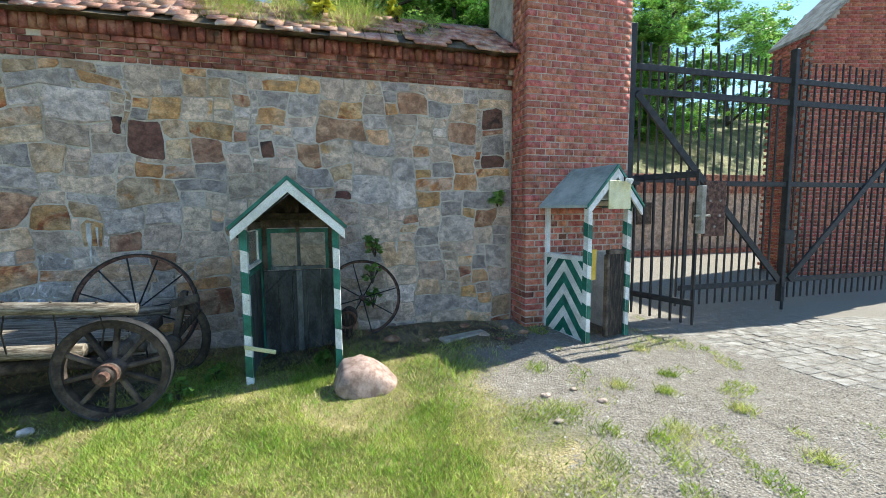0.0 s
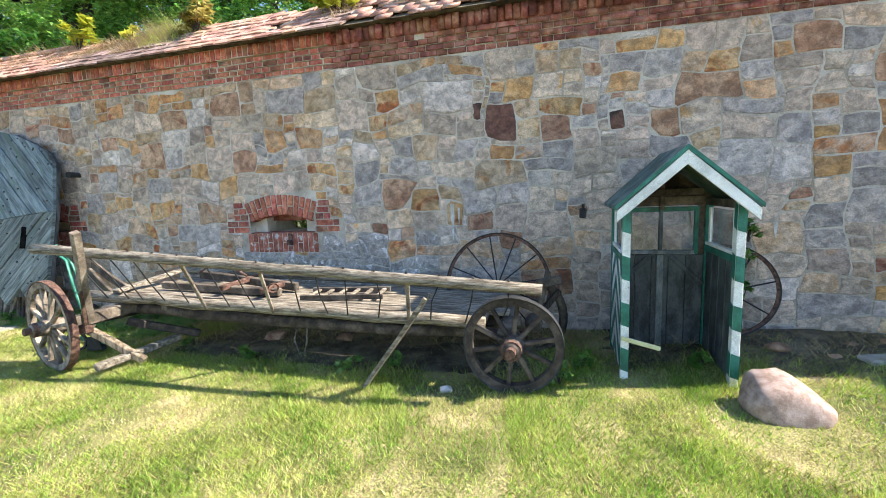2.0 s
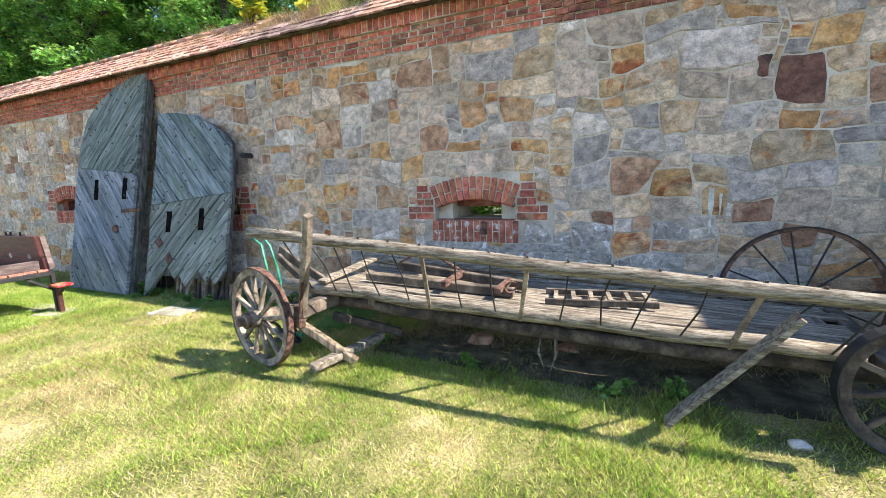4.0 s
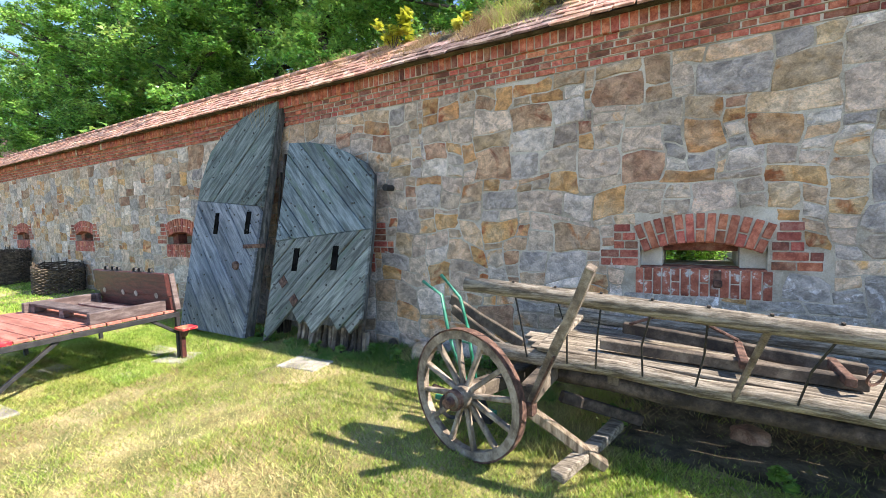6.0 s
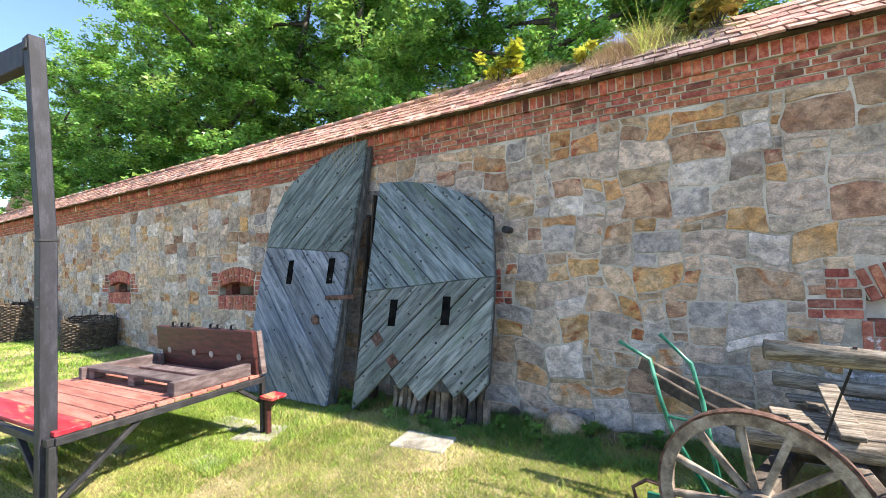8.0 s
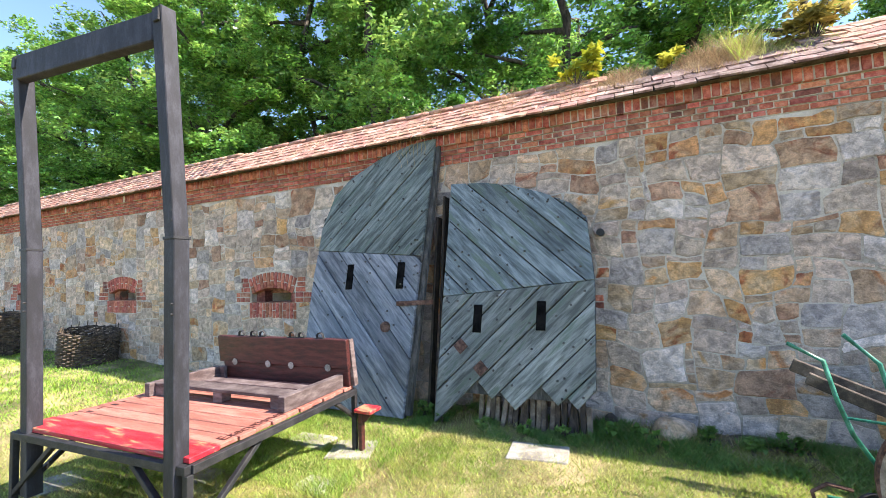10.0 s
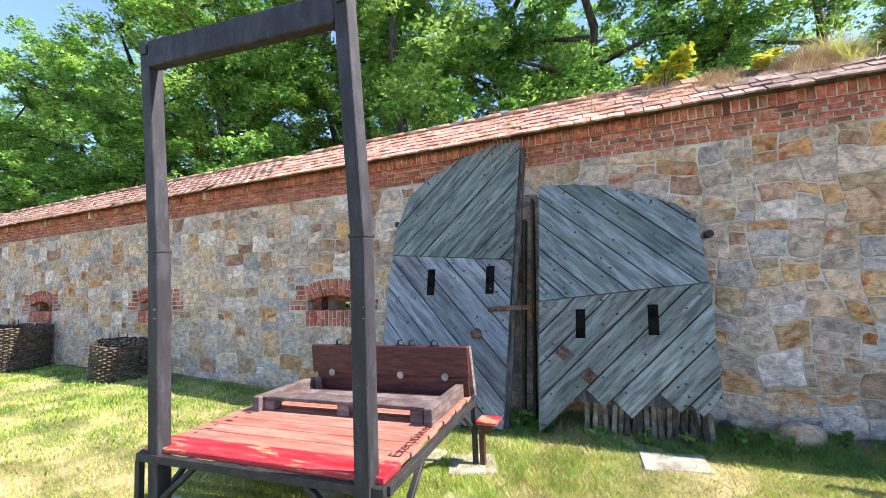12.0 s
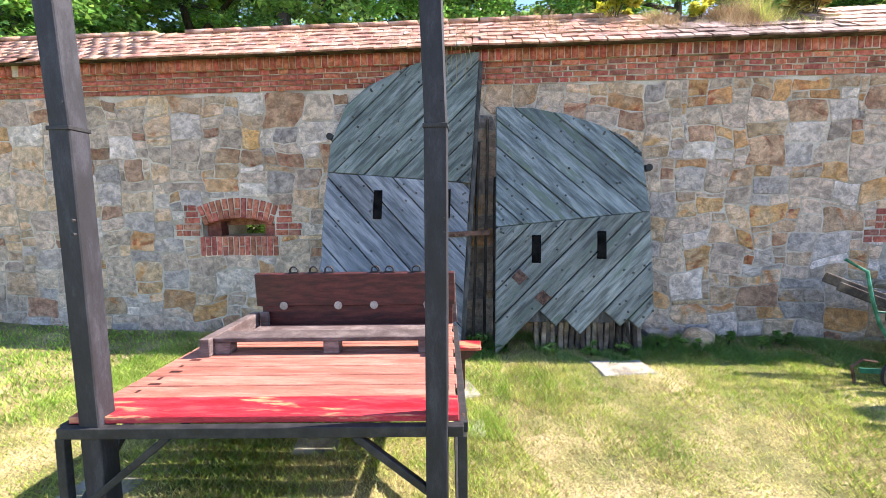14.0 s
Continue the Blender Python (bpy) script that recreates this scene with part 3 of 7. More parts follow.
bank_v = [(x, y, 2.5 + (y - 11.75) * 0.3 + 0.1 * (x - 3) * min(1, (y - 11.75) / 3) + 0.12 * noise.noise(Vector((x, y, 0)) * 0.7)) for y in np.linspace(11.75, 20, 14) for x in np.linspace(0, 40, 22)]
bank_f = [(j * 22 + i, j * 22 + i + 1, j * 22 + i + 23, j * 22 + i + 22) for j in range(13) for i in range(21)]
BANK = surface("bank_grass", (0.1, 0.12, 0.03), (0.2, 0.19, 0.06), (0.33, 0.29, 0.12), 1.5, bump=1.0, bump_scale=30, dist=0.05)
bank = soup("grass_bank", bank_v, bank_f, BANK, smooth=True)
tagged(bank, "sunlit bank of dry yellow grass above the yard wall", "bank", kind="structure")

gatehouse = thing("gatehouse", (12, 6, 0), "red brick gatehouse with a plain gabled end", "building", kind="structure")
gable = [(0, 0), (5.6, 0), (5.6, 5.2), (2.8, 7.9), (0, 5.2)]
to_gable = pose(10.0, 6.84, 0, 0, 0, -14)
part("wall", prism([(x, z - (0.2 if z == 0 else 0)) for x, z in gable], 0, 1.1, m=to_gable), PALE_MORTAR, gatehouse)
fb = []
for k in range(84):
    z = 0.04 + 0.077 * k
    x = 0.0 - (0.06 if k % 2 else 0)
    while x < 3.4:
        if x + 0.12 < 0 or z > 5.2 + (x + 0.12) * 0.96 - 0.05:
            x += 0.25
            continue
        fb.append(to_gable @ Matrix.Translation((x + 0.125, 0.02, z)) @ size(0.238, 0.06, 0.066))
        x += 0.25
for k in range(68):
    for y in (0.0, 0.25, 0.5, 0.75):
        fb.append(to_gable @ Matrix.Translation((0.02, y + 0.2 + (0.1 if k % 2 else 0), 0.04 + 0.077 * k)) @ size(0.06, 0.238, 0.066))
boxes("bricks", fb, BRICK_FAR, gatehouse)
for s in (0, 1):
    p = [(-0.03, 5.17), (2.8, 7.93), (2.8, 7.99), (-0.03, 5.24)]
    p = p if not s else [(5.6 - x, z) for x, z in p][::-1]
    part("roof", prism(p, -0.08, 1.2, m=to_gable), PALE_SLAB, gatehouse, "pale roof edge")

far_house = thing("house", (-43, 11, 0), "small pale plastered house beyond the wall's end", "house")
part("wall", block(-48, -42, 11.0, 16, -0.2, 6.2, 0.02), PLASTER, far_house)
part("cornice", block(-48.3, -41.7, 10.7, 16.3, 6.2, 6.6, 0.03), PLASTER, far_house)
part("roof", prism([(-48.5, 6.6), (-41.5, 6.6), (-44, 8.0), (-46, 8.0)], 10.6, 16.4), TILE, far_house)
for wx in (-46.6, -43.8):
    w = part("window", block(wx, wx + 0.9, 10.95, 11.02, 2.2, 3.7, 0.01), WHITE_PAINT, far_house)
    part("pane", block(wx + 0.08, wx + 0.82, 10.93, 10.955, 2.28, 3.62, 0.002), GLASS, w)


def soil_bed(name, x0, x1, y0, y1, label):
    """A strip of bare earth and leaf litter with an uneven edge that sinks into the turf."""
    nx, ny = int((x1 - x0) / 0.08), int((y1 - y0) / 0.06)
    v = []
    for y in np.linspace(y0, y1, ny):
        for x in np.linspace(x0, x1, nx):
            e = min((x - x0) / 0.5, (x1 - x) / 0.5, (y - y0) / 0.35, 1.0)
            v.append((x, y, gz(x, y) - 0.012 + 0.03 * min(1.0, max(0.0, e + 0.5 * noise.noise(Vector((x * 2.3, y * 2.3, 4))))) + 0.012 * noise.noise(Vector((x * 9, y * 9, 1)))))
    f = [(j * nx + i, j * nx + i + 1, (j + 1) * nx + i + 1, (j + 1) * nx + i) for j in range(ny - 1) for i in range(nx - 1)]
    tagged(soup(name, v, f, SOIL, smooth=True), label, "soil", kind="structure")


soil_bed("soil_bed", -5.3, -0.9, 3.55, 4.9, "bare dark earth under the wagon")
soil_bed("soil_bed", -0.95, 2.2, 3.85, 4.9, "dark earth and leaf litter at the wall foot")
soil_bed("soil_bed", -9.8, -5.3, 4.35, 4.9, "dry earth at the wall foot")


# ---- gate ----
def iron_gate():
    y = 4.62
    g = thing("iron_gate", (6.4, y, 0), "tall double gate of black iron bars with an open wicket", "gate", kind="")
    part("hinge_post", block(3.61, 3.73, y - 0.06, y + 0.06, -0.1, 3.78, 0.006), BLACK_IRON, g)
    part("centre_post", block(6.365, 6.435, y - 0.06, y + 0.03, 0.12, 3.72, 0.006), BLACK_IRON, g)
    part("ground_bolt", rod((6.4, y - 0.05, 0.0), (6.4, y - 0.05, 0.35), 0.02), BLACK_IRON, g)
    for x0, x1 in ((3.73, 6.33), (6.435, 9.2)):
        for z in (3.28, 2.98):
            part("rail", block(x0, x1, y - 0.035, y - 0.005, z - 0.04, z + 0.04, 0.004), BLACK_IRON, g)
    part("rail", block(4.45, 6.365, y - 0.035, y - 0.005, 1.80, 1.87, 0.004), BLACK_IRON, g)
    part("rail", block(6.435, 9.2, y - 0.035, y - 0.005, 1.80, 1.87, 0.004), BLACK_IRON, g)
    part("rail", block(4.55, 6.365, y - 0.035, y - 0.005, 0.38, 0.45, 0.004), BLACK_IRON, g)
    part("rail", block(6.435, 9.2, y - 0.035, y - 0.005, 0.40, 0.47, 0.004), BLACK_IRON, g)
    part("rail", block(3.73, 4.45, y - 0.035, y - 0.005, 1.84, 1.92, 0.004), BLACK_IRON, g)
    part("brace", beam((3.75, y - 0.05, 2.95), (6.3, y - 0.05, 0.45), 0.03, 0.09), BLACK_IRON, g)
    part("brace", beam((6.5, y - 0.05, 0.45), (9.2, y - 0.05, 2.95), 0.03, 0.09), BLACK_IRON, g)
    bar = unit_mesh("bar", BLACK_IRON, 0.1)
    xs_ = [3.86 + 0.136 * i for i in range(18)] + [6.58 + 0.136 * i for i in range(20)]
    for x in xs_:
        low = 1.86 if x < 4.42 else 0.16
        top = 3.58 + 0.02 * math.sin(x * 7)
        piece("bar", bar, g, Matrix.Translation((x, y + 0.012, (low + top) / 2)) @ size(0.023, 0.022, top - low))
    part("lock_plate", block(4.86, 5.22, y - 0.085, y - 0.05, 1.12, 1.86, 0.006), RUST, g, "brown sheet-metal lock plate")
    bolt_m = unit_mesh("bolt", PALE_SLAB, 0.2)
    for bx, bz in ((4.95, 1.6), (5.12, 1.6), (4.95, 1.4), (5.12, 1.4), (5.04, 1.25)):
        piece("bolt", bolt_m, g, Matrix.Translation((bx, y - 0.088, bz)) @ size(0.03, 0.014, 0.03))
    part("lock_box", block(6.28, 6.48, y - 0.12, y - 0.06, 0.98, 1.18, 0.01), BLACK_IRON, g)
    # the wicket stands open towards the lawn
    w = thing("wicket_gate", (3.72, 4.5, 0), "narrow black iron wicket standing open", "gate")
    a, b = Vector((3.72, 4.5, 0)), Vector((3.95, 3.78, 0))
    for z in (1.88, 0.42):
        part("rail", beam(a + Vector((0, 0, z)), b + Vector((0, 0, z)), 0.03, 0.07), BLACK_IRON, w)
    for k in range(7):
        p = a.lerp(b, k / 6)
        piece("bar", bar, w, Matrix.Translation((p.x, p.y, 1.05)) @ size(0.026, 0.026, 1.76))
    part("latch", block(3.93, 3.99, 3.70, 3.78, 1.22, 1.75, 0.006), PALE_SLAB, w, "worn bare-metal latch housing")
    part("handle", rod((3.86, 3.72, 1.42), (4.06, 3.72, 1.42), 0.012), PALE_SLAB, w)
    part("hinge", block(3.6, 3.76, 4.46, 4.56, 1.8, 1.9, 0.004), BLACK_IRON, w)


iron_gate()


# ---- sentry boxes ----
def striped(name, x0, x1, y0, y1, z0, z1, m, parent, pitch=0.36, slant=-0.35, phase=0.0):
    """A post with slanting green and white bands, each band a painted slice."""
    post = part(name, block(x0, x1, y0, y1, z0, z1, 0.004, m), WHITE_PAINT, parent)
    e = 0.0025
    z = z0 - 2 * pitch + phase
    while z < z1:
        lo, hi = z, z + pitch * 0.5
        w, d = x1 - x0, y1 - y0
        faces = (((x0, y0 - e), (x1, y0 - e)), ((x0 - e, y1), (x0 - e, y0)), ((x1 + e, y0), (x1 + e, y1)))
        bm = bmesh.new()
        s = 0.0
        for k, (p, q) in enumerate(faces):
            length = math.hypot(q[0] - p[0], q[1] - p[1])
            o = (0, -d, w)[k]
            pts = [(p, lo + slant * o), (q, lo + slant * (o + length)), (q, hi + slant * (o + length)), (p, hi + slant * o)]
            pts = [(a, min(max(h, z0 + 0.001), z1 - 0.001)) for a, h in pts]
            if pts[3][1] - pts[0][1] > 0.003 or pts[2][1] - pts[1][1] > 0.003:
                vs = [bm.verts.new(m @ Vector((a[0], a[1], h))) for a, h in pts]
                bm.faces.new(vs)
        if len(bm.faces):
            part("stripe", bm, GREEN_PAINT, post)
        z += pitch
    return post


def chevrons(body, xf, depth, t, m):
    """Green chevrons painted on the outer face of a side panel."""
    mid, half = depth / 2, depth / 2 - t
    z = -0.75
    while z < 0.92:
        for s in (-1, 1):
            poly = [(0, z + 0.36), (s * half, z), (s * half, z + 0.13), (0, z + 0.49)]
            poly = cut(cut(poly, 0, 1, 0.918), 0, -1, -0.062)
            if len(poly) > 2:
                bm = bmesh.new()
                bm.faces.new([bm.verts.new(m @ Vector((xf, mid + p, q))) for p, q in poly])
                part("chevron", bm, GREEN_PAINT, body)
        z += 0.26


def sentry_box(m, width, depth, eave, apex, label, glazed, front_board=True):
    """Open-fronted timber box: corner posts, boarded sides, pitched roof. x across, y back from the front, z up."""
    b = thing("sentry_box", m.translation, label, "sentry box", "sentry boxes by the gate")
    hw, t = width / 2, 0.058 if glazed else 0.065
    for sx in (-1, 1):
        x0 = -hw if sx < 0 else hw - t
        striped("corner_post", x0, x0 + t, 0, t, 0.0, eave, m, b, pitch=0.36 if glazed else 0.29, phase=0.08 if glazed else 0.02)
        part("rear_post", block(x0, x0 + t, depth - t, depth, 0, eave, 0.004, m), GREEN_PAINT if glazed else WHITE_PAINT, b)
        part("eave_plate", block(x0, x0 + t, t, depth - t, eave - 0.06, eave, 0.003, m), WOOD_DARK if glazed else WHITE_PAINT, b)
        part("side_rail", block(x0, x0 + t, t, depth - t, 0.92, 0.97, 0.003, m), GREEN_PAINT if glazed else WHITE_PAINT, b)
        xi, xo = (x0 + 0.015, x0 + 0.04)
        if glazed:
            n = 4
            for k in range(n):
                y0 = t + (depth - 2 * t) * k / n
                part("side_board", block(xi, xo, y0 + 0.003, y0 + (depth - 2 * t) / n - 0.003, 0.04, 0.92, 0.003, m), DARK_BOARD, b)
            chevrons(part("outer_panel", block(x0 + (0.004 if sx < 0 else 0.045), x0 + (0.014 if sx < 0 else 0.06), t, depth - t, 0.06, 0.92, 0.002, m), WHITE_PAINT, b), x0 + (0.002 if sx < 0 else 0.063), depth, t, m)
            wf = part("window_frame", block(xi, xo, t + 0.03, t + 0.07, 1.0, eave - 0.08, 0.002, m), WHITE_PAINT, b, "white-painted side window")
            part("jamb", block(xi, xo, depth - t - 0.07, depth - t - 0.03, 1.0, eave - 0.08, 0.002, m), WHITE_PAINT, wf)
            part("sill", block(xi - 0.01, xo + 0.01, t, depth - t, 0.972, 1.0, 0.002, m), WHITE_PAINT, wf)
            part("pane", block(xi + 0.01, xo - 0.01, t + 0.072, depth - t - 0.072, 1.002, eave - 0.08, 0, m), GLASS, wf).visible_shadow = False
        else:
            body = part("side_panel", block(xi, xo, t, depth - t, 0.02, 0.92, 0.003, m), WHITE_PAINT, b)
            chevrons(body, (xi - 0.003) if sx < 0 else (xo + 0.003), depth, t, m)
    # back
    if glazed:
        for k in range(5):
            x0 = -hw + t + (width - 2 * t) * k / 5
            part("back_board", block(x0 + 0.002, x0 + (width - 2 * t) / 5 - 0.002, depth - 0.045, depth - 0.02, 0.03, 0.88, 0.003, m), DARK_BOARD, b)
        part("cover_strip", block(-0.028, 0.028, depth - 0.065, depth - 0.046, 0.03, 0.88, 0.003, m), GREY_SLAT, b)
        wf = part("window_frame", block(-hw + t + 0.05, -hw + t + 0.08, depth - 0.06, depth - 0.02, 0.89, eave - 0.07, 0.002, m), GREEN_PAINT, b, "two-pane back window")
        part("jamb", block(hw - t - 0.08, hw - t - 0.05, depth - 0.06, depth - 0.02, 0.89, eave - 0.07, 0.002, m), GREEN_PAINT, wf)
        part("mullion", block(-0.015, 0.015, depth - 0.06, depth - 0.02, 0.92, eave - 0.11, 0.002, m), DARK_BOARD, wf)
        part("sill", block(-hw + t + 0.08, hw - t - 0.08, depth - 0.07, depth - 0.02, 0.89, 0.92, 0.002, m), GREY_SLAT, wf)
        for q in (-1, 1):
            a, c = sorted((q * (hw - t), q * (hw - t - 0.05)))
            part("cheek_board", block(a, c, depth - 0.05, depth - 0.02, 0.885, eave, 0.003, m), WOOD_DARK, b)
        part("king_post", block(-0.018, 0.018, depth - 0.085, depth - 0.062, eave - 0.1, apex - 0.1, 0.003, m), WOOD_DARK, b)
        part("head", block(-hw + t + 0.08, hw - t - 0.08, depth - 0.06, depth - 0.02, eave - 0.11, eave - 0.07, 0.002, m), GREEN_PAINT, wf)
        for a, c in ((-hw + t + 0.08, -0.015), (0.015, hw - t - 0.08)):
            part("pane", block(a, c, depth - 0.043, depth - 0.037, 0.92, eave - 0.11, 0, m), GLASS, wf).visible_shadow = False
        part("door_brace", beam(m @ Vector((-hw + t, depth - 0.055, 0.62)), m @ Vector((-0.03, depth - 0.055, 0.92)), 0.012, 0.04), DARK_BOARD, b)
        part("door_brace", beam(m @ Vector((hw - t, depth - 0.055, 0.62)), m @ Vector((0.03, depth - 0.055, 0.92)), 0.012, 0.04), DARK_BOARD, b)
        part("tie", block(-hw + t, hw - t, depth - 0.06, depth - 0.015, eave - 0.06, eave + 0.02, 0.003, m), WOOD_DARK, b)
        part("collar_beam", block(-hw + 0.09, hw - 0.09, depth - 0.11, depth - 0.086, eave + 0.03, eave + 0.085, 0.003, m), WOOD_DARK, b)
        part("loose_slat", beam(m @ Vector((-hw + 0.0, -0.02, 0.34)), m @ Vector((-hw + 0.26, -0.1, 0.3)), 0.012, 0.035), CREAM, b, "pale loose slat nailed across")
    else:
        part("floor_board", block(-hw - 0.02, hw + 0.02, -0.02, depth, -0.04, 0.02, 0.004, m), GREY_BOARD, b)
        part("half_door", block(0.02, hw - t - 0.005, 0.02, 0.05, 0.05, 0.98, 0.004, m), ROTTEN, b, "dark boarded half door")
        part("door_rail", block(0.0, hw - t - 0.005, 0.01, 0.06, 0.98, 1.03, 0.004, m), WOOD_DARK, b)
        part("door_post", block(-0.02, 0.02, 0.01, 0.06, 0.05, 0.98, 0.004, m), WOOD_DARK, b)
        part("back_rail", block(-hw + t, hw - t, depth - 0.05, depth - 0.02, 0.92, 0.97, 0.003, m), WOOD_DARK, b)
        part("notice_board", block(-0.14, 0.2, -0.09, -0.075, eave - 0.1, eave + 0.2, 0.003, m), CREAM, b, "blank cream notice board in the gable")
        lamp = part("spot_lamp", rod(m @ Vector((0.1, -0.1, eave + 0.21)), m @ Vector((0.12, -0.16, eave + 0.19)), 0.022, 0.032, 10), WHITE_PAINT, b, "small white spot lamp")
        part("bracket", block(0.09, 0.12, -0.1, -0.05, eave + 0.19, eave + 0.24, 0.003, m), BLACK_IRON, lamp)
        part("yellow_box", prism([(-0.05, 0.0), (0.05, 0.0), (0.06, 0.34), (-0.06, 0.34)], -0.03, 0.05, 0.004, m @ Matrix.Translation((-hw + 0.16, 0.1, 0.7))), YELLOW, b, "yellow plastic sign panel inside")
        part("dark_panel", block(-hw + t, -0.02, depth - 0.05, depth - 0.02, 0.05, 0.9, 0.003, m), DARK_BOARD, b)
    # roof
    over, oy = 0.055 if glazed else 0.085, 0.075
    slope = (apex - eave) / hw
    zl = eave - over * slope
    for s in (-1, 1):
        p = [(0, apex), (s * (hw + over), zl), (s * (hw + over), zl + 0.03), (0, apex + 0.035)]
        # the chevron box's left slope takes the paler lit colour
        part("roof_slope", prism(p if s < 0 else p[::-1], -oy, depth + oy, 0, m), ROOF_FELT if glazed or s > 0 else ROOF_LIT, b)
        p = [(0, apex - 0.1), (s * (hw + over - 0.005), zl - 0.085), (s * (hw + over - 0.005), zl - 0.002), (0, apex - 0.002)]
        part("barge_board", prism(p if s < 0 else p[::-1], -oy - 0.004, -oy + 0.018, 0.002, m), WHITE_PAINT, b, "white barge board")
        p = [(0, apex + 0.036), (s * (hw + over + 0.012), zl + 0.03), (s * (hw + over + 0.012), zl), (0, apex)]
        part("roof_edge", prism(p, -oy - 0.012, -oy + 0.004, 0, m), GREEN_PAINT, b)
    part("ridge_beam", block(-0.025, 0.025, -oy + 0.02, depth + oy - 0.02, apex - 0.07, apex - 0.005, 0.003, m), WOOD_DARK, b)
    part("gable_infill", prism([(-hw, eave), (hw, eave), (0, apex - 0.03)], depth - 0.04, depth - 0.02, 0, m), WOOD_DARK if glazed else WHITE_PAINT, b)
    if not glazed:
        part("gable_board", prism([(-hw, eave), (hw, eave), (0, apex - 0.03)], 0.0, 0.02, 0, m), WHITE_PAINT, b)
    return b


sentry_box(pose(-0.335, 3.74, 0.03, 0, 0, -1), 0.80, 0.74, 1.37, 1.73, "green and white striped sentry box with side windows, open front", True)
sentry_box(pose(2.95, 3.93, 0.02, 0, 0, 13), 0.68, 0.70, 1.58, 1.92, "green and white sentry box with chevron sides and half door", False)


# ---- wagon ----
def wheel(name, at, r, label, spokes=12, rim=0.06, width=0.06, lean=0.0, thin=False, group="", parent=None, axle=1, wood=None, yaw=0.0, dark=False):
    """A spoked cart wheel standing in the x-z plane: rim of felloes, iron tyre, spokes and turned hub."""
    m = pose(*at, lean, 0, yaw)
    wood = wood or WHEEL_WOOD
    w = parent or thing(name, (at[0], at[1], at[2] - r), label, "wheel", group)
    top = part("wheel" if parent else "rim", ring(r - 0.012, rim, width, m), RUST if thin else wood, w, smooth=False)
    host = top if parent else w
    part("tyre", ring(r, 0.012, width + 0.008, m), (BLACK_IRON if dark or thin else RUST), host, "rusty iron tyre")
    hub_r, hub_l = (0.085 if dark else 0.075, 0.15) if not thin else (0.035, 0.06)
    for k in range(spokes):
        a = 2 * math.pi * (k + 0.3) / spokes
        d = Vector((math.cos(a), 0, math.sin(a)))
        p, q = d * hub_r * 0.8 + Vector((0, -0.01, 0)), d * (r - rim - 0.005)
        sec = (0.032, 0.04) if not thin else (0.012, 0.022)
        part("spoke", beam(m @ p, m @ q, sec[0], sec[1], 0.006, up=m.to_3x3() @ Vector((0, 1, 0))), wood if not thin else BLACK_IRON, host)
    prof = [(-hub_l, 0.7), (-hub_l * 0.8, 0.82), (-0.04, 1.05), (0.04, 1.05), (hub_l * 0.8, 0.82), (hub_l, 0.7)]
    part("hub", tube([m @ Vector((0, y, 0)) for y, _ in prof], [hub_r * k for _, k in prof], 14), wood if not thin else BLACK_IRON, host, smooth=True)
    part("hub_band", tube([m @ Vector((0, y, 0)) for y in (-hub_l * 0.95, -hub_l * 0.7)], hub_r * 0.9, 14), RUST, host)
    part("axle_end", rod(m @ Vector((0, -hub_l - 0.05, 0)), m @ Vector((0, hub_l * axle, 0)), hub_r * 0.45, hub_r * 0.5, 10), RUST, host)
    return w


def ring(r, rim, width, m, seg=40):
    bm = bmesh.new()
    loops = []
    for k in range(seg):
        a = 2 * math.pi * k / seg
        wob = 1 + 0.006 * math.sin(3 * a + r * 20)
        loops.append([bm.verts.new(m @ Vector((q * wob * math.cos(a), y, q * wob * math.sin(a)))) for q, y in ((r, -width / 2), (r, width / 2), (r - rim, width / 2 - 0.006), (r - rim, -width / 2 + 0.006))])
    for p, q in zip(loops, loops[1:] + loops[:1]):
        for i in range(4):
            bm.faces.new((p[i], p[(i + 1) % 4], q[(i + 1) % 4], q[i]))
    bmesh.ops.recalc_face_normals(bm, faces=bm.faces)
    return bm


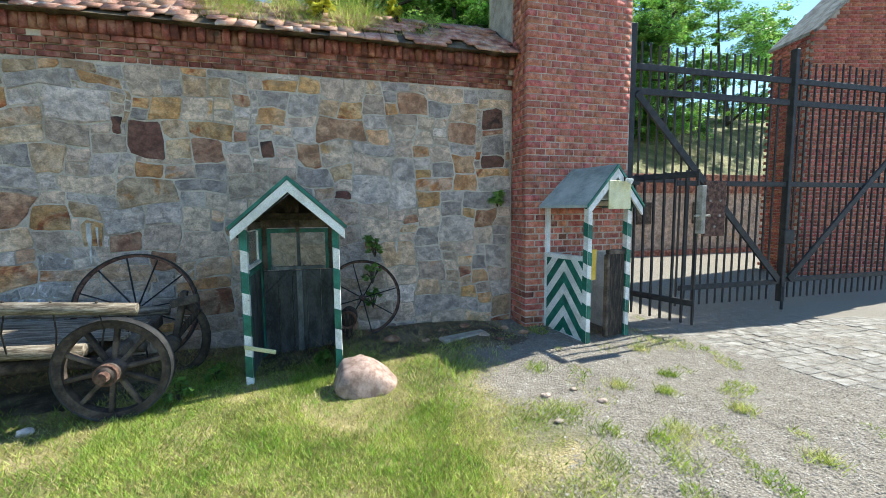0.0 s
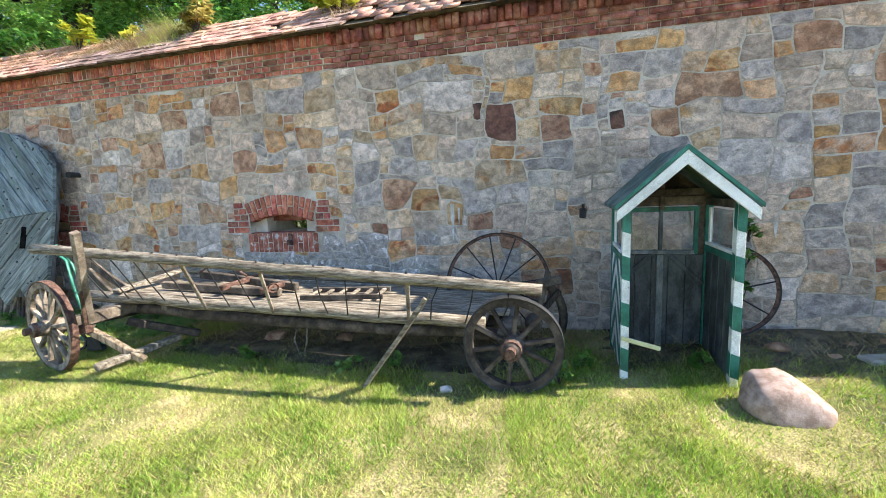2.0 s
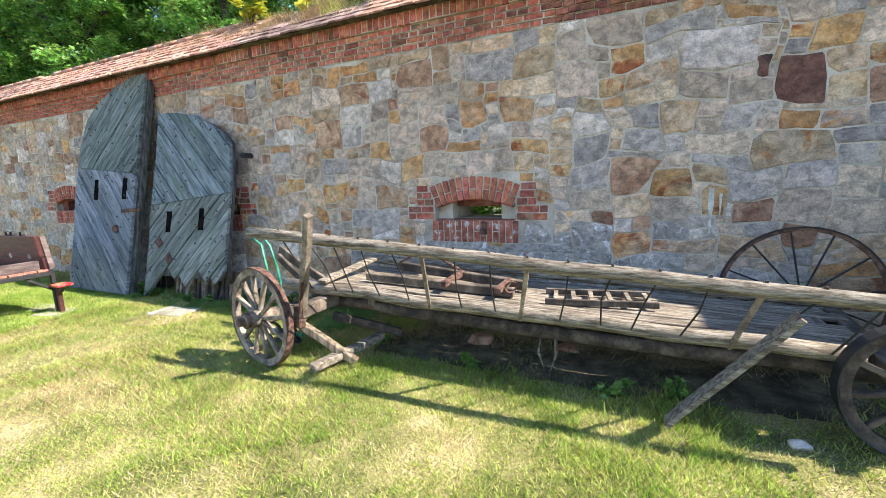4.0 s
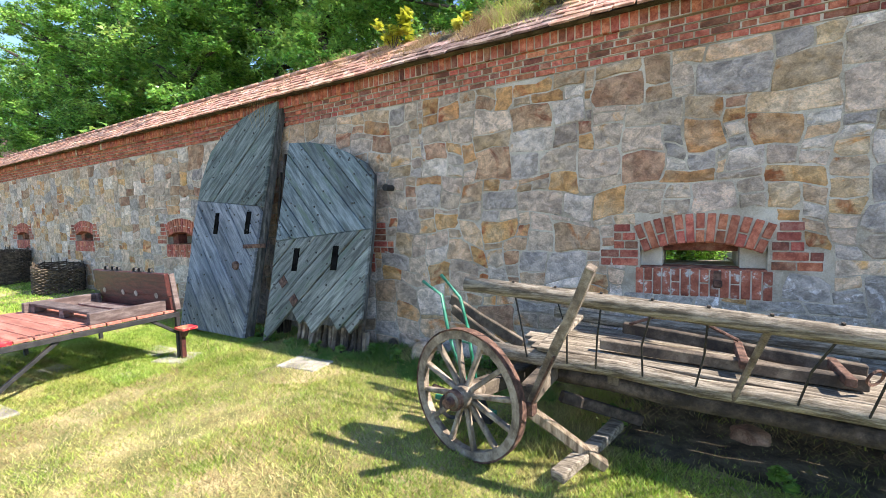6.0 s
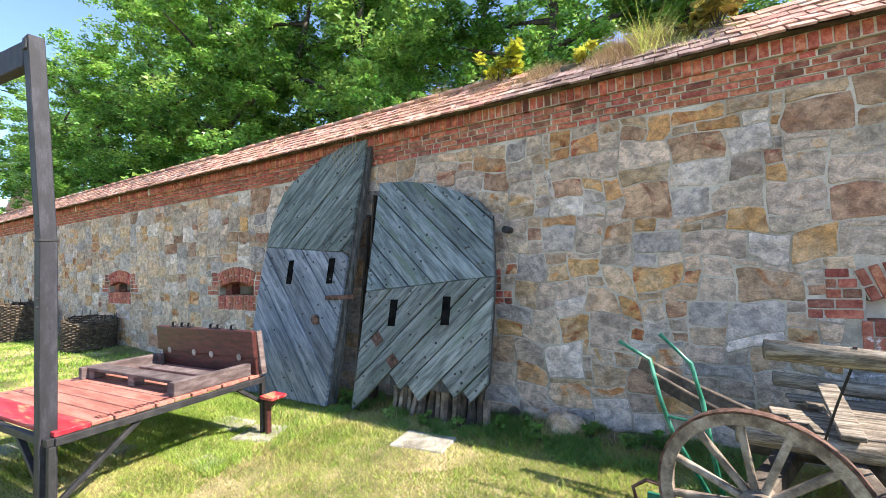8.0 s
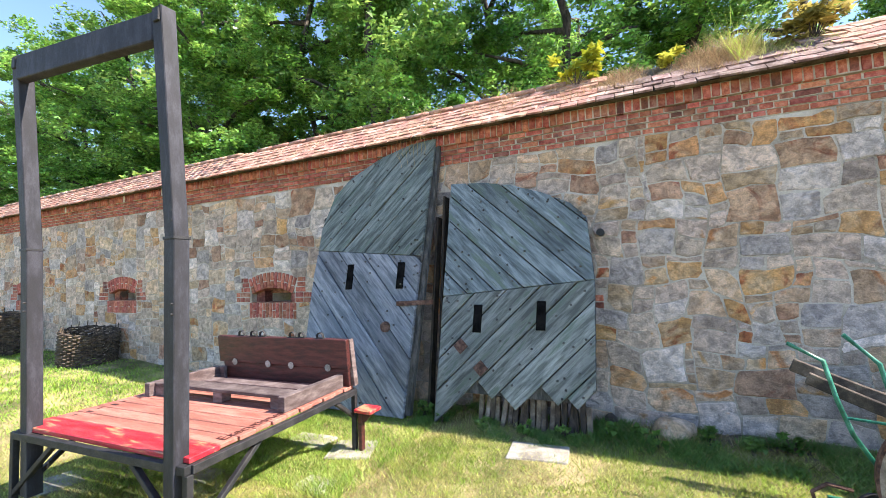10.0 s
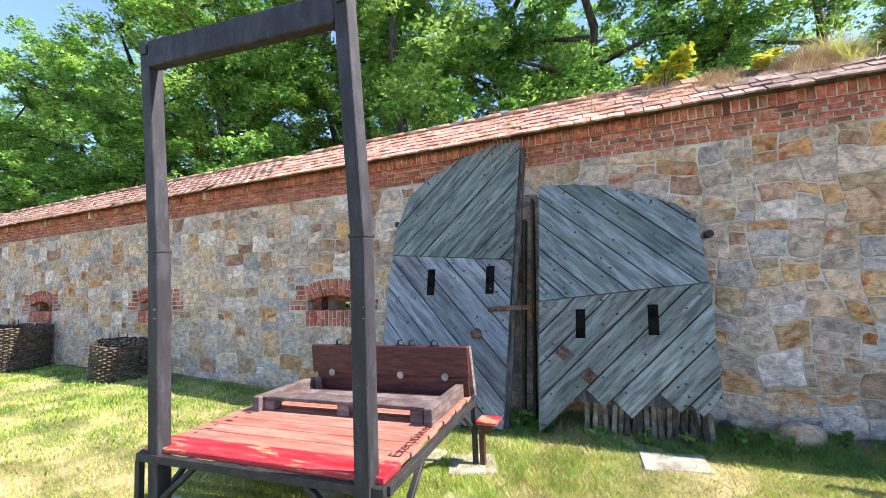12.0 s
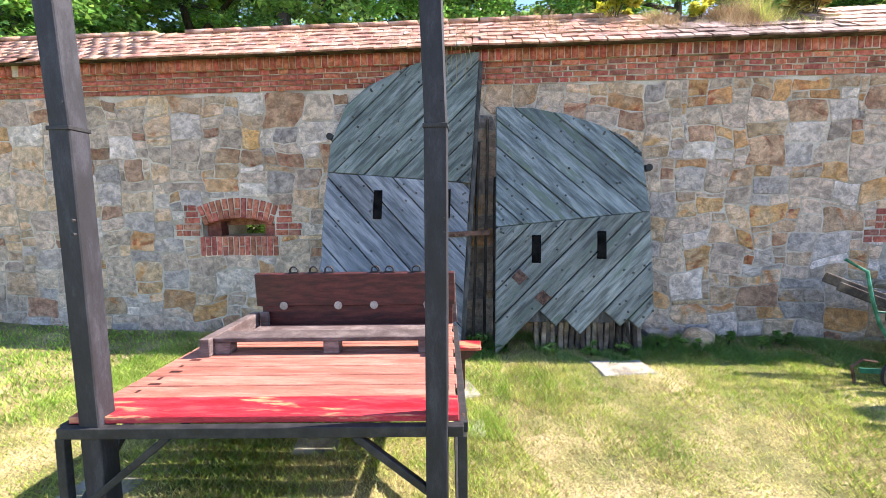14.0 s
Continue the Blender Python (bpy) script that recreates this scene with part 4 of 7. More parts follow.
def ladder_wagon():
    g = thing("ladder_wagon", (-3.6, 3.8, 0), "long weathered wooden ladder wagon, derelict on the grass", "wagon")
    # bed
    n = 6
    for k in range(n):
        y0 = 3.58 + k * 0.14
        x0, x1 = -5.55 - 0.12 * (k % 3) + 0.05 * k, -1.75 + 0.08 * ((k * 2) % 3)
        part("bed_plank", beam((x0, y0 + 0.07, 0.655 - 0.004 * k), (x1, y0 + 0.07, 0.525), 0.132, 0.03, 0.004, wobble=0.008), WOOD_X, g)
    part("side_beam", rod((-5.9, 3.52, 0.63), (-1.75, 3.52, 0.51), 0.055, 0.05, 10, wobble=0.03, cuts=8), WOOD_X, g, smooth=True)
    part("side_beam", rod((-5.6, 4.42, 0.74), (-1.5, 4.42, 0.58), 0.05, 0.045, 10, wobble=0.03, cuts=8), WOOD_X, g, smooth=True)
    part("under_pole", rod((-5.45, 3.66, 0.47), (-1.6, 3.68, 0.35), 0.055, 0.05, 10, wobble=0.04, cuts=8), WOOD_DARK_SHADED, g, smooth=True)
    part("long_pole", rod((-5.85, 3.85, 0.46), (-1.5, 3.85, 0.42), 0.06, 0.055, 10, wobble=0.03, cuts=6), WOOD_DARK, g, smooth=True)
    for x in (-5.0, -3.3, -1.8):
        part("cross_beam", beam((x, 3.6, 0.5), (x, 4.45, 0.5), 0.07, 0.08), WOOD_DARK, g)
    # top rail with iron rungs
    a, b = Vector((-5.80, 3.085, 1.175)), Vector((-1.31, 3.285, 0.84))
    part("top_rail", rod(a, b, 0.047, 0.042, 12, wobble=0.018, cuts=10), WOOD_X, g, "round pale pole", smooth=True)
    c, d = Vector((-5.85, 3.54, 0.63)), Vector((-1.45, 3.54, 0.5))
    for k in range(17):
        f = 0.07 + 0.055 * k
        p, q = a.lerp(b, f), c.lerp(d, min(0.99, f + 0.008 * math.sin(k * 2.1)))
        bend = Vector((0.03 * math.sin(k * 1.7), -0.02, 0))
        part("peg", rod(p + Vector((0, -0.006, 0.028)), p + Vector((0, -0.012, 0.056)), 0.009, 0.008, 7), WOOD_DARK_SHADED, g)
        if k in (5, 8, 13):
            part("wood_rung", rod(p, q - Vector((0, 0.05, 0.04)), 0.017, 0.015, 8), WHEEL_WOOD, g)
        else:
            part("iron_rung", tube([p, p.lerp(q, 0.5) + bend, q - Vector((0, 0.05, 0.02))], 0.006, 6), BLACK_IRON, g)
    # front bolster, stake and drawbar
    part("bolster", beam((-5.42, 3.16, 0.5), (-5.42, 4.5, 0.5), 0.11, 0.11, 0.01, wobble=0.01), WOOD_DARK, g)
    part("axle_beam", beam((-5.86, 3.2, 0.41), (-5.44, 4.36, 0.41), 0.11, 0.11, 0.01), WOOD_DARK, g)
    part("stake", beam((-5.43, 3.2, 0.42), (-5.0, 2.91, 1.33), 0.05, 0.065, 0.006, up=(0, 1, 0), wobble=0.01), WHEEL_WOOD, g, "leaning side stake")
    part("stake_iron", beam((-5.41, 3.155, 0.42), (-5.23, 3.035, 0.8), 0.012, 0.03, 0.002, up=(0, 1, 0)), RUST, g)
    part("stake_clip", block(-5.49, -5.38, 3.13, 3.2, 0.37, 0.45, 0.01), RUST, g)
    part("drawbar", beam((-5.45, 3.2, 0.38), (-5.0, 3.34, 0.06), 0.065, 0.065, 0.008, wobble=0.01), WOOD_Z, g)
    part("foot_beam", beam((-5.22, 3.05, 0.09), (-4.98, 3.72, 0.16), 0.09, 0.06, 0.008, wobble=0.01), WOOD_X, g)
    part("swing_arm", beam((-5.3, 3.45, 0.4), (-4.85, 3.85, 0.16), 0.05, 0.075, 0.008), WOOD_DARK_SHADED, g)
    part("head_board", beam((-5.42, 3.47, 0.69), (-5.36, 4.2, 0.77), 0.1, 0.03, 0.004), WOOD_X, g)
    part("shaft", beam((-6.42, 3.98, 0.87), (-5.7, 3.85, 0.58), 0.035, 0.09, 0.006, wobble=0.01), WOOD_DARK, g)
    part("shaft", beam((-6.36, 3.9, 0.8), (-5.75, 3.72, 0.54), 0.035, 0.08, 0.006, wobble=0.01), WOOD_DARK, g)
    part("prop", beam((-2.69, 3.32, 0.03), (-2.12, 3.23, 0.79), 0.03, 0.115, 0.004, up=(0, 1, 0), wobble=0.008), WOOD_X, g, "grey board leaning on the rail")
    wheel("wheel", (-5.85, 3.15, 0.42), 0.44, "", 12, 0.055, 0.06, parent=g, yaw=-12)
    # this wheel's darker wood colour carries the wagon's shade as well
    wheel("wheel", (-1.53, 3.42, 0.385), 0.37, "", 10, 0.05, 0.085, parent=g, wood=WOOD_DARK_SHADED, dark=True)
    part("rear_axle", beam((-1.6, 3.45, 0.42), (-1.6, 4.4, 0.5), 0.1, 0.1, 0.008), WOOD_DARK, g)
    return g


ladder_wagon()
rope = thing("rope_loop", (-3.45, 3.42, 0.1), "old rope loop hanging under the wagon", "rope")
part("rope", tube([(-3.5, 3.66, 0.44), (-3.53, 3.6, 0.25), (-3.46, 3.58, 0.06), (-3.4, 3.6, 0.24), (-3.42, 3.66, 0.44)], 0.012, 6), WOOD_X, rope, smooth=True)
wheel("cart_wheel", (-1.77, 4.45, 0.60), 0.52, "large thin dark iron-tyred cart wheel leaning behind the wagon", 12, 0.022, 0.035, lean=-6, group="old cart wheels", thin=True)
wheel("cart_wheel", (0.32, 4.74, 0.52), 0.43, "thin rusty iron cart wheel leaning on the wall", 8, 0.02, 0.03, lean=-5, thin=True, group="old cart wheels")


fork = thing("broken_wheel", (-1.25, 4.15, 0), "broken dark wooden wheel fragment leaning on the cart wheel", "wheel")
arc_pts = [(-1.42 + 0.27 * math.cos(a), 4.25, 0.36 + 0.34 * math.sin(a)) for a in (radians(d) for d in range(-80, 66, 12))]
part("felloe", tube(arc_pts, 0.04, 7), WOOD_DARK, fork, "dark curved wooden rim piece")
part("spoke", beam((-1.38, 4.18, 0.36), (-1.28, 4.16, 0.8), 0.05, 0.07, 0.006, up=(0, 1, 0), wobble=0.01), WOOD_DARK, fork)
part("spoke", beam((-1.4, 4.18, 0.34), (-1.18, 4.2, 0.62), 0.05, 0.06, 0.006, up=(0, 1, 0), wobble=0.01), ROTTEN, fork)
part("cross_block", beam((-1.38, 4.12, 0.7), (-1.16, 4.12, 0.74), 0.06, 0.07, 0.006, wobble=0.01), WOOD_DARK, fork)
part("hub", tube([(-1.41, 4.0, 0.34), (-1.41, 4.08, 0.34), (-1.41, 4.2, 0.34)], [0.06, 0.08, 0.07], 12), WOOD_DARK, fork, smooth=True)
nave = thing("wheel_nave", (0.17, 4.5, 0), "short dark hollow wooden wheel hub on the earth", "wheel hub")
part("barrel", tube([(0.14, 4.42, 0.36), (0.15, 4.52, 0.365), (0.17, 4.66, 0.37)], [0.085, 0.1, 0.085], 16), ROTTEN, nave, smooth=True)
part("iron_band", ring(0.094, 0.02, 0.035, pose(0.14, 4.425, 0.36, 0, 0, -7), 20), RUST, nave)
part("stub", beam((0.16, 4.6, -0.02), (0.16, 4.56, 0.3), 0.07, 0.08, 0.006, wobble=0.01), ROTTEN, nave)


def loaded_ladder(at, turn, length, width, n, label):
    m = pose(*at, 0, 0, turn)
    t = thing("ladder", at, label, "ladder")
    for s in (0, width):
        part("rail", beam(m @ Vector((0, s, 0)), m @ Vector((length, s, 0)), 0.03, 0.045, 0.003, wobble=0.006), WOOD_DARK, t)
    for k in range(n):
        x = length * (k + 0.6) / n
        part("rung", beam(m @ Vector((x, 0, 0.005)), m @ Vector((x, width, 0.005)), 0.035, 0.02, 0.003), WOOD_X, t)


loaded_ladder((-3.5, 3.7, 0.62), 9, 0.78, 0.3, 6, "short grey wooden ladder lying on the wagon bed")
harrow = thing("harrow", (-4.4, 3.75, 0.64), "dark wooden farm tool with iron fittings on the wagon bed", "farm tool")
part("bar", beam((-5.1, 3.72, 0.71), (-3.75, 3.75, 0.65), 0.07, 0.07, 0.006, wobble=0.01), WOOD_DARK, harrow)
part("bar", beam((-5.0, 4.1, 0.74), (-3.7, 3.95, 0.66), 0.06, 0.08, 0.006, wobble=0.01), WOOD_DARK, harrow)
part("cross_bar", beam((-3.85, 3.62, 0.69), (-3.85, 4.0, 0.69), 0.05, 0.05, 0.006), RUST, harrow)
part("cross_bar", beam((-4.3, 3.62, 0.71), (-4.3, 4.05, 0.72), 0.05, 0.05, 0.006), RUST, harrow)
part("iron_bow", tube([(-4.95, 4.05, 0.78), (-4.75, 4.0, 0.88), (-4.5, 3.98, 0.86), (-4.3, 3.98, 0.76)], 0.012), RUST, harrow)
part("iron_ring", ring(0.05, 0.014, 0.014, pose(-3.75, 3.66, 0.72, 20, 0, 40), 16), RUST, harrow)


def hand_plough():
    p = thing("hand_plough", (-6.13, 3.6, 0), "hand plough with bent green steel handles", "plough")
    part("handle", tube([(-6.51, 3.67, 1.07), (-6.33, 3.67, 0.965), (-6.28, 3.66, 0.72), (-6.22, 3.65, 0.52), (-6.00, 3.62, 0.12)], 0.014, 8), TOOL_GREEN, p, smooth=True)
    part("handle", tube([(-6.26, 3.55, 1.15), (-6.10, 3.56, 0.98), (-6.05, 3.58, 0.75), (-6.02, 3.59, 0.5), (-5.96, 3.6, 0.12)], 0.014, 8), TOOL_GREEN, p, smooth=True)
    part("cross_bar", rod((-6.25, 3.655, 0.62), (-6.04, 3.585, 0.62), 0.009), TOOL_GREEN, p)
    part("frame_bar", beam((-6.38, 3.62, 0.12), (-5.83, 3.6, 0.1), 0.03, 0.04), TOOL_GREEN, p)
    part("share", prism([(-6.08, 0.0), (-5.86, 0.02), (-5.93, 0.18), (-6.08, 0.14)], 3.57, 3.62), BLACK_IRON, p)
    part("tine", tube([(-6.43, 3.6, 0.02), (-6.46, 3.6, 0.16), (-6.38, 3.6, 0.22), (-6.26, 3.6, 0.2)], 0.012, 6), RUST, p)
    part("small_wheel", ring(0.11, 0.025, 0.025, pose(-6.18, 3.55, 0.11, 0, 0, 15), 24), BLACK_IRON, p)
    return p


hand_plough()


# ---- boulder, kerbstones, slabs ----
def rock(name, at, sx, sy, sz, material, label, category, rough=0.18, seed=0, tilt=0, facets=()):
    bm = bmesh.new()
    bmesh.ops.create_icosphere(bm, subdivisions=3, radius=1)
    for v in bm.verts:
        d = 1 + rough * noise.noise(v.co * 1.1 + Vector((seed * 3.1, seed, 0))) + rough * 0.3 * noise.noise(v.co * 3.5 + Vector((seed, 0, 0)))
        q = v.co * d
        for (ax, ay, az, lim) in facets:
            n_ = Vector((ax, ay, az)).normalized()
            over = q.dot(n_) - lim
            if over > 0:
                q -= n_ * over * 0.96
        v.co = Vector((q.x * sx, q.y * sy, q.z * sz))
    bmesh.ops.transform(bm, matrix=pose(*at, 0, tilt, 0), verts=bm.verts)
    ob = part(name, bm, material, None, smooth=True)
    return tagged(ob, label, category)


rock("boulder", (0.24, 3.46, 0.08), 0.29, 0.21, 0.225, BOULDER, "rounded pinkish granite boulder on the grass", "boulder", 0.16, 1, 6, ((0.6, -0.1, 0.8, 0.55), (-0.25, -0.3, 0.92, 0.68), (-0.95, -0.1, 0.25, 0.78), (0.0, -1, 0.3, 0.68), (0.3, -0.6, 0.75, 0.66)))
rock("rough_stone", (-7.16, 4.62, 0.08), 0.2, 0.16, 0.16, STONE["tan"], "rough tan stone lying at the wall foot", "stone", 0.3, 4, 0, ((0.2, -0.9, 0.4, 0.6), (-0.8, -0.5, 0.3, 0.62), (0.9, -0.4, 0.1, 0.7), (0.1, -0.2, 0.95, 0.62), (-0.5, -0.2, 0.8, 0.7)))
for i, (x, y, s) in enumerate(((-2.04, 3.34, 0.05), (1.62, 2.9, 0.04), (1.5, 2.5, 0.03), (1.62, 4.3, 0.06), (2.0, 2.7, 0.04), (1.9, 2.95, 0.03), (0.6, 4.4, 0.09), (-4.2, 4.2, 0.12), (-3.4, 4.3, 0.1), (1.2, 4.55, 0.05), (1.5, 4.62, 0.06), (1.95, 4.5, 0.05), (1.75, 4.15, 0.04), (0.95, 4.3, 0.05), (2.1, 4.3, 0.06))):
    rock("small_stone", (x, y, gz(x, y) + s * 0.25), s, s * 0.8, s * 0.5, STONE["pale" if i == 0 else "grey" if i < 6 else "brown"], "small loose stone lying on the ground", "stone", 0.4, i + 7)


def flat_slab(name, x0, x1, y0, y1, h, turn, material, label, category):
    cx, cy = (x0 + x1) / 2, (y0 + y1) / 2
    bm = block(x0 - cx, x1 - cx, y0 - cy, y1 - cy, -0.06, h, 0.012)
    bmesh.ops.transform(bm, matrix=pose(cx, cy, gz(cx, cy), 0, 0, turn), verts=bm.verts)
    tagged(part(name, bm, material), label, category)


flat_slab("stone_slab", -8.52, -8.0, 3.72, 4.08, 0.012, 6, PALE_SLAB, "flat pale stone slab set in the lawn", "slab")
flat_slab("stone_slab", 1.1, 1.68, 4.26, 4.4, 0.03, 17, PALE_SLAB, "narrow pale kerbstone lying near the wall foot", "slab")


# ---- scaffold with gallows and stocks ----
# the platform stands slightly askew to the wall
SCAFFOLD = pose(-9.72, 1.711, 0, 0, 0, 3.3) @ size(0.95, 0.945, 1) @ Matrix.Translation((9.6975, -1.6775, 0))


def scaffold():
    s = thing("gallows_scaffold", (-10.65, 2.6, 0), "red-decked execution platform with black gallows frame", "scaffold")
    x0, x1, y0, y1, zt = -11.63, -9.74, 1.72, 3.46, 0.585
    seams = [y0] + [y0 + 0.225 + (y1 - y0 - 0.225) * k / 10 for k in range(11)]
    for k, (a, b) in enumerate(zip(seams, seams[1:])):
        red = k < 1
        part("deck_plank", block(x0, x1 - 0.012 * (k % 2), a + 0.005, b - 0.005, zt - 0.03, zt + (0.004 if red else 0), 0.004), RED if red else SALMON, s, "glossy red worn plank" if red else "")
    f = 0.045
    for a, b in (((x0 - 0.02, y0 - 0.02, zt - 0.055), (x1 + 0.02, y0 - 0.02, zt - 0.055)), ((x0 - 0.02, y1, zt - 0.055), (x1 + 0.02, y1, zt - 0.055)),
                 ((x0 - 0.02, y0, zt - 0.055), (x0 - 0.02, y1, zt - 0.055)), ((x1 + 0.02, y0, zt - 0.055), (x1 + 0.02, y1, zt - 0.055))):
        part("frame_rail", beam(a, b, f, 0.05, 0.003), BLACK_IRON, s)
    for x in (x0 - 0.015, x1 + 0.015):
        for y in (y0 - 0.015, 2.62, y1 - 0.01):
            if y == 2.62 and x > -10:
                continue
            part("leg", block(x - 0.022, x + 0.022, y - 0.022, y + 0.022, 0.0, zt - 0.08, 0.003), BLACK_IRON, s)
    for sx, x in ((1, x0), (-1, x1)):
        part("brace", beam((x, y0 - 0.015, 0.12), (x + sx * 0.5, y0 - 0.015, zt - 0.08), 0.04, 0.035), BLACK_IRON, s)
        part("brace", beam((x, y0, 0.1), (x, y0 + 0.55, zt - 0.08), 0.04, 0.035), BLACK_IRON, s)
        part("brace", beam((x, y1, 0.3), (x, y1 - 0.3, zt - 0.08), 0.04, 0.035), BLACK_IRON, s)
    # stocks
    lean = pose(0, 3.40, zt, 6, 0, 0)
    part("stock_board", block(-11.40, -9.74, -0.005, 0.04, 0.0, 0.17, 0.005, lean), MAROON, s, "dark maroon stock board")
    top_board = part("stock_board", block(-11.434, -9.725, -0.03, 0.025, 0.174, 0.445, 0.005, lean), MAROON, s, "dark maroon stock board")
    for k, x in enumerate((-11.2, -10.73, -10.42, -9.96)):
        part("hole_ring", prism([(x + 0.036 * math.cos(i * math.pi / 4), 0.178 + 0.036 * math.sin(i * math.pi / 4)) for i in range(8)], -0.037, -0.031, 0.002, lean), PALE_SLAB, top_board, "pale metal wrist hole rim")
    for x in (-11.1, -10.93, -10.8, -10.4, -10.28, -10.05):
        part("iron_cuff", ring(0.038, 0.01, 0.03, lean @ Matrix.Translation((x, 0, 0.465)), 18), BLACK_IRON, top_board)
        part("cuff_foot", block(x - 0.05, x + 0.05, -0.018, 0.018, 0.4455, 0.452, 0.001, lean), BLACK_IRON, top_board)
    part("stock_post", block(-11.4, -11.33, -0.07, -0.032, 0, 0.13, 0.004, lean), GREY_BOARD, s)
    part("stock_post", prism([(-9.775, 0.0), (-9.7, 0.0), (-9.722, 0.43), (-9.75, 0.43)], 0.03, 0.09, 0.004, lean), GREY_BOARD, s)
    # bench in front of the stocks
    part("bench_plank", block(-11.44, -9.82, 2.62, 2.80, zt + 0.085, zt + 0.115, 0.005), GREY_BOARD, s, "grey-brown bench board")
    for x in (-11.36, -10.6, -9.94):
        part("bench_block", block(x - 0.055, x + 0.055, 2.63, 2.73, zt + 0.001, zt + 0.084, 0.004), GREY_BOARD, s)
    for x in (-11.45, -9.82):
        part("side_beam", block(x - 0.035, x + 0.035, 2.57, 3.36, zt + 0.001, zt + 0.12, 0.005), GREY_BOARD, s)
    part("rear_plank", block(-11.38, -9.87, 3.1, 3.25, zt + 0.001, zt + 0.03, 0.005), GREY_BOARD, s)
    for ob in s.children_recursive:
        ob.data.transform(SCAFFOLD)
    # gallows: two jointed posts and a crossbeam
    for name, foot, knee, top in (("post", (-11.44, 1.685, 0.1), (-11.423, 1.645, 1.88), (-11.41, 1.56, 3.30)), ("post", (-9.865, 1.745, 0.1), (-9.85, 1.73, 1.87), (-9.885, 1.665, 3.26))):
        low = part("gallows_post", beam(foot, Vector(knee) + Vector((0, 0, 0)), 0.098, 0.096, 0.005, up=(0, 1, 0)), BLACK_BEAM, s)
        up = part("gallows_post", beam(knee, top, 0.093, 0.092, 0.005, up=(0, 1, 0)), BLACK_BEAM, s)
        part("joint_strap", block(knee[0] - 0.053, knee[0] + 0.053, knee[1] - 0.053, knee[1] + 0.053, knee[2] - 0.012, knee[2] + 0.006, 0.002), BLACK_IRON, low)
        for k in range(4):
            z = knee[2] + 0.1 + 0.06 * (k % 2) - 0.55 * (k > 1)
            part("bolt", rod((knee[0] + 0.03, knee[1] - 0.056, z), (knee[0] + 0.03, knee[1] - 0.04, z), 0.007), BLACK_IRON, low if k > 1 else up)
        part("tie_plate", block(top[0] - 0.02, top[0] + 0.035, top[1] - 0.055, top[1] + 0.03, top[2] - 0.1, top[2] - 0.02, 0.004), BLACK_IRON, up)
    part("crossbeam", beam((-11.365, 1.545, 3.195), (-9.93, 1.66, 3.15), 0.075, 0.18, 0.006), BLACK_BEAM, s)
    # stool on a bracket
    part("stool_seat", block(-9.81, -9.62, 3.32, 3.50, 0.355, 0.39, 0.008), RED, s, "small red stool seat")
    part("stool_leg", block(-9.80, -9.755, 3.37, 3.42, 0.0, 0.355, 0.004), MAROON, s)
    part("stool_gusset", prism([(-9.79, 0.354), (-9.64, 0.354), (-9.72, 0.27), (-9.79, 0.25)], 3.375, 3.415), MAROON, s)
    return s


scaffold()
for x, y, w, d, t in ((-9.88, 3.39, 0.42, 0.4, 20), (-9.68, 1.72, 0.4, 0.34, 5), (-11.75, 1.95, 0.36, 0.3, -8), (-10.72, 2.5, 0.28, 0.24, 10), (-10.4, 3.4, 0.45, 0.3, 4), (-9.75, 2.75, 0.3, 0.25, 0)):
    flat_slab("footing_slab", x - w / 2, x + w / 2, y - d / 2, y + d / 2, 0.016, t, PALE_SLAB, "pale concrete footing under the platform", "slab")


def deck_words(words, at, turn, h):
    c = bpy.data.curves.new("lettering", "FONT")
    c.body, c.size, c.extrude = words, h, 0.0008
    ob = bpy.data.objects.new("lettering", c)
    scene.collection.objects.link(ob)
    me = bpy.data.meshes.new_from_object(ob)
    bpy.data.objects.remove(ob)
    me.transform(pose(*at, 0, 0, turn))
    me.transform(SCAFFOLD)
    me.materials.clear()
    deck = bpy.data.objects["gallows_scaffold"]
    part_mesh("lettering", me, MAROON, deck, "dark hand-lettered word")


deck_words("Executioner", (-9.785, 2.0, 0.587), 90, 0.12)
for k, (y, w) in enumerate(((1.95, 0.07), (2.05, 0.05), (2.13, 0.08), (2.24, 0.06), (2.33, 0.07), (2.45, 0.05))):
    part("faded_writing", block(-11.52, -11.5 + 0.05 * (k % 2), y + 0.06, y + 0.06 + w * 0.5, 0.5852, 0.5866, 0, SCAFFOLD), MAROON, bpy.data.objects["gallows_scaffold"])


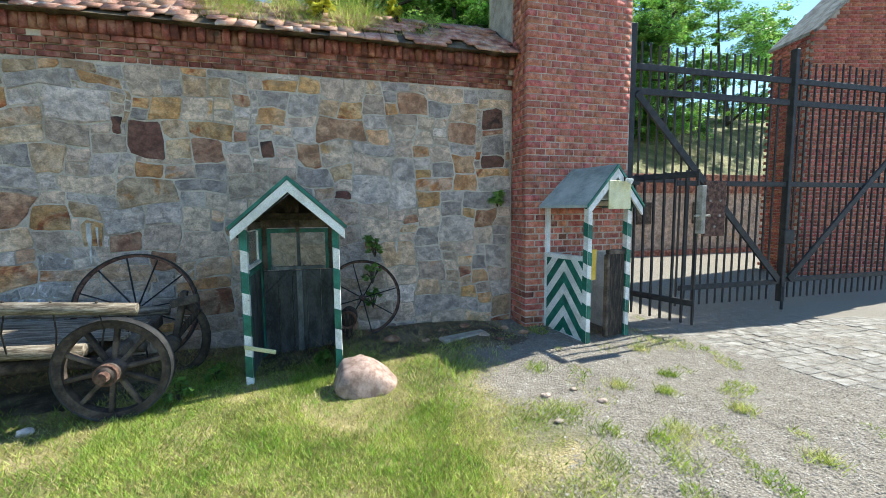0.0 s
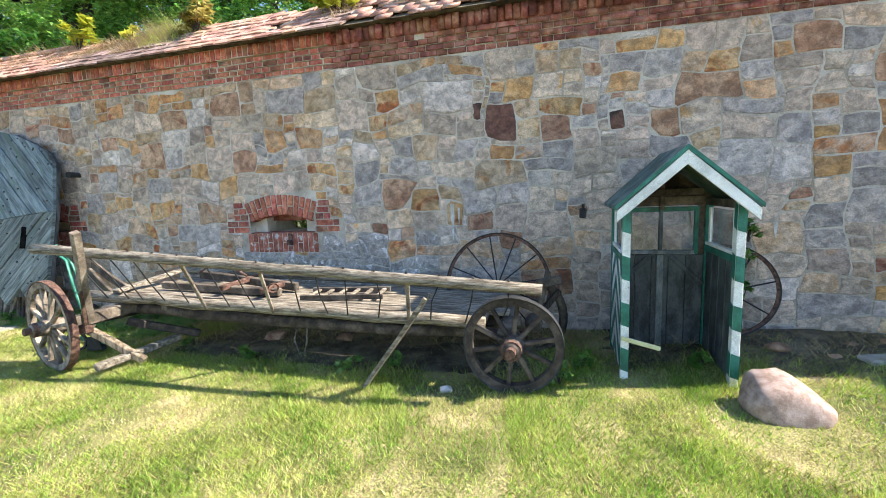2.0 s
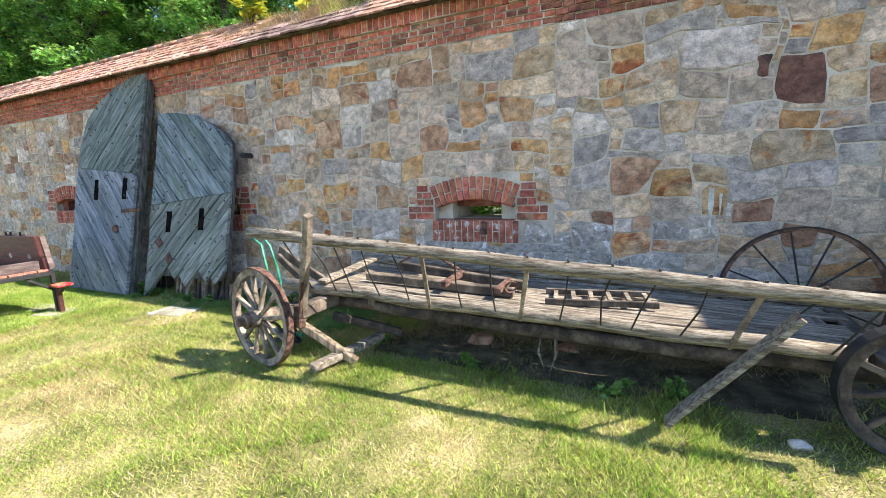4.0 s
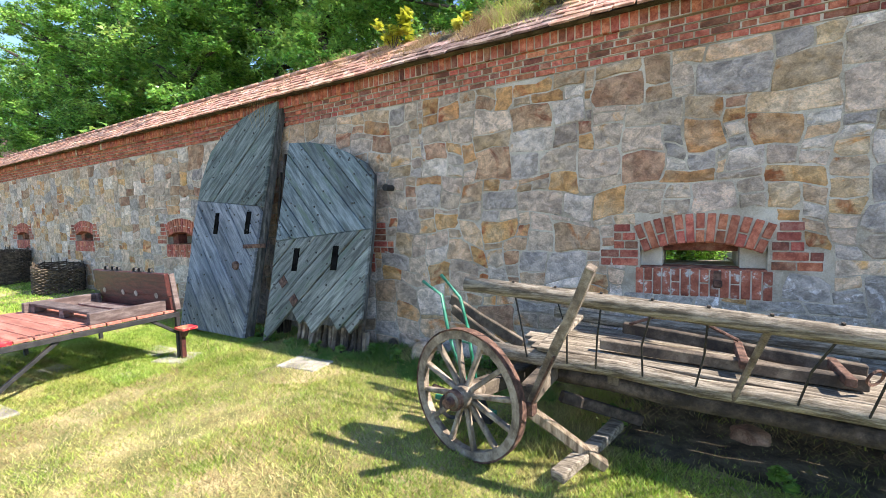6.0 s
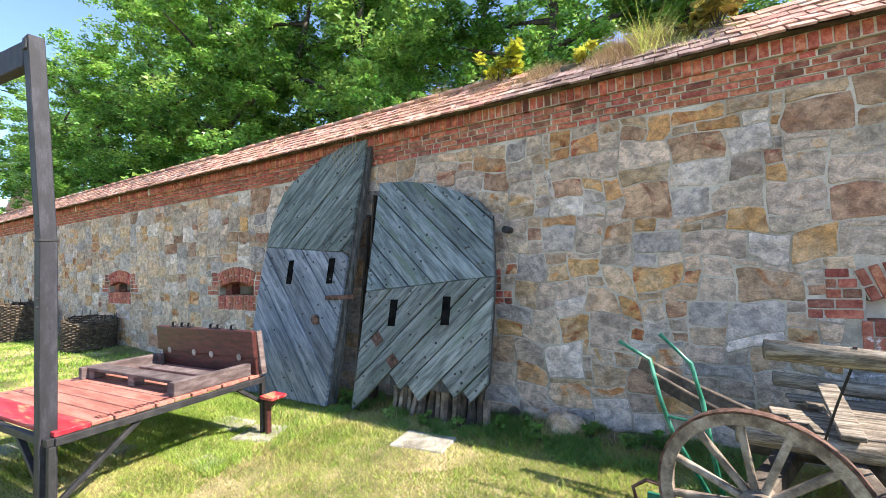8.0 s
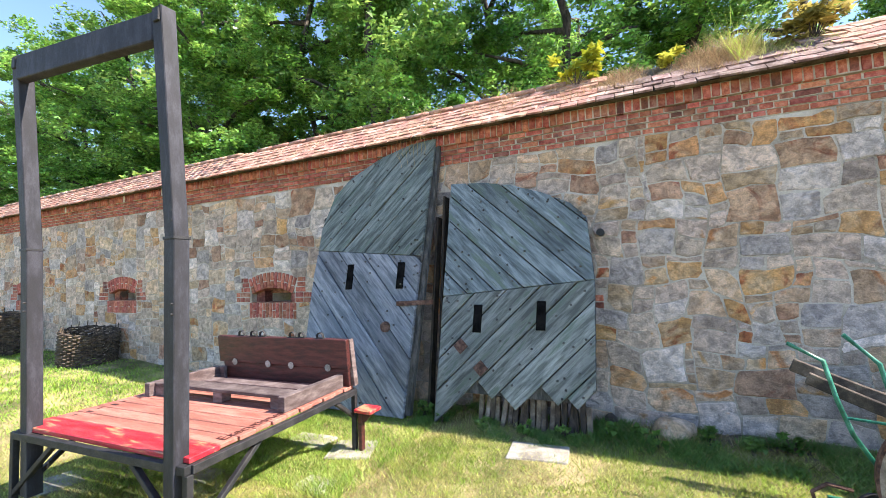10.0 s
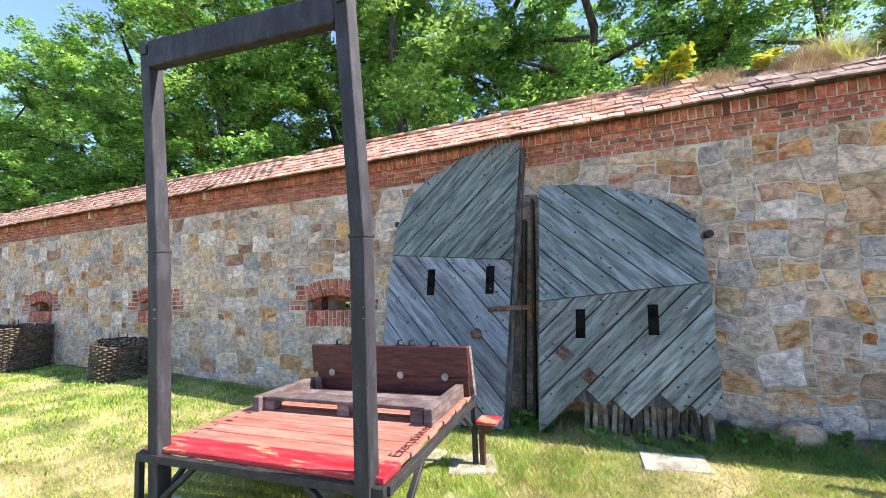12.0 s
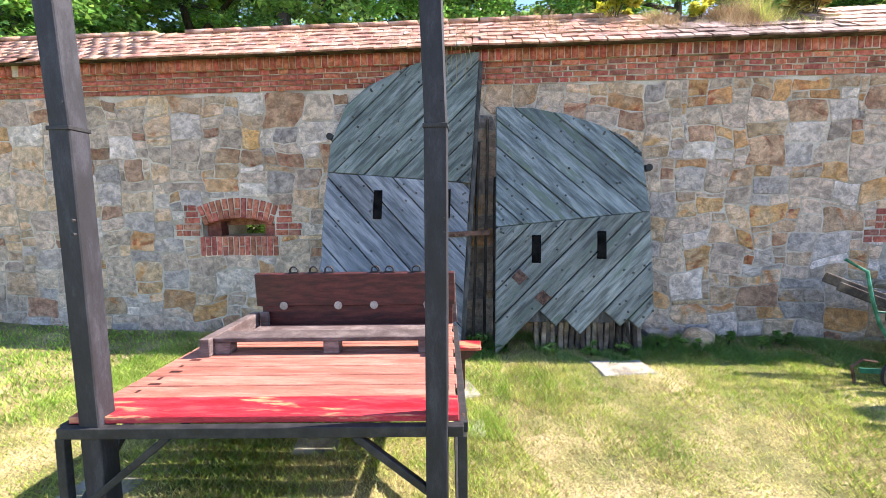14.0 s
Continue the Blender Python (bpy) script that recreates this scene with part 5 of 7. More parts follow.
# ---- door leaves leaning on the wall ----
def door_leaf(outline, seam, m, up_dir, low_dir, pitch, up_mat, low_mat, slits, plates, label, phase=0.0, bottoms=None):
    """Old gate leaf of diagonal boards: the upper boards run one way and the lower the other; v is measured up the leaf."""
    d = thing("door_leaf", m.translation, label, "door", "old gate leaves against the wall")
    sa, sb = seam
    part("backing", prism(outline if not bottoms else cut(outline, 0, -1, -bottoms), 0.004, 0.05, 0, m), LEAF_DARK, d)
    sn = (-(sb[1] - sa[1]), sb[0] - sa[0])
    sl = math.hypot(*sn)
    sn = (sn[0] / sl, sn[1] / sl)
    sd = sn[0] * sa[0] + sn[1] * sa[1]
    bolts = []
    bolt_m = unit_mesh("bolt_head", LEAF_DARK, 0.25)
    for lower in (False, True):
        ang = radians(low_dir if lower else up_dir)
        nx, nz = -math.sin(ang), math.cos(ang)
        zone = cut(outline, sn[0], sn[1], sd - 0.003) if lower else cut(outline, -sn[0], -sn[1], -sd - 0.003)
        vals = [nx * p + nz * q for p, q in zone]
        k = math.floor(min(vals) / pitch)
        while k * pitch < max(vals):
            lo = k * pitch + phase * pitch
            board = cut(cut(zone, nx, nz, lo + pitch - 0.006), -nx, -nz, -lo - 0.006)
            if len(board) > 2:
                area = abs(sum(board[i][0] * board[(i + 1) % len(board)][1] - board[(i + 1) % len(board)][0] * board[i][1] for i in range(len(board)))) / 2
                if area > 0.006:
                    if lower and bottoms:
                        tip = 0.34 - 1.0 * lo if (0.24 - 2 * lo) * 0.707 > -9.25 else 0.01 - lo
                        board = cut(board, -math.cos(ang), -math.sin(ang), -(tip + 0.12 * (k % 2) - 0.06))
                    if len(board) > 2:
                        jut = 0.004 * ((k * 5) % 3)
                        part("board", prism(board, -0.034 - jut, 0.003, 0.005, m), low_mat if lower else up_mat, d)
                        cx, cz = sum(p for p, q in board) / len(board), sum(q for p, q in board) / len(board)
                        for p, q in board:
                            for f in (0.22, 0.5, 0.72):
                                bolts.append((p + (cx - p) * f + 0.01, q + (cz - q) * f, 0.034 + jut))
            k += 1
    for i, (p, q, h) in enumerate(bolts):
        if i % 5 < 2:
            piece("bolt_head", bolt_m, d, m @ Matrix.Translation((p, -h - 0.004, q)) @ size(0.022, 0.018, 0.022))
    # raised black inlays stand for the shade inside the slits
    for x, z, w, h in slits:
        part("slit", prism([(x - w / 2, z - h / 2), (x + w / 2, z - h / 2), (x + w / 2 + 0.01, z + h / 2), (x - w / 2 + 0.01, z + h / 2)], -0.046, 0.0, 0, m), SLIT_SHADE, d, "viewing slit, black inlay for its shaded depth")
    for x, z in plates:
        part("iron_plate", prism([(x - 0.085, z), (x, z - 0.085), (x + 0.085, z), (x, z + 0.085)], -0.052, -0.03, 0.003, m), RUST, d, "rusty diamond iron plate")
    return d


# flat black that paints the dark depth of the slits
SLIT_SHADE = surface("slit_shade_black", (0.004, 0.004, 0.004), (0.008, 0.008, 0.008), (0.014, 0.013, 0.012), 8, rough=1.0, bump=0)
SLIT_SHADE.node_tree.nodes["Principled BSDF"].inputs["Specular IOR Level"].default_value = 0.0
leaf_r = [(-9.45, 0.0), (-8.2, 0.0), (-7.8, 0.45), (-7.78, 1.5), (-7.84, 2.16), (-8.0, 2.33), (-8.3, 2.48), (-8.65, 2.61), (-9.0, 2.69), (-9.40, 2.72)]
lean_r = math.degrees(math.atan2(0.55, 2.7))
right_leaf = door_leaf(leaf_r, ((-9.46, 1.34), (-7.78, 1.50)), Matrix.Translation((0, 4.27, 0.02)) @ Matrix.Rotation(-radians(lean_r), 4, "X"), -42, 45, 0.235, LEAF_BLUE, LEAF_GREY2,
                       [(-9.0, 1.1, 0.095, 0.3), (-8.31, 1.14, 0.095, 0.3)], [(-9.18, 0.8), (-8.94, 0.58)], "grey-blue arched gate leaf of diagonal boards, rotten at the foot", 0.35, bottoms=0.32)
leaf_l = [(-11.36, 0.0), (-9.82, 0.0), (-9.72, 1.6), (-9.59, 3.32), (-9.95, 3.30), (-10.4, 3.18), (-10.85, 2.96), (-11.1, 2.74), (-11.26, 2.3), (-11.32, 1.6)]
lean_l = math.degrees(math.atan2(0.58, 3.2))
left_leaf = door_leaf(leaf_l, ((-11.34, 1.98), (-9.64, 1.82)), Matrix.Translation((0, 4.22, 0.02)) @ Matrix.Rotation(-radians(lean_l), 4, "X"), 45, -48, 0.265, LEAF_GREEN, LEAF_VIOLET,
                      [(-10.72, 1.6, 0.095, 0.32), (-9.97, 1.6, 0.095, 0.32)], [], "tall grey-blue arched gate leaf of diagonal boards leaning", 0.2)
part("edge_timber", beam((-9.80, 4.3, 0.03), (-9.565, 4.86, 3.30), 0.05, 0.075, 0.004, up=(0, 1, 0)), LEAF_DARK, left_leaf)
part("bar_bolt", beam((-9.98, 4.385, 1.27), (-9.5, 4.385, 1.29), 0.02, 0.055, 0.004), RUST, left_leaf, "rusty bar bolt across the gap")
part("rosette", rod((-10.12, 4.325, 1.0), (-10.12, 4.37, 1.0), 0.06, 0.065, 12), RUST, left_leaf)
for hx, hz in ((-11.32, 2.4), (-7.72, 1.98)):
    part("hinge_pin", rod((hx, 4.92, hz), (hx, 4.74, hz), 0.035, 0.04, 10), BLACK_IRON, left_leaf if hx < -9 else right_leaf)
rot = random.Random(3)
for k in range(19):
    x = -8.98 + 0.061 * k
    w = rot.uniform(0.06, 0.1)
    part("timber_stump", beam((x, 4.42 + rot.uniform(-0.02, 0.05), -0.02), (x + rot.uniform(-0.03, 0.04), 4.52, rot.uniform(0.24, 0.46)), 0.05, w, 0.006, up=(0, 1, 0), wobble=0.014), (ROTTEN, WOOD_DARK, WHEEL_WOOD)[rot.randrange(3)], right_leaf, "rotten upright timber end")
# planks also fill and darken the gap, their near-black colour standing in for shade
for x0, x1, top in ((-9.68, -9.60, 2.3), (-9.55, -9.5, 2.55), (-9.43, -9.42, 1.9)):
    tagged(part("leaning_plank", beam((x0, 4.6, -0.02), (x1, 4.83, top), 0.03, 0.125, 0.004, up=(0, 1, 0), wobble=0.006), ROTTEN), "rotten plank between the gate leaves, near-black for the gap's shade", "plank", "planks between the gate leaves")
rock("log_end", (-7.72, 4.8, 0.05), 0.07, 0.06, 0.08, WOOD_DARK, "dark weathered log end at the wall foot", "log", 0.12, 5)


# ---- wicker baskets ----
def basket(at, r, h, lean):
    b = thing("gabion_basket", at, "tall dark woven wicker basket standing by the wall", "basket", "wicker baskets along the wall")
    m = pose(*at, 0, lean, 0)
    n = 20
    for k in range(n):
        a = 2 * math.pi * k / n
        top = h + 0.1 * (0.5 + 0.5 * math.sin(k * 5.1))
        part("stake", rod(m @ Vector((r * math.cos(a), r * math.sin(a), 0)), m @ Vector((r * 0.96 * math.cos(a), r * 0.96 * math.sin(a), top)), 0.014, 0.008, 5), WICKER, b)
    bm = bmesh.new()
    rows = int(h / 0.036)
    for j in range(rows):
        z = 0.02 + j * 0.036
        pts = []
        for k in range(2 * n + 1):
            a = math.pi * k / n
            q = r + 0.016 * (1 if (k + j) % 2 else -1)
            pts.append(m @ Vector((q * math.cos(a), q * math.sin(a), z + 0.008 * math.sin(k * 1.3 + j))))
        tube(pts, 0.019, 5, bm)
    part("weave", bm, WICKER, b)


basket((-16.8, 4.42, gz(-16.8, 4.42) - 0.02), 0.43, 0.66, 8)
basket((-20.2, 4.38, gz(-20.2, 4.38) - 0.02), 0.48, 0.9, 3)
basket((-21.6, 4.38, gz(-21.6, 4.38) - 0.02), 0.48, 0.88, -3)


hook = thing("wall_hook", (-0.95, 4.88, 1.27), "small black iron hook in the wall", "hook")
part("plate", block(-0.98, -0.92, 4.86, 4.9, 1.22, 1.32, 0.006), BLACK_IRON, hook)
part("pin", tube([(-0.95, 4.88, 1.3), (-0.95, 4.8, 1.31), (-0.95, 4.77, 1.36)], 0.014, 7), BLACK_IRON, hook)


# ---- trees and plants ----
def leaf_cloud(centres, radii, per, leaf, rng, flat=0.8):
    """Many small pointed leaves round the given clump centres."""
    c = np.repeat(np.asarray(centres), per, 0)
    r = np.repeat(np.asarray(radii), per)[:, None]
    n = len(c)
    d = rng.normal(size=(n, 3))
    d /= np.linalg.norm(d, axis=1)[:, None]
    p = c + d * r * (rng.random((n, 1)) ** 0.45) * np.array([1, 1, flat])
    u = rng.normal(size=(n, 3))
    u[:, 2] *= 0.35
    u /= np.linalg.norm(u, axis=1)[:, None]
    w = np.cross(u, rng.normal(size=(n, 3)) * np.array([0.4, 0.4, 1]))
    w /= np.linalg.norm(w, axis=1)[:, None] + 1e-6
    s = leaf * (0.6 + 0.8 * rng.random((n, 1)))
    v = np.stack([p - u * s * 0.8 + w * s * 0.5, p - u * s * 0.5 - w * s * 0.55, p + u * s], 1).reshape(-1, 3)
    return v, np.arange(3 * n).reshape(-1, 3)


def tree(at, height, spread_r, seed, low=0.25, clumps=297, per=170, leaf=0.072, label="tall leafy deciduous tree behind the wall", material=None):
    rng = np.random.default_rng(seed)
    rnd = random.Random(seed)
    t = thing("tree", at, label, "tree", "trees behind the wall")
    base = Vector(at)
    sway = [Vector((rnd.uniform(-0.5, 0.5), rnd.uniform(-0.4, 0.4), 0)) * k for k in (0, 0.3, 0.8, 1.1, 1.5)]
    spine = [base + Vector((0, 0, height * f)) + s for f, s in zip((-0.02, 0.2, 0.42, 0.65, 0.9), sway)]
    r0 = height * 0.018
    part("trunk", tube(spine, [r0 * k for k in (1.25, 0.95, 0.75, 0.5, 0.2)], 9), BARK, t, smooth=True)
    ends, rad = [], []
    for k in range(11):
        f = low + (0.92 - low) * k / 10
        i = min(3, int(f / 0.23))
        p = spine[i].lerp(spine[i + 1], (f - (0, 0.2, 0.42, 0.65)[i]) / 0.25 if i < 4 else 0)
        a = k * 2.4 + rnd.random()
        reach = spread_r * (1.05 - 0.65 * abs(f - 0.45)) * rnd.uniform(0.7, 1.1)
        tip = p + Vector((math.cos(a) * reach, math.sin(a) * reach, reach * rnd.uniform(0.15, 0.5)))
        mid = p.lerp(tip, 0.5) + Vector((0, 0, reach * 0.1))
        part("limb", tube([p, mid, tip], [r0 * 0.42, r0 * 0.26, r0 * 0.08], 6), BARK, t, smooth=True)
        for q in range(clumps // 11):
            g = rnd.uniform(0.35, 1.1)
            c = p.lerp(tip, g) + Vector((rnd.gauss(0, 0.5), rnd.gauss(0, 0.5), rnd.gauss(0.15, 0.5))) * (spread_r / 3)
            ends.append(c[:])
            rad.append(rnd.uniform(0.2, 0.52) * spread_r / 3)
    v, f = leaf_cloud(ends, rad, per, leaf, rng, 0.55)
    tagged(soup("crown", v, f, material or LEAVES, t), kind="stuff")
    return t


LEAVES_LIGHT = surface("light_tree_leaves", (0.075, 0.18, 0.032), (0.2, 0.37, 0.068), (0.39, 0.56, 0.13), 0.7, rough=0.5, bump=0, island=0.4, leafy=0.5, hue=0.02)
TREES = [tree((-9, 11.4, 0), 13, 3.4, 1, 0.22), tree((-14.5, 10.3, 0), 13.5, 3.8, 2, 0.2, material=LEAVES_LIGHT), tree((-20, 9.4, 0), 12, 3.6, 3, 0.16), tree((-27, 10.5, 0), 12, 4.0, 4, 0.14)]
for i, (x, y, s) in enumerate(((-11.5, 13, 1.1), (-6.0, 12.5, 1.05), (-17.5, 13.5, 1.1), (-23.5, 13, 1.0), (-32, 11, 0.9), (-3.2, 14.5, 0.95), (-37, 13.5, 0.85), (-20, 18, 1.1), (-9.5, 19, 1.1))):
    copy_thing(TREES[i % 4], pose(x, y, 0, 0, 0, 70 * i + 20)).scale = (s, s, s)
for i, (x, y, h) in enumerate(((-5, 11.5, 4.6), (-8.2, 11.2, 5.0), (-12, 8.3, 4.8), (-16.5, 8.2, 5.0), (-21.5, 8.0, 4.8), (-26, 8.2, 4.6), (1.0, 10.5, 5.2), (-31, 8.6, 4.4), (-1.8, 10.5, 4.8), (-36, 9, 4.4))):
    if i < 2:
        b = tree((x, y, 0), h, 2.2, 20 + i, 0.2, 165, 170, 0.06, "leafy green shrub filling the gap behind the wall")
        TREES.append(b)
    else:
        copy_thing(TREES[4 + i % 2], pose(x, y, 0, 0, 0, 50 * i))
for i, (cx, dz) in enumerate(LOOPS[:5]):
    copy_thing(TREES[4 + i % 2], pose(cx - 0.6, 6.7, -0.3, 0, 0, 80 * i)).scale = (0.5, 0.5, 0.5)
    # extra shrub added here only to darken the view through the first slot
    if i == 0:
        copy_thing(TREES[4], pose(cx + 0.5, 6.4, -0.3, 0, 0, 200)).scale = (0.42, 0.42, 0.5)
for i, (x, y, s) in enumerate(((-22.5, 10.8, 1.12), (-17.2, 11.0, 1.1), (-30, 13, 1.1), (-34, 17, 1.0), (-41, 12.5, 1.0), (-46, 20, 0.9), (-36.5, 10.2, 1.0), (-31, 9.8, 0.95), (-47, 13, 1.0))):
    copy_thing(TREES[(i + 1) % 4], pose(x, y, 0, 0, 0, 110 * i)).scale = (s, s, s)
for i, (x, y) in enumerate(((6.2, 14.2), (8.6, 16), (4.8, 16.5), (7.4, 19), (10.5, 15.2), (3, 15), (14, 15.5), (18.5, 16.5), (24, 17.5), (16.5, 21), (11, 18), (29, 20), (2, 17))):
    copy_thing(TREES[i % 4], pose(x, y, 2.5, 0, 0, 75 * i)).scale = (0.8, 0.8, 0.7)
yard_tree = tree((4.4, 13.5, 2.5), 8.5, 2.6, 31, 0.1, 132, 170, 0.07, "thin tree on the bank behind the gate")
copy_thing(yard_tree, pose(1.8, 12.5, 1.5, 0, 0, 100))
bank_tree = tree((11.5, 19, 5), 9, 4.2, 33, 0.12, 220, 170, 0.085, "light green sunlit tree on the bank", LEAVES_LIGHT)
copy_thing(bank_tree, pose(7.5, 21, 5, 0, 0, 60))
copy_thing(bank_tree, pose(3.5, 22, 5, 0, 0, 160))
for i, (x, y) in enumerate(((3.6, 12.6), (5.6, 13.2), (7.6, 14.5), (11.5, 16.5), (15.5, 17.5))):
    copy_thing(TREES[4 + i % 2], pose(x, y, 2.4 + 0.5 * max(0, i - 1), 0, 0, 65 * i))


def blades(x, y, z, h, w, rng, lean=0.5):
    """One thin bent-over triangle for each stem."""
    n = len(x)
    a = rng.random(n) * 2 * np.pi
    b = rng.random(n) * 2 * np.pi
    base = np.stack([x, y, z], -1)
    side = np.stack([np.cos(a), np.sin(a), np.zeros(n)], -1) * (w / 2)[:, None]
    tip = base + np.stack([np.cos(b) * h * lean, np.sin(b) * h * lean, h], -1)
    return np.stack([base - side, base + side, tip], 1).reshape(-1, 3), np.arange(3 * n).reshape(-1, 3)


def lawn(name, material, label, n, xr, yr, hmin, hmax, wmin, wmax, rng, keep, lean=0.6):
    x = rng.uniform(*xr, n)
    y = rng.uniform(*yr, n)
    k = keep(x, y) > rng.random(n)
    x, y = x[k], y[k]
    m = len(x)
    h = rng.uniform(hmin, hmax, m) * (0.65 + 0.7 * patchy(x, y, 3.0))
    v, f = blades(x, y, ground_z(x, y) - 0.004, h, rng.uniform(wmin, wmax, m), rng, lean)
    return tagged(soup(name, v, f, material), label, "grass", kind="stuff")


def patchy(x, y, s):
    """Soft blotches from 0 to 1 over the plan."""
    r = np.random.default_rng(17)
    t = 0
    for k in range(14):
        a, f, p = r.uniform(0, 6.28), s * r.uniform(0.5, 2.6), r.uniform(0, 6.28)
        t = t + np.sin((np.cos(a) * x + np.sin(a) * y) * f + p)
    return np.clip(0.5 + 0.13 * t, 0, 1)


def parched(x, y):
    """The large sun-bleached patch beside the scaffold."""
    d = np.hypot((x + 7.6) / 2.0, (y - 2.35) / 1.25)
    return np.clip(1.3 - d, 0, 1) * (0.35 + 0.65 * patchy(x, y, 9.0))


def turf_keep(x, y):
    edge = 1.45 + 0.5 * np.clip(y - 3.0, 0, 1) + 0.35 * np.sin(y * 3.1) + 0.25 * np.sin(y * 7.3 + 1)
    right = np.clip((edge - x) / 0.6, 0, 1)
    right = np.maximum(right, 0.5 * (patchy(x, y, 6.5) > 0.93) * (x < 4))
    dry = np.clip(1.1 - 0.75 * (patchy(x + 3, y, 1.5) > 0.72) - 0.9 * parched(x, y), 0.12, 1)
    foot = np.clip((4.85 - y) / 0.35, 0, 1)
    under = np.where((x > -5.1) & (x < -1.8) & (y > 3.65), 0.15, 1.0)
    under = under * np.where((x > -1.9) & (x < 2.2), np.clip((4.3 - y + 0.3 * patchy(x, y, 5)) / 0.3, 0.15, 1), 1.0)
    return right * dry * under * (0.35 + 0.65 * foot)


rng = np.random.default_rng(5)
lawn("lawn_grass", GRASS, "short mown green grass of the lawn", 640000, (-13.0, 4.2), (0.5, 4.85), 0.015, 0.045, 0.004, 0.009, rng, turf_keep, 0.9)
lawn("lawn_grass_lush", GRASS_LUSH, "greener grass of the lawn towards the gate", 140000, (-6.5, 2.4), (0.5, 4.6), 0.02, 0.06, 0.004, 0.009, rng, lambda x, y: turf_keep(x, y) * np.clip((x + 6.5) / 4, 0, 1) * (patchy(x, y, 3.4) > 0.5), 0.6)
lawn("lawn_grass_far", GRASS_LUSH, "grass of the lawn towards the wall's end", 150000, (-30, -13.0), (-3, 4.85), 0.025, 0.06, 0.01, 0.022, rng, turf_keep)
lawn("lawn_grass_green", GRASS_LUSH, "greener grass of the lawn behind the platform", 90000, (-13.2, -9.4), (2.6, 4.8), 0.02, 0.06, 0.004, 0.009, rng, turf_keep, 0.7)
lawn("lawn_grass_dry", STRAW, "dry straw-coloured grass patches in the lawn", 260000, (-14, 2.2), (0.4, 4.7), 0.012, 0.04, 0.004, 0.009, rng, lambda x, y: np.clip(turf_keep(x, y) * (0.3 + 0.6 * (patchy(x + 3, y, 1.5) > 0.62) + 0.5 * (patchy(x, y, 11.0) > 0.7)) + 1.6 * parched(x, y), 0, 1), 1.0)
lawn("tall_weeds", GRASS, "taller uncut grass along the wall foot and wagon", 24000, (-13, 1.6), (3.3, 4.85), 0.04, 0.1, 0.004, 0.009, rng,
     lambda x, y: 0.9 * (patchy(x, y, 4.0) > 0.45) * (((x > -5.5) & (x < -1.9) & (y < 3.75)) | ((y > 4.35) & (x < -1.9)) | ((x > -1.9) & (patchy(x, y, 7.0) > 0.72))))
lawn("lawn_tufts", GRASS_LUSH, "scattered taller tufts of green grass in the lawn", 200000, (-13, 1.4), (0.5, 4.5), 0.025, 0.055, 0.003, 0.007, rng, lambda x, y: turf_keep(x, y) * (patchy(x, y, 17.0) > 0.8), 0.7)
lawn("wall_foot_weeds", WEED, "low green weeds in a band along the wall foot", 60000, (-9.7, -5.4), (3.95, 4.86), 0.02, 0.09, 0.006, 0.016, rng, lambda x, y: np.clip((y - 3.95 - 0.25 * patchy(x, y, 3.0)) / 0.25, 0, 1) * (patchy(x, y, 6.0) > 0.42), 0.9)
lawn("wall_foot_straw", STRAW, "dry stalks and leaf litter at the wall foot", 16000, (-13, 2.0), (4.1, 4.88), 0.03, 0.11, 0.003, 0.008, rng, lambda x, y: np.clip((y - 4.0) / 0.6, 0, 1), 1.1)


def tufts(spots, each):
    """Separate clumps of grass in the gravel."""
    x = np.concatenate([rng.normal(a, r, each) for a, b, r in spots])
    y = np.concatenate([rng.normal(b, r, each) for a, b, r in spots])
    v, f = blades(x, y, ground_z(x, y), rng.uniform(0.02, 0.08, len(x)), rng.uniform(0.003, 0.007, len(x)), rng, 0.8)
    tagged(soup("gravel_grass", v, f, GRASS), "tufts of grass growing through the gravel", "grass", kind="stuff")


tufts([(1.75, 2.3, 0.06), (1.55, 2.0, 0.08), (2.1, 2.1, 0.07), (2.25, 2.2, 0.06), (1.6, 2.6, 0.09), (2.3, 2.9, 0.05), (2.6, 2.7, 0.04), (2.9, 2.3, 0.05), (1.95, 1.9, 0.08), (3.4, 3.72, 0.1), (3.6, 3.62, 0.12),
       (3.1, 3.6, 0.05), (1.4, 1.8, 0.1), (2.8, 1.7, 0.05), (1.8, 3.4, 0.06), (2.9, 3.0, 0.04)], 220)


def roof_grass(n, spots, hmin, hmax, material, name, label):
    x, y = [], []
    for x0, x1, dens in spots:
        k = int(n * dens)
        x.append(rng.uniform(x0, x1, k))
        y.append(rng.uniform(4.85, 5.45, k))
    x, y = np.concatenate(x), np.concatenate(y)
    c = patchy(x * 1.0, y * 0.4, 4.3)
    k = rng.random(len(x)) < 0.25 + c
    x, y, c = x[k], y[k], c[k]
    z = 3.335 + (y - 4.72) * 0.765 + 0.01
    h = rng.uniform(hmin, hmax, len(x)) ** 1.5 * 2.0 * (0.3 + c) * (0.5 + (y - 4.8))
    v, f = blades(x, y, z, h, rng.uniform(0.003, 0.009, len(x)), rng, 1.0)
    tagged(soup(name, v, f, material), label, "grass", kind="stuff")


roof_grass(16000, [(-7.9, -5.7, 0.8), (-3.9, -3.0, 0.12), (-3.0, 1.4, 0.55), (-9.3, -7.9, 0.16), (-10.1, -9.7, 0.05), (-12.0, -11.6, 0.06), (-12.9, -12.6, 0.03), (-14.4, -14.1, 0.03)], 0.05, 0.19, STRAW_ROOF, "roof_grass", "dry straw-coloured grass growing on the wall's roof")
roof_grass(4200, [(-6.4, -5.6, 0.5), (-1.2, 1.4, 1.0)], 0.1, 0.3, GRASS, "roof_weeds", "green weeds among the dry grass on the roof")


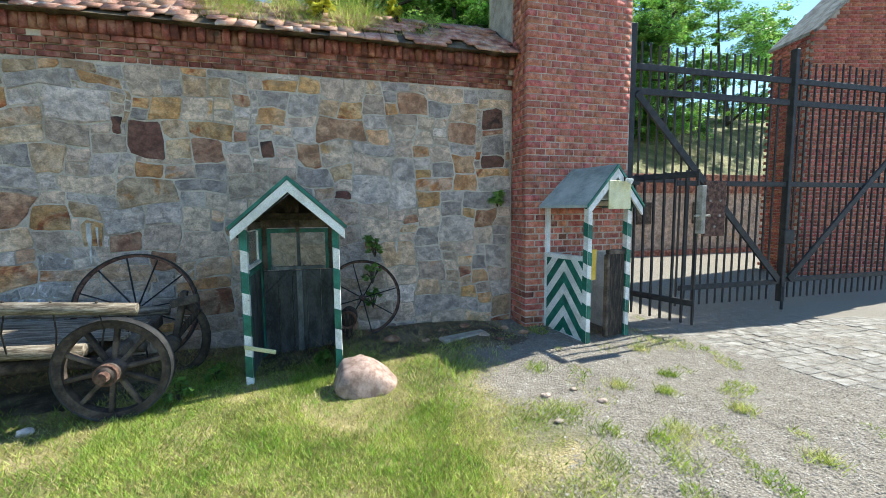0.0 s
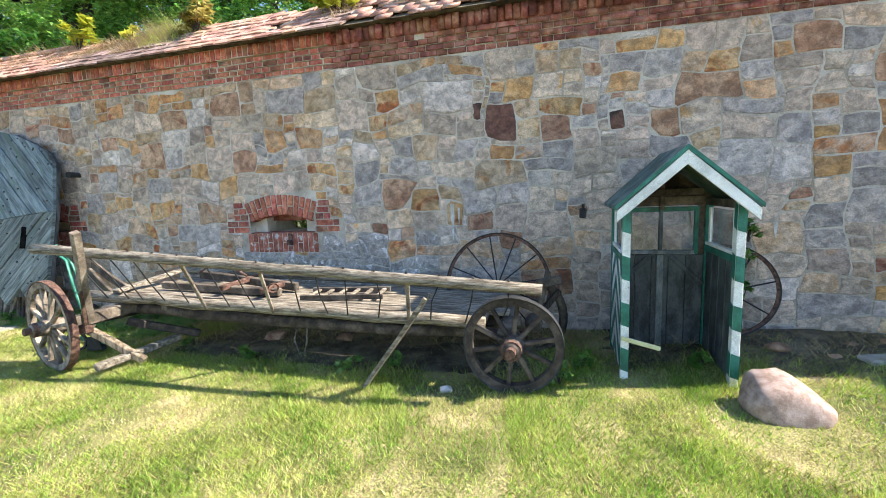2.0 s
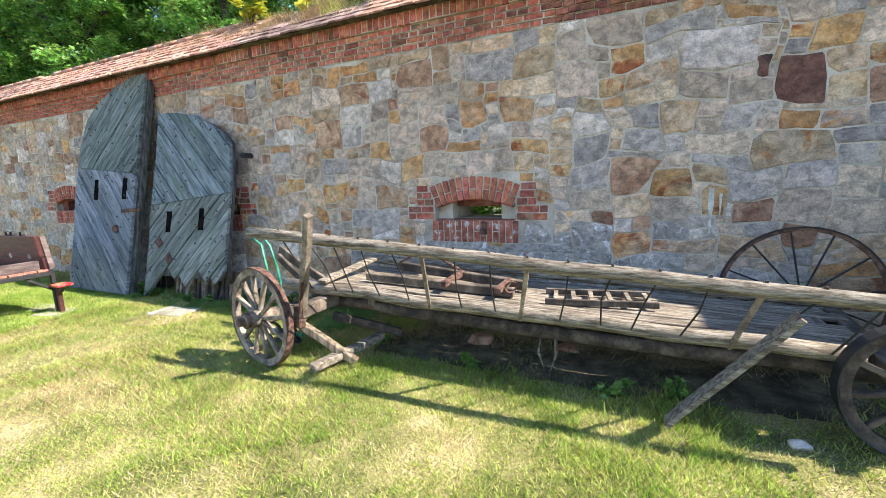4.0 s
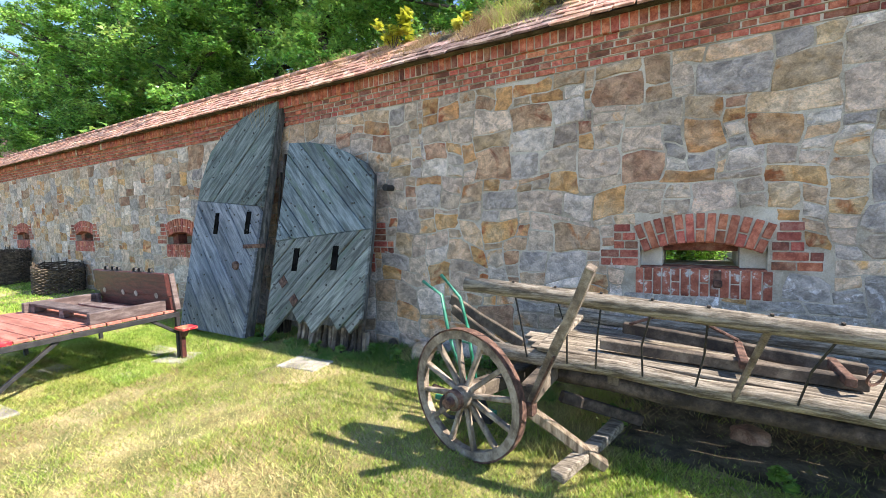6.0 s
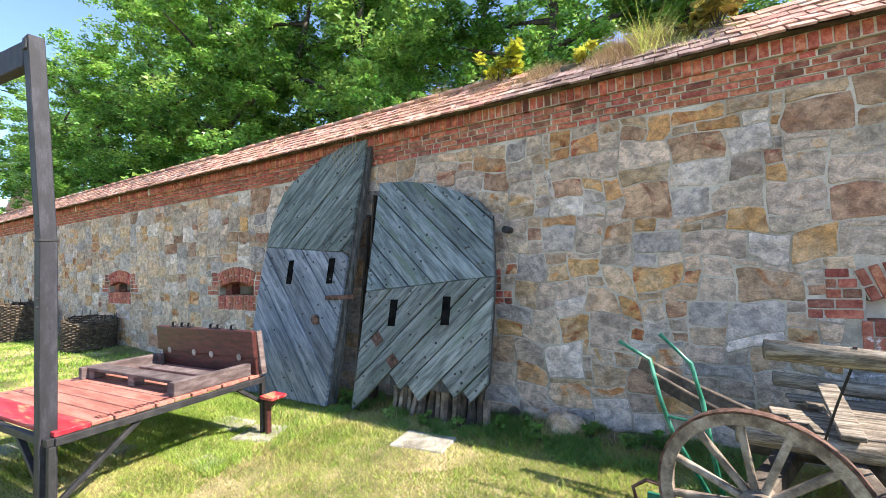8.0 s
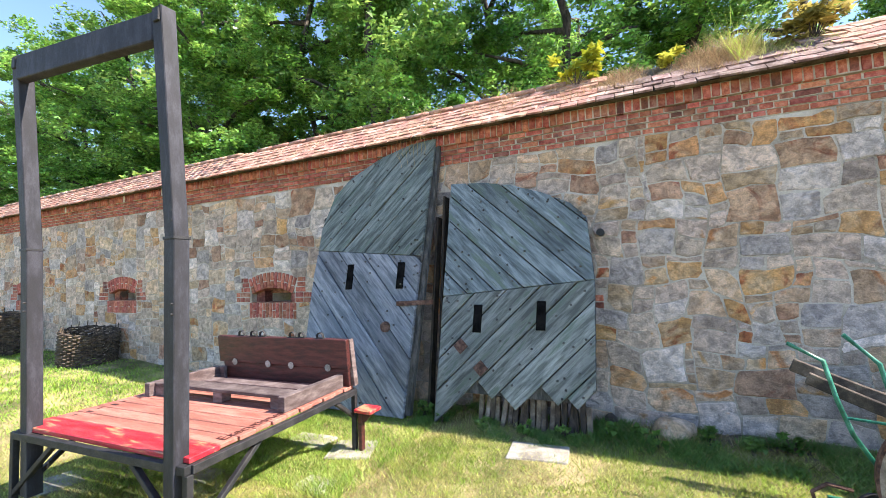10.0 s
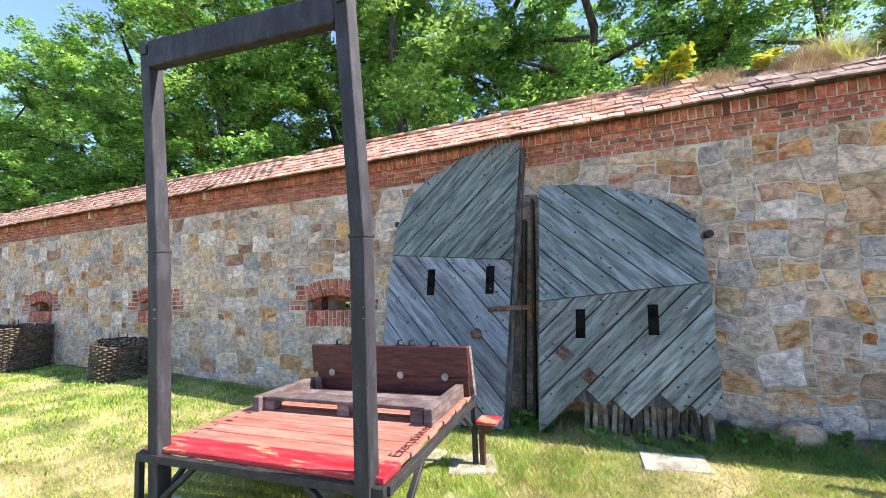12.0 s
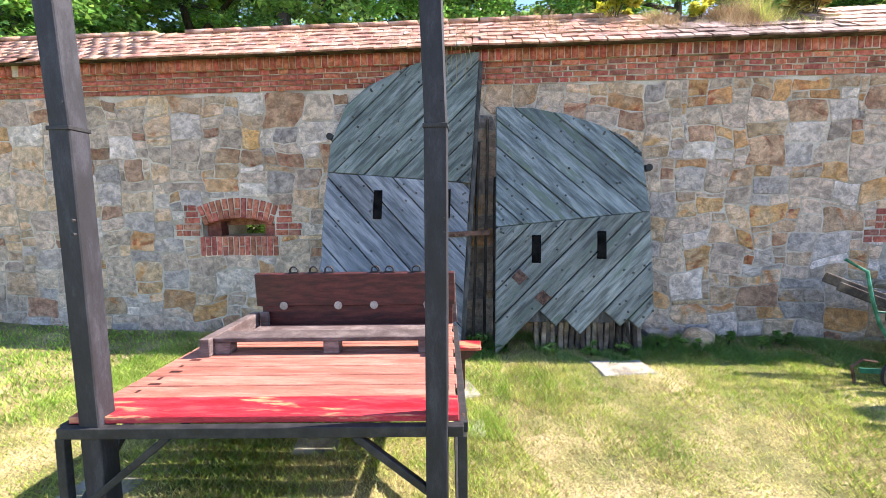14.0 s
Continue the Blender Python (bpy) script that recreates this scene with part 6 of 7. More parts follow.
def bush(name, at, r, n, leaf, material, label, parts_r=(0.4, 0.8), stem=True):
    rnd = random.Random(int(abs(at[0]) * 100))
    t = thing(name, at, label, "plant")
    cs, rs = [], []
    for k in range(n):
        a, q = rnd.random() * 6.28, r * math.sqrt(rnd.random())
        c = Vector(at) + Vector((q * math.cos(a), q * 0.6 * math.sin(a), r * rnd.uniform(0.4, 1.9)))
        cs.append(c[:])
        rs.append(r * rnd.uniform(*parts_r) * 0.5)
        part("stem", tube([Vector(at) + Vector((0, 0, -0.02)), Vector(at).lerp(c, 0.6) + Vector((0, 0, 0.05)), c], [0.006, 0.005, 0.002], 4), BARK, t)
    v, f = leaf_cloud(cs, rs, 24, leaf, np.random.default_rng(int(abs(at[0]) * 10)), 0.9)
    tagged(soup("foliage", v, f, material, t), kind="stuff")


def roof_at(x, y):
    return (x, y, 3.335 + (y - 4.72) * 0.765 + 0.01)


bush("yellow_shrub", roof_at(-7.95, 5.3), 0.28, 12, 0.06, LEAVES_YELLOW, "yellow-green seedling tree growing on the roof")
bush("yellow_shrub", roof_at(-6.95, 5.3), 0.14, 6, 0.05, LEAVES_YELLOW, "small yellow-green shoot on the roof")
bush("brown_shrub", roof_at(-5.75, 5.2), 0.26, 16, 0.055, surface("wilted_leaves", (0.22, 0.19, 0.035), (0.38, 0.31, 0.07), (0.46, 0.38, 0.14), 3, bump=0, island=0.4, leafy=0.4), "wilting olive-brown shrub on the roof")
bush("yellow_shrub", roof_at(-0.05, 5.1), 0.2, 12, 0.05, LEAVES_YELLOW, "bright yellow-green shrub on the roof")
bush("yellow_shrub", roof_at(-3.65, 5.1), 0.24, 22, 0.06, LEAVES_YELLOW, "yellow-green leafy shrub rooted in the roof tiles")
bush("yellow_shrub", roof_at(-2.7, 5.05), 0.15, 12, 0.05, LEAVES_YELLOW, "yellow-green sprout rooted in the roof tiles")
bush("yellow_shrub", roof_at(0.85, 5.2), 0.13, 8, 0.04, LEAVES_YELLOW, "small yellow-green sprout on the roof")
bush("climbing_weed", (0.44, 4.74, 0.42), 0.09, 9, 0.03, WEED, "green weed climbing beside the sentry box")
bush("climbing_weed", (0.47, 4.74, 1.0), 0.11, 11, 0.03, WEED, "green weed climbing beside the sentry box")
bush("climbing_weed", (0.44, 4.74, 0.7), 0.1, 11, 0.03, WEED, "green weed climbing beside the sentry box")
bush("wall_plant", (2.0, 4.85, 1.56), 0.09, 8, 0.05, WEED, "small green plant rooted in the wall")
for x, y, r in ((-3.0, 3.6, 0.1), (-2.6, 3.7, 0.08), (-4.1, 3.65, 0.07), (-5.0, 3.9, 0.1), (-9.62, 4.35, 0.1), (-9.4, 4.3, 0.08), (-1.2, 3.6, 0.09), (-0.1, 4.0, 0.08), (-1.0, 3.9, 0.08), (-8.9, 4.22, 0.07), (-8.45, 4.25, 0.08), (-8.1, 4.3, 0.07), (-7.75, 4.4, 0.1), (-7.5, 4.5, 0.09), (-7.3, 4.35, 0.07), (-6.9, 4.55, 0.09), (-6.6, 4.5, 0.08), (-6.3, 4.6, 0.08)):
    bush("weed", (x, y, gz(x, y)), r, 6, 0.035, WEED, "low broad-leaved green weed in the grass")


vine = thing("dry_vine", roof_at(-9.95, 4.78), "dry straw-coloured vine hanging from the roof edge", "plant")
for k in range(9):
    x = -10.1 + 0.045 * k
    z = 3.36
    part("strand", tube([(x, 4.85, z + 0.12), (x + 0.02, 4.70, z), (x - 0.03 + 0.012 * k, 4.66, z - 0.16 - 0.03 * (k % 3)), (x + 0.03, 4.67, z - 0.28 - 0.06 * ((k * 2) % 4))], [0.004, 0.004, 0.003, 0.002], 4), STRAW, vine)


# ---- gravel and setts ----
def gravel(n):
    rng_ = np.random.default_rng(8)
    x, y = rng_.uniform(0.7, 6.5, n), rng_.uniform(0.6, 4.85, n)
    keep = rng_.random(n) < np.clip((x - 1.0 - 0.35 * np.sin(y * 3.1)) / 0.7, 0.04, 1) * np.clip((7 - x) / 3, 0, 1)
    x, y = x[keep], y[keep]
    k = len(x)
    o = np.array([(1, 0, 0), (-1, 0, 0), (0, 1, 0), (0, -1, 0), (0, 0, 0.7), (0, 0, -0.7)], float)
    s = (0.004 + 0.009 * rng_.random((k, 1, 1)) ** 3)
    v = o[None] * s * rng_.uniform(0.6, 1.3, (k, 6, 3))
    a = rng_.random(k) * 6.28
    c, sn = np.cos(a)[:, None], np.sin(a)[:, None]
    v = np.stack([v[:, :, 0] * c - v[:, :, 1] * sn, v[:, :, 0] * sn + v[:, :, 1] * c, v[:, :, 2]], -1)
    v += np.stack([x, y, ground_z(x, y) + 0.003], -1)[:, None]
    f = np.array([(0, 2, 4), (2, 1, 4), (1, 3, 4), (3, 0, 4)])
    f = (np.arange(k)[:, None, None] * 6 + f[None]).reshape(-1, 3)
    tagged(soup("gravel", v.reshape(-1, 3), f, PEBBLE), "loose grey gravel by the gate", "gravel", kind="stuff")


gravel(80000)

paving = thing("pavement", (6, 3, 0), "worn pale stone setts leading to the gate", "paving", kind="structure")
sett = unit_mesh("sett", COBBLE, 0.08)
rs = random.Random(3)
count = 0
for j in range(22):
    y = 1.1 + j * 0.135
    for i in range(40):
        x = 3.75 + 0.12 * math.sin(j * 1.3) + i * 0.215 + (0.1 if j % 2 else 0)
        if x > 4.0 + (3.4 - y) * 0.12 and count < 300 and x < 7.6 and y < 3.95 and rs.random() > 0.16:
            count += 1
            piece("sett", sett, paving, pose(x, y, gz(x, y) - 0.023 + rs.uniform(-0.004, 0.002), rs.uniform(-1.5, 1.5), rs.uniform(-1.5, 1.5), rs.uniform(-4, 4)) @ size(0.2 * rs.uniform(0.85, 1), 0.122, 0.06))

# ---- stones of the wall ----
CELL_X, CELL_Z = 0.0605, 0.0592
cols, rows_n = int((2.21 + 25.5) / CELL_X), 50
taken = np.zeros((cols, rows_n), bool)


def column(x):
    return int(round((x + 25.5) / CELL_X))


def rowz(z):
    return int(round(z / CELL_Z))


for cx, dz in LOOPS[:5]:
    taken[column(cx - 0.53):column(cx + 0.53), rowz(0.87 + dz):rowz(1.12 + dz)] = True
    taken[column(cx - 0.82):column(cx + 0.82), rowz(1.12 + dz):rowz(1.30 + dz)] = True
    taken[column(cx - 0.68):column(cx + 0.68), rowz(1.30 + dz):rowz(1.48 + dz)] = True
    taken[column(cx - 0.45):column(cx + 0.45), rowz(1.45 + dz):rowz(1.60 + dz)] = True
laid = []
DARKS = [(-1.75, 2.25, 0.3, 0.3), (1.93, 2.63, 0.26, 0.24), (1.93, 2.12, 0.27, 0.18), (0.16, 1.67, 0.27, 0.15), (-2.02, 2.36, 0.12, 0.18), (-0.58, 2.14, 0.16, 0.18)]
BROWNS = [(-7.12, 2.33, 0.25, 0.18), (-12.34, 2.19, 0.3, 0.24), (-11.85, 2.15, 0.26, 0.2), (-5.17, 2.71, 0.33, 0.29), (-4.95, 1.98, 0.28, 0.3), (-2.02, 1.2, 0.3, 0.15), (-4.38, 2.7, 0.2, 0.24), (-14.33, 2.26, 0.3, 0.18), (-13.9, 2.08, 0.24, 0.2)]
OCHRES = [(-2.6, 1.42, 0.32, 0.19), (-2.28, 1.3, 0.2, 0.26), (-0.48, 2.84, 0.26, 0.14), (-0.55, 2.52, 0.27, 0.15), (0.53, 2.35, 0.27, 0.2), (1.58, 1.82, 0.28, 0.25), (-1.14, 2.34, 0.42, 0.16), (-5.2, 1.72, 0.32, 0.2),
          (-6.33, 1.45, 0.4, 0.16), (-6.6, 1.19, 0.16, 0.26), (-6.73, 2.3, 0.16, 0.22), (-4.04, 2.24, 0.34, 0.28), (-7.99, 2.75, 0.46, 0.2), (-12.72, 1.88, 0.42, 0.2), (-2.13, 2.79, 0.36, 0.15), (-3.0, 2.6, 0.26, 0.2)]
PALES = [(-5.52, 1.72, 0.32, 0.2), (-4.2, 2.0, 0.2, 0.2), (-7.2, 0.64, 0.42, 0.32), (-12.65, 0.66, 0.5, 0.3), (0.84, 1.69, 0.36, 0.26), (-5.6, 2.6, 0.4, 0.3), (-11.3, 1.16, 0.3, 0.2), (-6.4, 1.0, 0.24, 0.2)]
for tone, lot in (("dark", DARKS), ("blue", [(-6.05, 2.14, 0.36, 0.2), (-4.3, 2.72, 0.4, 0.3), (-7.2, 1.85, 0.26, 0.24), (-2.9, 1.85, 0.34, 0.24)]), ("brown", BROWNS), ("orange", OCHRES), ("pale", PALES)):
    for x, z, w, h in lot:
        c0, c1, r0, r1 = column(x - w / 2), column(x + w / 2), rowz(z - h / 2), rowz(z + h / 2)
        c1, r1 = min(cols, max(c1, c0 + 2)), min(rows_n, max(r1, r0 + 2))
        if not taken[c0:c1, r0:r1].any():
            taken[c0:c1, r0:r1] = True
            laid.append((c0, c1, r0, r1, tone))
rs = random.Random(11)
for r in range(rows_n):
    for c in range(cols):
        if taken[c, r]:
            continue
        big = 1 if r > 26 else 0
        if c > column(-8.0):
            w, h = rs.choice((3, 4, 4, 5, 5, 6, 7, 8)), rs.choice((2, 3, 3, 4, 4, 5, 5)) + (rs.random() < 0.25 * big)
        else:
            w, h = rs.choice((3, 4, 4, 5, 5, 6, 7)), rs.choice((2, 3, 3, 4, 4, 5)) + (rs.random() < 0.25 * big)
        run = 0
        while c + run < cols and not taken[c + run, r] and run < w + 3:
            run += 1
        w = run if run <= w + 2 else w
        h = min(h, max(2, int(w * 0.85)))
        up = 0
        while r + up < rows_n and up < h + 1 and not taken[c:c + w, r + up].any():
            up += 1
        h = up if up <= h else h
        if rows_n - (r + h) == 1:
            h = min(up, h + 1)
        taken[c:c + w, r:r + h] = True
        t = rs.random()
        tone = "grey" if t < 0.38 else "blue" if t < 0.52 else "tan" if t < 0.76 else "pale" if t < 0.87 else "orange" if t < 0.945 else "brown"
        if column(-8.0) < c < column(-4.6) and tone == "blue" and rs.random() < 0.6:
            tone = rs.choice(("tan", "pale", "orange"))
        if c > column(-2.3) and tone in ("pale", "tan") and rs.random() < 0.6:
            tone = "blue"
        xm, zm = -25.5 + (c + w / 2) * CELL_X, (r + h / 2) * CELL_Z
        if -5.1 < xm < -2.6 and 0.35 < zm < 1.05 and tone != "orange":
            tone = "lime"
        laid.append((c, c + w, r, r + h, tone))


def drift(x, z):
    """A shared warp that bends the joints without opening them."""
    p, q = Vector((x * 2.3, z * 2.3, 1.3)), Vector((x * 2.1 + 7, z * 2.3, 8.1))
    return x + 0.1 * noise.noise(p) + 0.022 * noise.noise(p * 4.3), z + 0.1 * noise.noise(q) + 0.022 * noise.noise(q * 4.3)


def stone_shape(c0, c1, r0, r1, rnd):
    """The worn outline and slightly domed face of one stone, in wall coordinates about its middle."""
    x0, x1, z0, z1 = -25.5 + c0 * CELL_X, -25.5 + c1 * CELL_X, r0 * CELL_Z, r1 * CELL_Z
    gap = rnd.uniform(0.004, 0.010)
    cr = min(x1 - x0, z1 - z0)
    pts = []
    k = [rnd.choice((0.04, 0.06, 0.09, 0.12, 0.34)) * cr for _ in range(4)]
    j = [rnd.choice((0.04, 0.06, 0.09, 0.12, 0.3)) * cr for _ in range(4)]
    ring_ = [(x0 + k[0], z0), ((x0 + x1) / 2, z0), (x1 - k[1], z0), (x1, z0 + j[1]), (x1, (z0 + z1) / 2), (x1, z1 - j[2]), (x1 - k[2], z1), ((x0 + x1) / 2, z1), (x0 + k[3], z1), (x0, z1 - j[3]), (x0, (z0 + z1) / 2), (x0, z0 + j[0])]
    for x, z in ring_:
        pts.append(drift(x, min(max(z, 0), WALL_TOP)))
    cx, cz = sum(p for p, q in pts) / 12, sum(q for p, q in pts) / 12
    out = []
    for x, z in pts:
        d = math.hypot(x - cx, z - cz)
        f = max(0.3, 1 - gap / d)
        out.append((min((x - cx) * f, 2.195 - cx), min(max((z - cz) * f, -cz + 0.002), WALL_TOP - 0.004 - cz)))
    return cx, cz, out


def stone_geometry(out, rnd, proud):
    n = len(out)
    v = [(x, 0.01, z) for x, z in out]
    for depth, edge in ((0.55, 0.0025), (1.0, 0.012)):
        for x, z in out:
            k = max(0.5, 1 - edge * rnd.uniform(0.6, 1.5) / math.hypot(x, z))
            v.append((x * k, -proud * depth, z * k))
    v.append((0, -proud * rnd.uniform(0.8, 1.3), 0))
    v = [(x, y + 0.0025 * rnd.uniform(-1, 1) * (y < 0), z) for x, y, z in v]
    f = []
    for s in (0, n):
        for i in range(n):
            q = (i + 1) % n
            f.append((s + i, s + q, s + n + q, s + n + i))
    tri = [(2 * n + i, 2 * n + (i + 1) % n, 3 * n) for i in range(n)]
    return v, f, tri


rest = {}
singles = 0
laid.sort(key=lambda s: s[0])
for c0, c1, r0, r1, tone in laid:
    cx, cz, out = stone_shape(c0, c1, r0, r1, rs)
    v, f, tri = stone_geometry(out, rs, rs.uniform(0.004, 0.013))
    near = -8.0 < cx < -2.2 and cz > 0.5 and singles < 300
    if near:
        me = bpy.data.meshes.new("stone")
        me.from_pydata(v, [], f + tri)
        me.materials.append(STONE[tone])
        piece("stone", me, wall_north, Matrix.Translation((cx, WALL_Y, cz)))
        singles += 1
    else:
        rest.setdefault(tone, []).append((cx, cz, v, f, tri))


def island_copy(m, amount):
    """The same stone surface, varied island by island for joined stones."""
    k = m.copy()
    n, l = k.node_tree.nodes, k.node_tree.links
    info = [q for q in n if q.bl_idname == "ShaderNodeObjectInfo"][0]
    geo = [q for q in n if q.bl_idname == "ShaderNodeNewGeometry"][0]
    for link in list(info.outputs["Random"].links):
        l.new(geo.outputs["Random Per Island"], link.to_socket)
    n.remove(info)
    return k


for tone, lot in rest.items():
    v, f = [], []
    for cx, cz, vv, ff, tt in lot:
        o = len(v)
        v += [(x + cx, y + WALL_Y, z + cz) for x, y, z in vv]
        f += [tuple(o + i for i in q) for q in ff + tt]
    me = bpy.data.meshes.new("stones")
    me.from_pydata(v, [], f)
    tagged(part_mesh("stones", me, island_copy(STONE[tone], 0.2), wall_north), kind="stuff")

# ---- bricks round the loopholes ----
rs = random.Random(21)
UNIT = {m: unit_mesh("brick", m, 0.06) for m in (BRICK, BRICK_OLD, BRICK_LIME, BRICK_PINK)}


def lay(parent, m, sx, sy, sz, material=BRICK):
    piece("brick", UNIT[material], parent, m @ size(sx, sy, sz))


for n_loop, (cx, dz) in enumerate(LOOPS[:5]):
    lime = BRICK_LIME if n_loop == 0 else BRICK
    loop_ = thing("loophole", (cx, WALL_Y, 1.2 + dz), "arched brick loophole in the stone wall", "loophole", "loopholes along the wall", "structure")
    for k in range(14):
        x = cx - 0.5 + 0.0715 * (k + 0.5)
        if k % 3 == 1:
            lay(loop_, pose(x, WALL_Y + 0.047, 0.93 + dz), 0.061, 0.12, 0.115, lime)
            lay(loop_, pose(x, WALL_Y + 0.047, 1.052 + dz), 0.061, 0.12, 0.11, lime)
        else:
            lay(loop_, pose(x, WALL_Y + 0.047, 0.99 + dz), 0.061, 0.12, 0.235, lime)
    for k in range(13):
        a = radians(23.0 - 46 * (k + 0.5) / 13)
        rad = 1.225
        zc = 1.335 + dz - 1.1
        if k % 2:
            lay(loop_, pose(cx - rad * math.sin(a), WALL_Y + 0.115, zc + rad * math.cos(a), 0, math.degrees(-a), 0), 0.061, 0.26, 0.25)
        else:
            for q, h in ((1.155, 0.11), (1.285, 0.13)):
                lay(loop_, pose(cx - q * math.sin(a), WALL_Y + 0.115, zc + q * math.cos(a), 0, math.degrees(-a), 0), 0.062, 0.26, h)
    for s in (-1, 1):
        for row, (x0, x1) in enumerate(((0.47, 0.80), (0.47, 0.80), (0.465, 0.685), (0.495, 0.685), (0.52, 0.685))):
            z = 1.155 + 0.078 * row + dz
            x = x0 + rs.uniform(0, 0.02)
            while x < x1 - 0.03:
                w = rs.choice((0.115, 0.16, 0.23))
                w = min(w, x1 - x)
                lay(loop_, pose(cx + s * (x + w / 2), WALL_Y + 0.047, z), w - 0.009, 0.12, 0.066, BRICK_OLD if rs.random() < 0.3 else BRICK)
                x += w
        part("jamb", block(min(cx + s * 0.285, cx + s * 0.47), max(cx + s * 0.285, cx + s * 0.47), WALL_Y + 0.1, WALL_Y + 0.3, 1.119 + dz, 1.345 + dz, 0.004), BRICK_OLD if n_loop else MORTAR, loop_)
    part("mortar_bed", block(cx - 0.51, cx + 0.51, WALL_Y - 0.006, WALL_Y + 0.09, 0.865 + dz, 1.104 + dz, 0), MORTAR, loop_)
    for s in (-1, 1):
        a_, b_ = sorted((cx + s * 0.475, cx + s * 0.81))
        part("mortar_bed", block(a_, b_, WALL_Y - 0.006, WALL_Y + 0.09, 1.112 + dz, 1.272 + dz, 0), MORTAR, loop_)
        a_, b_ = sorted((cx + s * 0.46, cx + s * 0.69))
        part("mortar_bed", block(a_, b_, WALL_Y - 0.006, WALL_Y + 0.09, 1.274 + dz, 1.51 + dz, 0), MORTAR, loop_)
    arc_o = [(cx + 1.33 * math.sin(radians(t)), 0.235 + dz + 1.345 * math.cos(radians(t))) for t in range(-23, 24, 2)]
    arc_i = [(cx + 1.13 * math.sin(radians(t)), 0.235 + dz + 1.115 * math.cos(radians(t))) for t in range(23, -24, -2)]
    part("arch_mortar", prism(arc_i + arc_o, WALL_Y - 0.002, WALL_Y + 0.2), MORTAR, loop_)
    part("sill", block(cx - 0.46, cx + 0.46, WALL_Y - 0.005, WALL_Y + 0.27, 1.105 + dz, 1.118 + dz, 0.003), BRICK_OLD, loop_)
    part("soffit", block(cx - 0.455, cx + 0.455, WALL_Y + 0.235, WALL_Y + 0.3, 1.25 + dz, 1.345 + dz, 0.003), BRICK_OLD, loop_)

bracket = thing("wall_bracket", (-4.37, 4.86, 0.98), "small rusty iron bracket hanging below the loophole sill", "bracket")
part("plate", block(-4.40, -4.345, 4.868, 4.884, 0.96, 1.1, 0.004), RUST, bracket)
part("cup", block(-4.405, -4.34, 4.825, 4.868, 0.97, 1.03, 0.008), RUST, bracket)
LIME = surface("lime_drip", (0.42, 0.4, 0.36), (0.55, 0.53, 0.5), (0.66, 0.65, 0.62), 9, bump=0.6, bump_scale=60)
for x, top, low, w in ((-2.31, 1.4, 1.0, 0.022), (-2.24, 1.36, 1.16, 0.012), (0.74, 1.14, 1.0, 0.018)):
    edge = [(x + w * (1 - 0.75 * (f ** 2)) * (0.8 + 0.5 * noise.noise(Vector((x * 9, f * 7, 2)))), top + (low - top) * f) for f in (0, 0.15, 0.35, 0.55, 0.75, 1)]
    back = [(2 * x - p + 0.3 * w * noise.noise(Vector((f * 40, x, 5))), f) for p, f in edge][::-1]
    part("lime_drip", prism(edge + back, WALL_Y - 0.0165, WALL_Y - 0.004), LIME, wall_north)

# ---- cornice bricks ----
far = []
far_old = []
for course in range(4):
    z = WALL_TOP + 0.033 + 0.0588 * course
    yf = 4.885 - 0.015 * course
    x = WALL_X1 - 0.06 * (course % 2)
    while x > WALL_X0:
        w = rs.choice((0.112, 0.112, 0.2))
        worn = 0.014 if x > -3.6 else 0.006
        jit = rs.uniform(-worn, worn * 0.3)
        m = pose(x - w / 2, yf + 0.06 - jit, z + rs.uniform(-0.003, 0.003), 0, rs.uniform(-1, 1), rs.uniform(-1.5, 1.5)) @ size(w - 0.009, 0.12, 0.05)
        if -9.0 < x < -1.5:
            if not (x > -3 and rs.random() < 0.05):
                piece("brick", UNIT[BRICK_OLD if x > -3.6 else BRICK if rs.random() < 0.75 else BRICK_OLD], cornice, m)
        elif x >= -1.5:
            far_old.append(m)
        else:
            far.append(m)
        x -= w
x = WALL_X1
k = 0
while x > WALL_X0:
    worn = 0.04 if x > -3.6 else 0.006
    m = pose(x - 0.036, 4.86 + rs.uniform(-0.3, 1) * worn, 3.264 + rs.uniform(-0.004, 0.004), rs.uniform(-2, 2), rs.uniform(-1.5, 1.5), 0) @ size(0.066, 0.13, 0.126)
    if -13.0 < x < -3.6 or rs.random() > 0.06:
        if x > -3.6:
            far_old.append(m)
        elif -8.0 < x < -4.6:
            piece("brick", UNIT[BRICK if rs.random() < 0.7 else BRICK_OLD], cornice, m)
        else:
            far.append(m)
    x -= 0.0765
boxes("bricks", far, BRICK_FAR, cornice)
boxes("worn_bricks", far_old, island_copy(BRICK_OLD, 0.3), cornice)

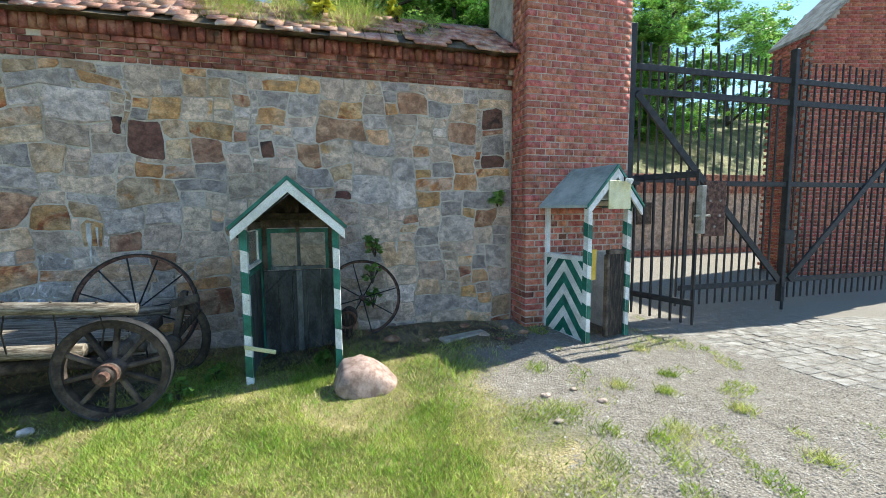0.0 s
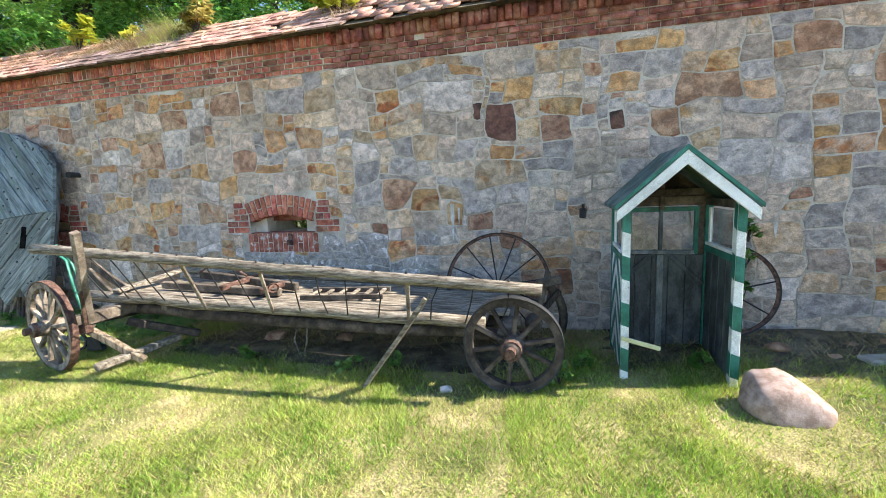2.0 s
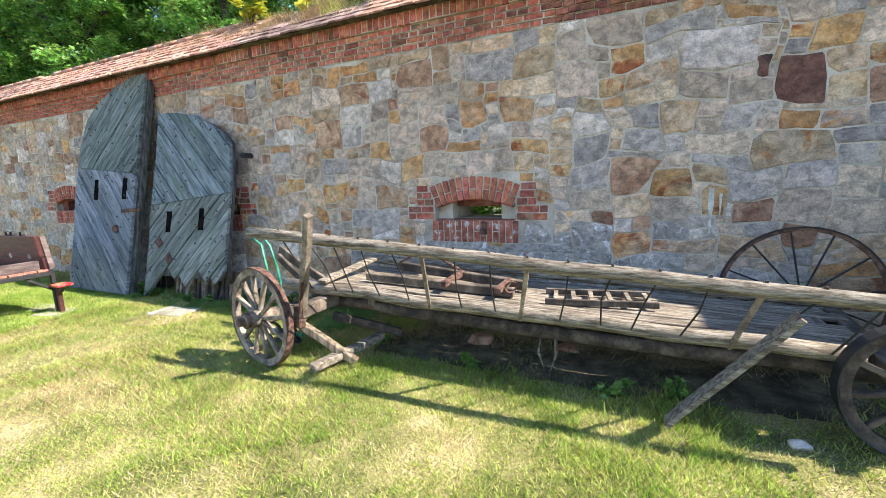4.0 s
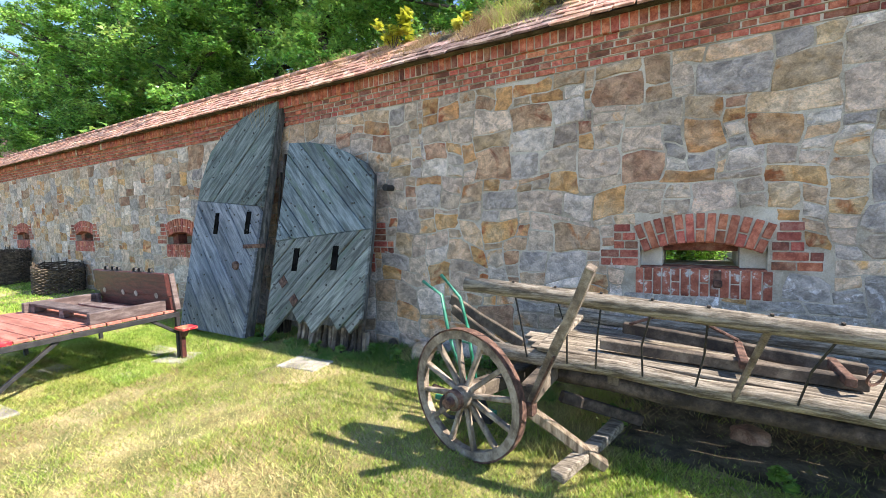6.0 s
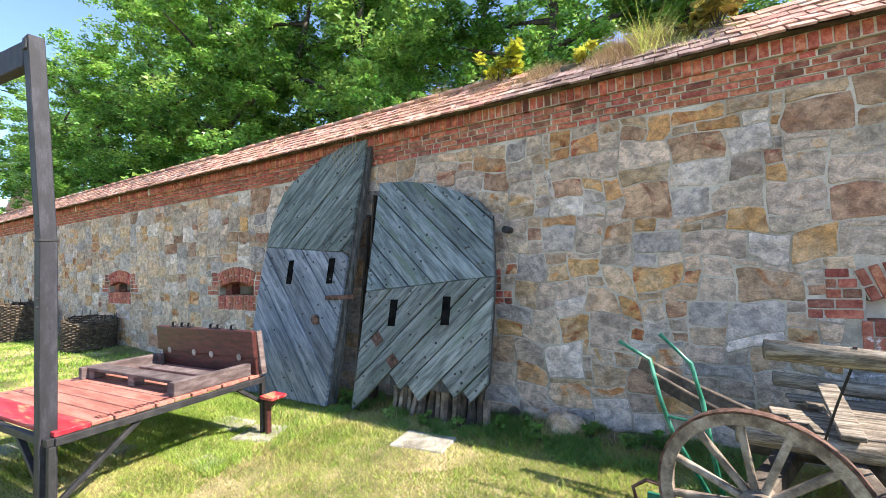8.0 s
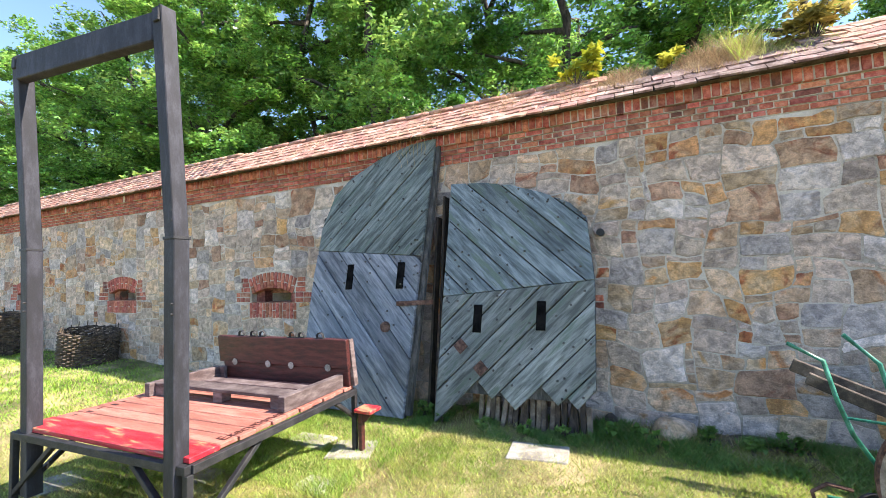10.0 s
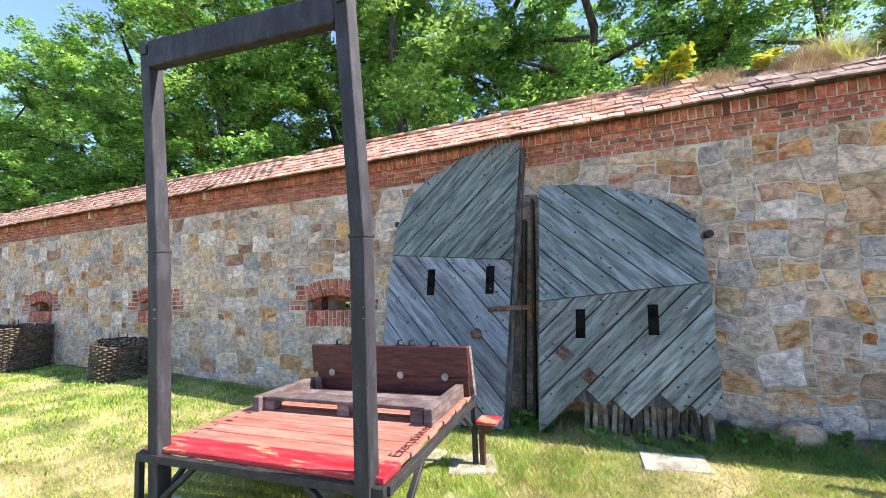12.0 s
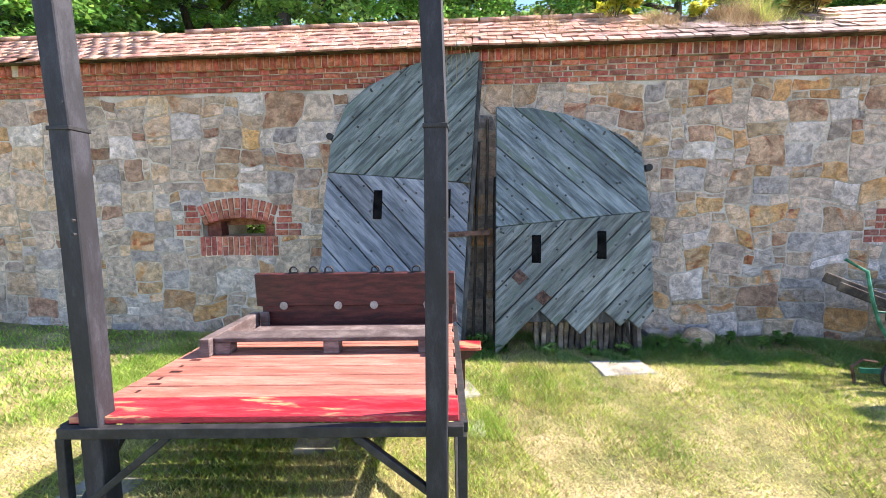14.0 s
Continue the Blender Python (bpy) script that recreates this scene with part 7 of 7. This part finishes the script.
# ---- pillar bricks ----
far = []
for course in range(66):
    z = -0.02 + 0.077 * (course + 0.5)
    off = 0.065 if course % 2 else 0.0
    spots = []
    x = PIL_X0
    first = True
    while x < PIL_X1 - 0.02:
        w = 0.125 + (0.06 if first and course % 2 else 0) + (0.12 if rs.random() < 0.12 else 0)
        w = min(w, PIL_X1 - x)
        spots.append((x + w / 2, PIL_Y + 0.055, w - 0.011, 0.11))
        x += w
        first = False
    y = PIL_Y + 0.115 + off
    if off:
        spots.append((PIL_X0 + 0.055, PIL_Y + 0.14, 0.11, 0.06))
    while y < WALL_Y - 0.01:
        w = min(0.125, WALL_Y - y)
        spots.append((PIL_X0 + 0.055, y + w / 2, 0.11, w - 0.014))
        y += 0.125
    for sx, sy, w, d in spots:
        m = pose(sx + rs.uniform(-0.002, 0.002), sy + rs.uniform(-0.003, 0.002), z) @ size(w, d, 0.065)
        if course < 19:
            piece("brick", UNIT[BRICK_PINK if rs.random() < 0.85 else BRICK_OLD], pillar, m)
        else:
            far.append(m)
boxes("bricks", far, island_copy(BRICK_PINK, 0.22), pillar)

# ---- roof tiles ----
tile_m = unit_mesh("tile", TILE, 0.02)
tile_old = unit_mesh("tile", TILE_OLD, 0.02)
far = []
slope_a = math.degrees(math.atan2(0.535, 0.70))
for row in range(6):
    s = 0.06 + row * 0.145
    for k in range(178):
        x = WALL_X1 - 0.09 - k * 0.18 - (0.09 if row % 2 else 0)
        if -7.6 < x < -5.8 and row > 2 or (x > -3.4 and rs.random() < 0.3) or rs.random() < 0.02:
            continue
        up = s + rs.uniform(-0.012, 0.012)
        j = 0.6 if row == 0 else 1.0
        m = pose(x, 4.70 + up * math.cos(radians(slope_a)), 3.352 + up * math.sin(radians(slope_a)), 0, 0, 0) @ pose(0, 0, 0, slope_a - 4 + j * rs.uniform(-3, 3), j * rs.uniform(-3.5, 3.5), j * rs.uniform(-4, 4)) @ size(0.176 * rs.uniform(0.94, 1.0), 0.25, 0.02)
        if -13.6 < x < -3.4:
            piece("tile", tile_m if x < -7.6 or -5.7 < x < -3.9 else tile_old, roof, m)
        else:
            far.append(m)
for k in range(75):
    x = WALL_X1 - 0.2 - k * 0.38
    if x < -8.0 and rs.random() > 0.06:
        far.append(pose(x, 5.42, 3.875, 0, rs.uniform(-1, 1), 0) @ size(0.36, 0.2, 0.05))
boxes("tiles", far, TILE_FAR, roof)
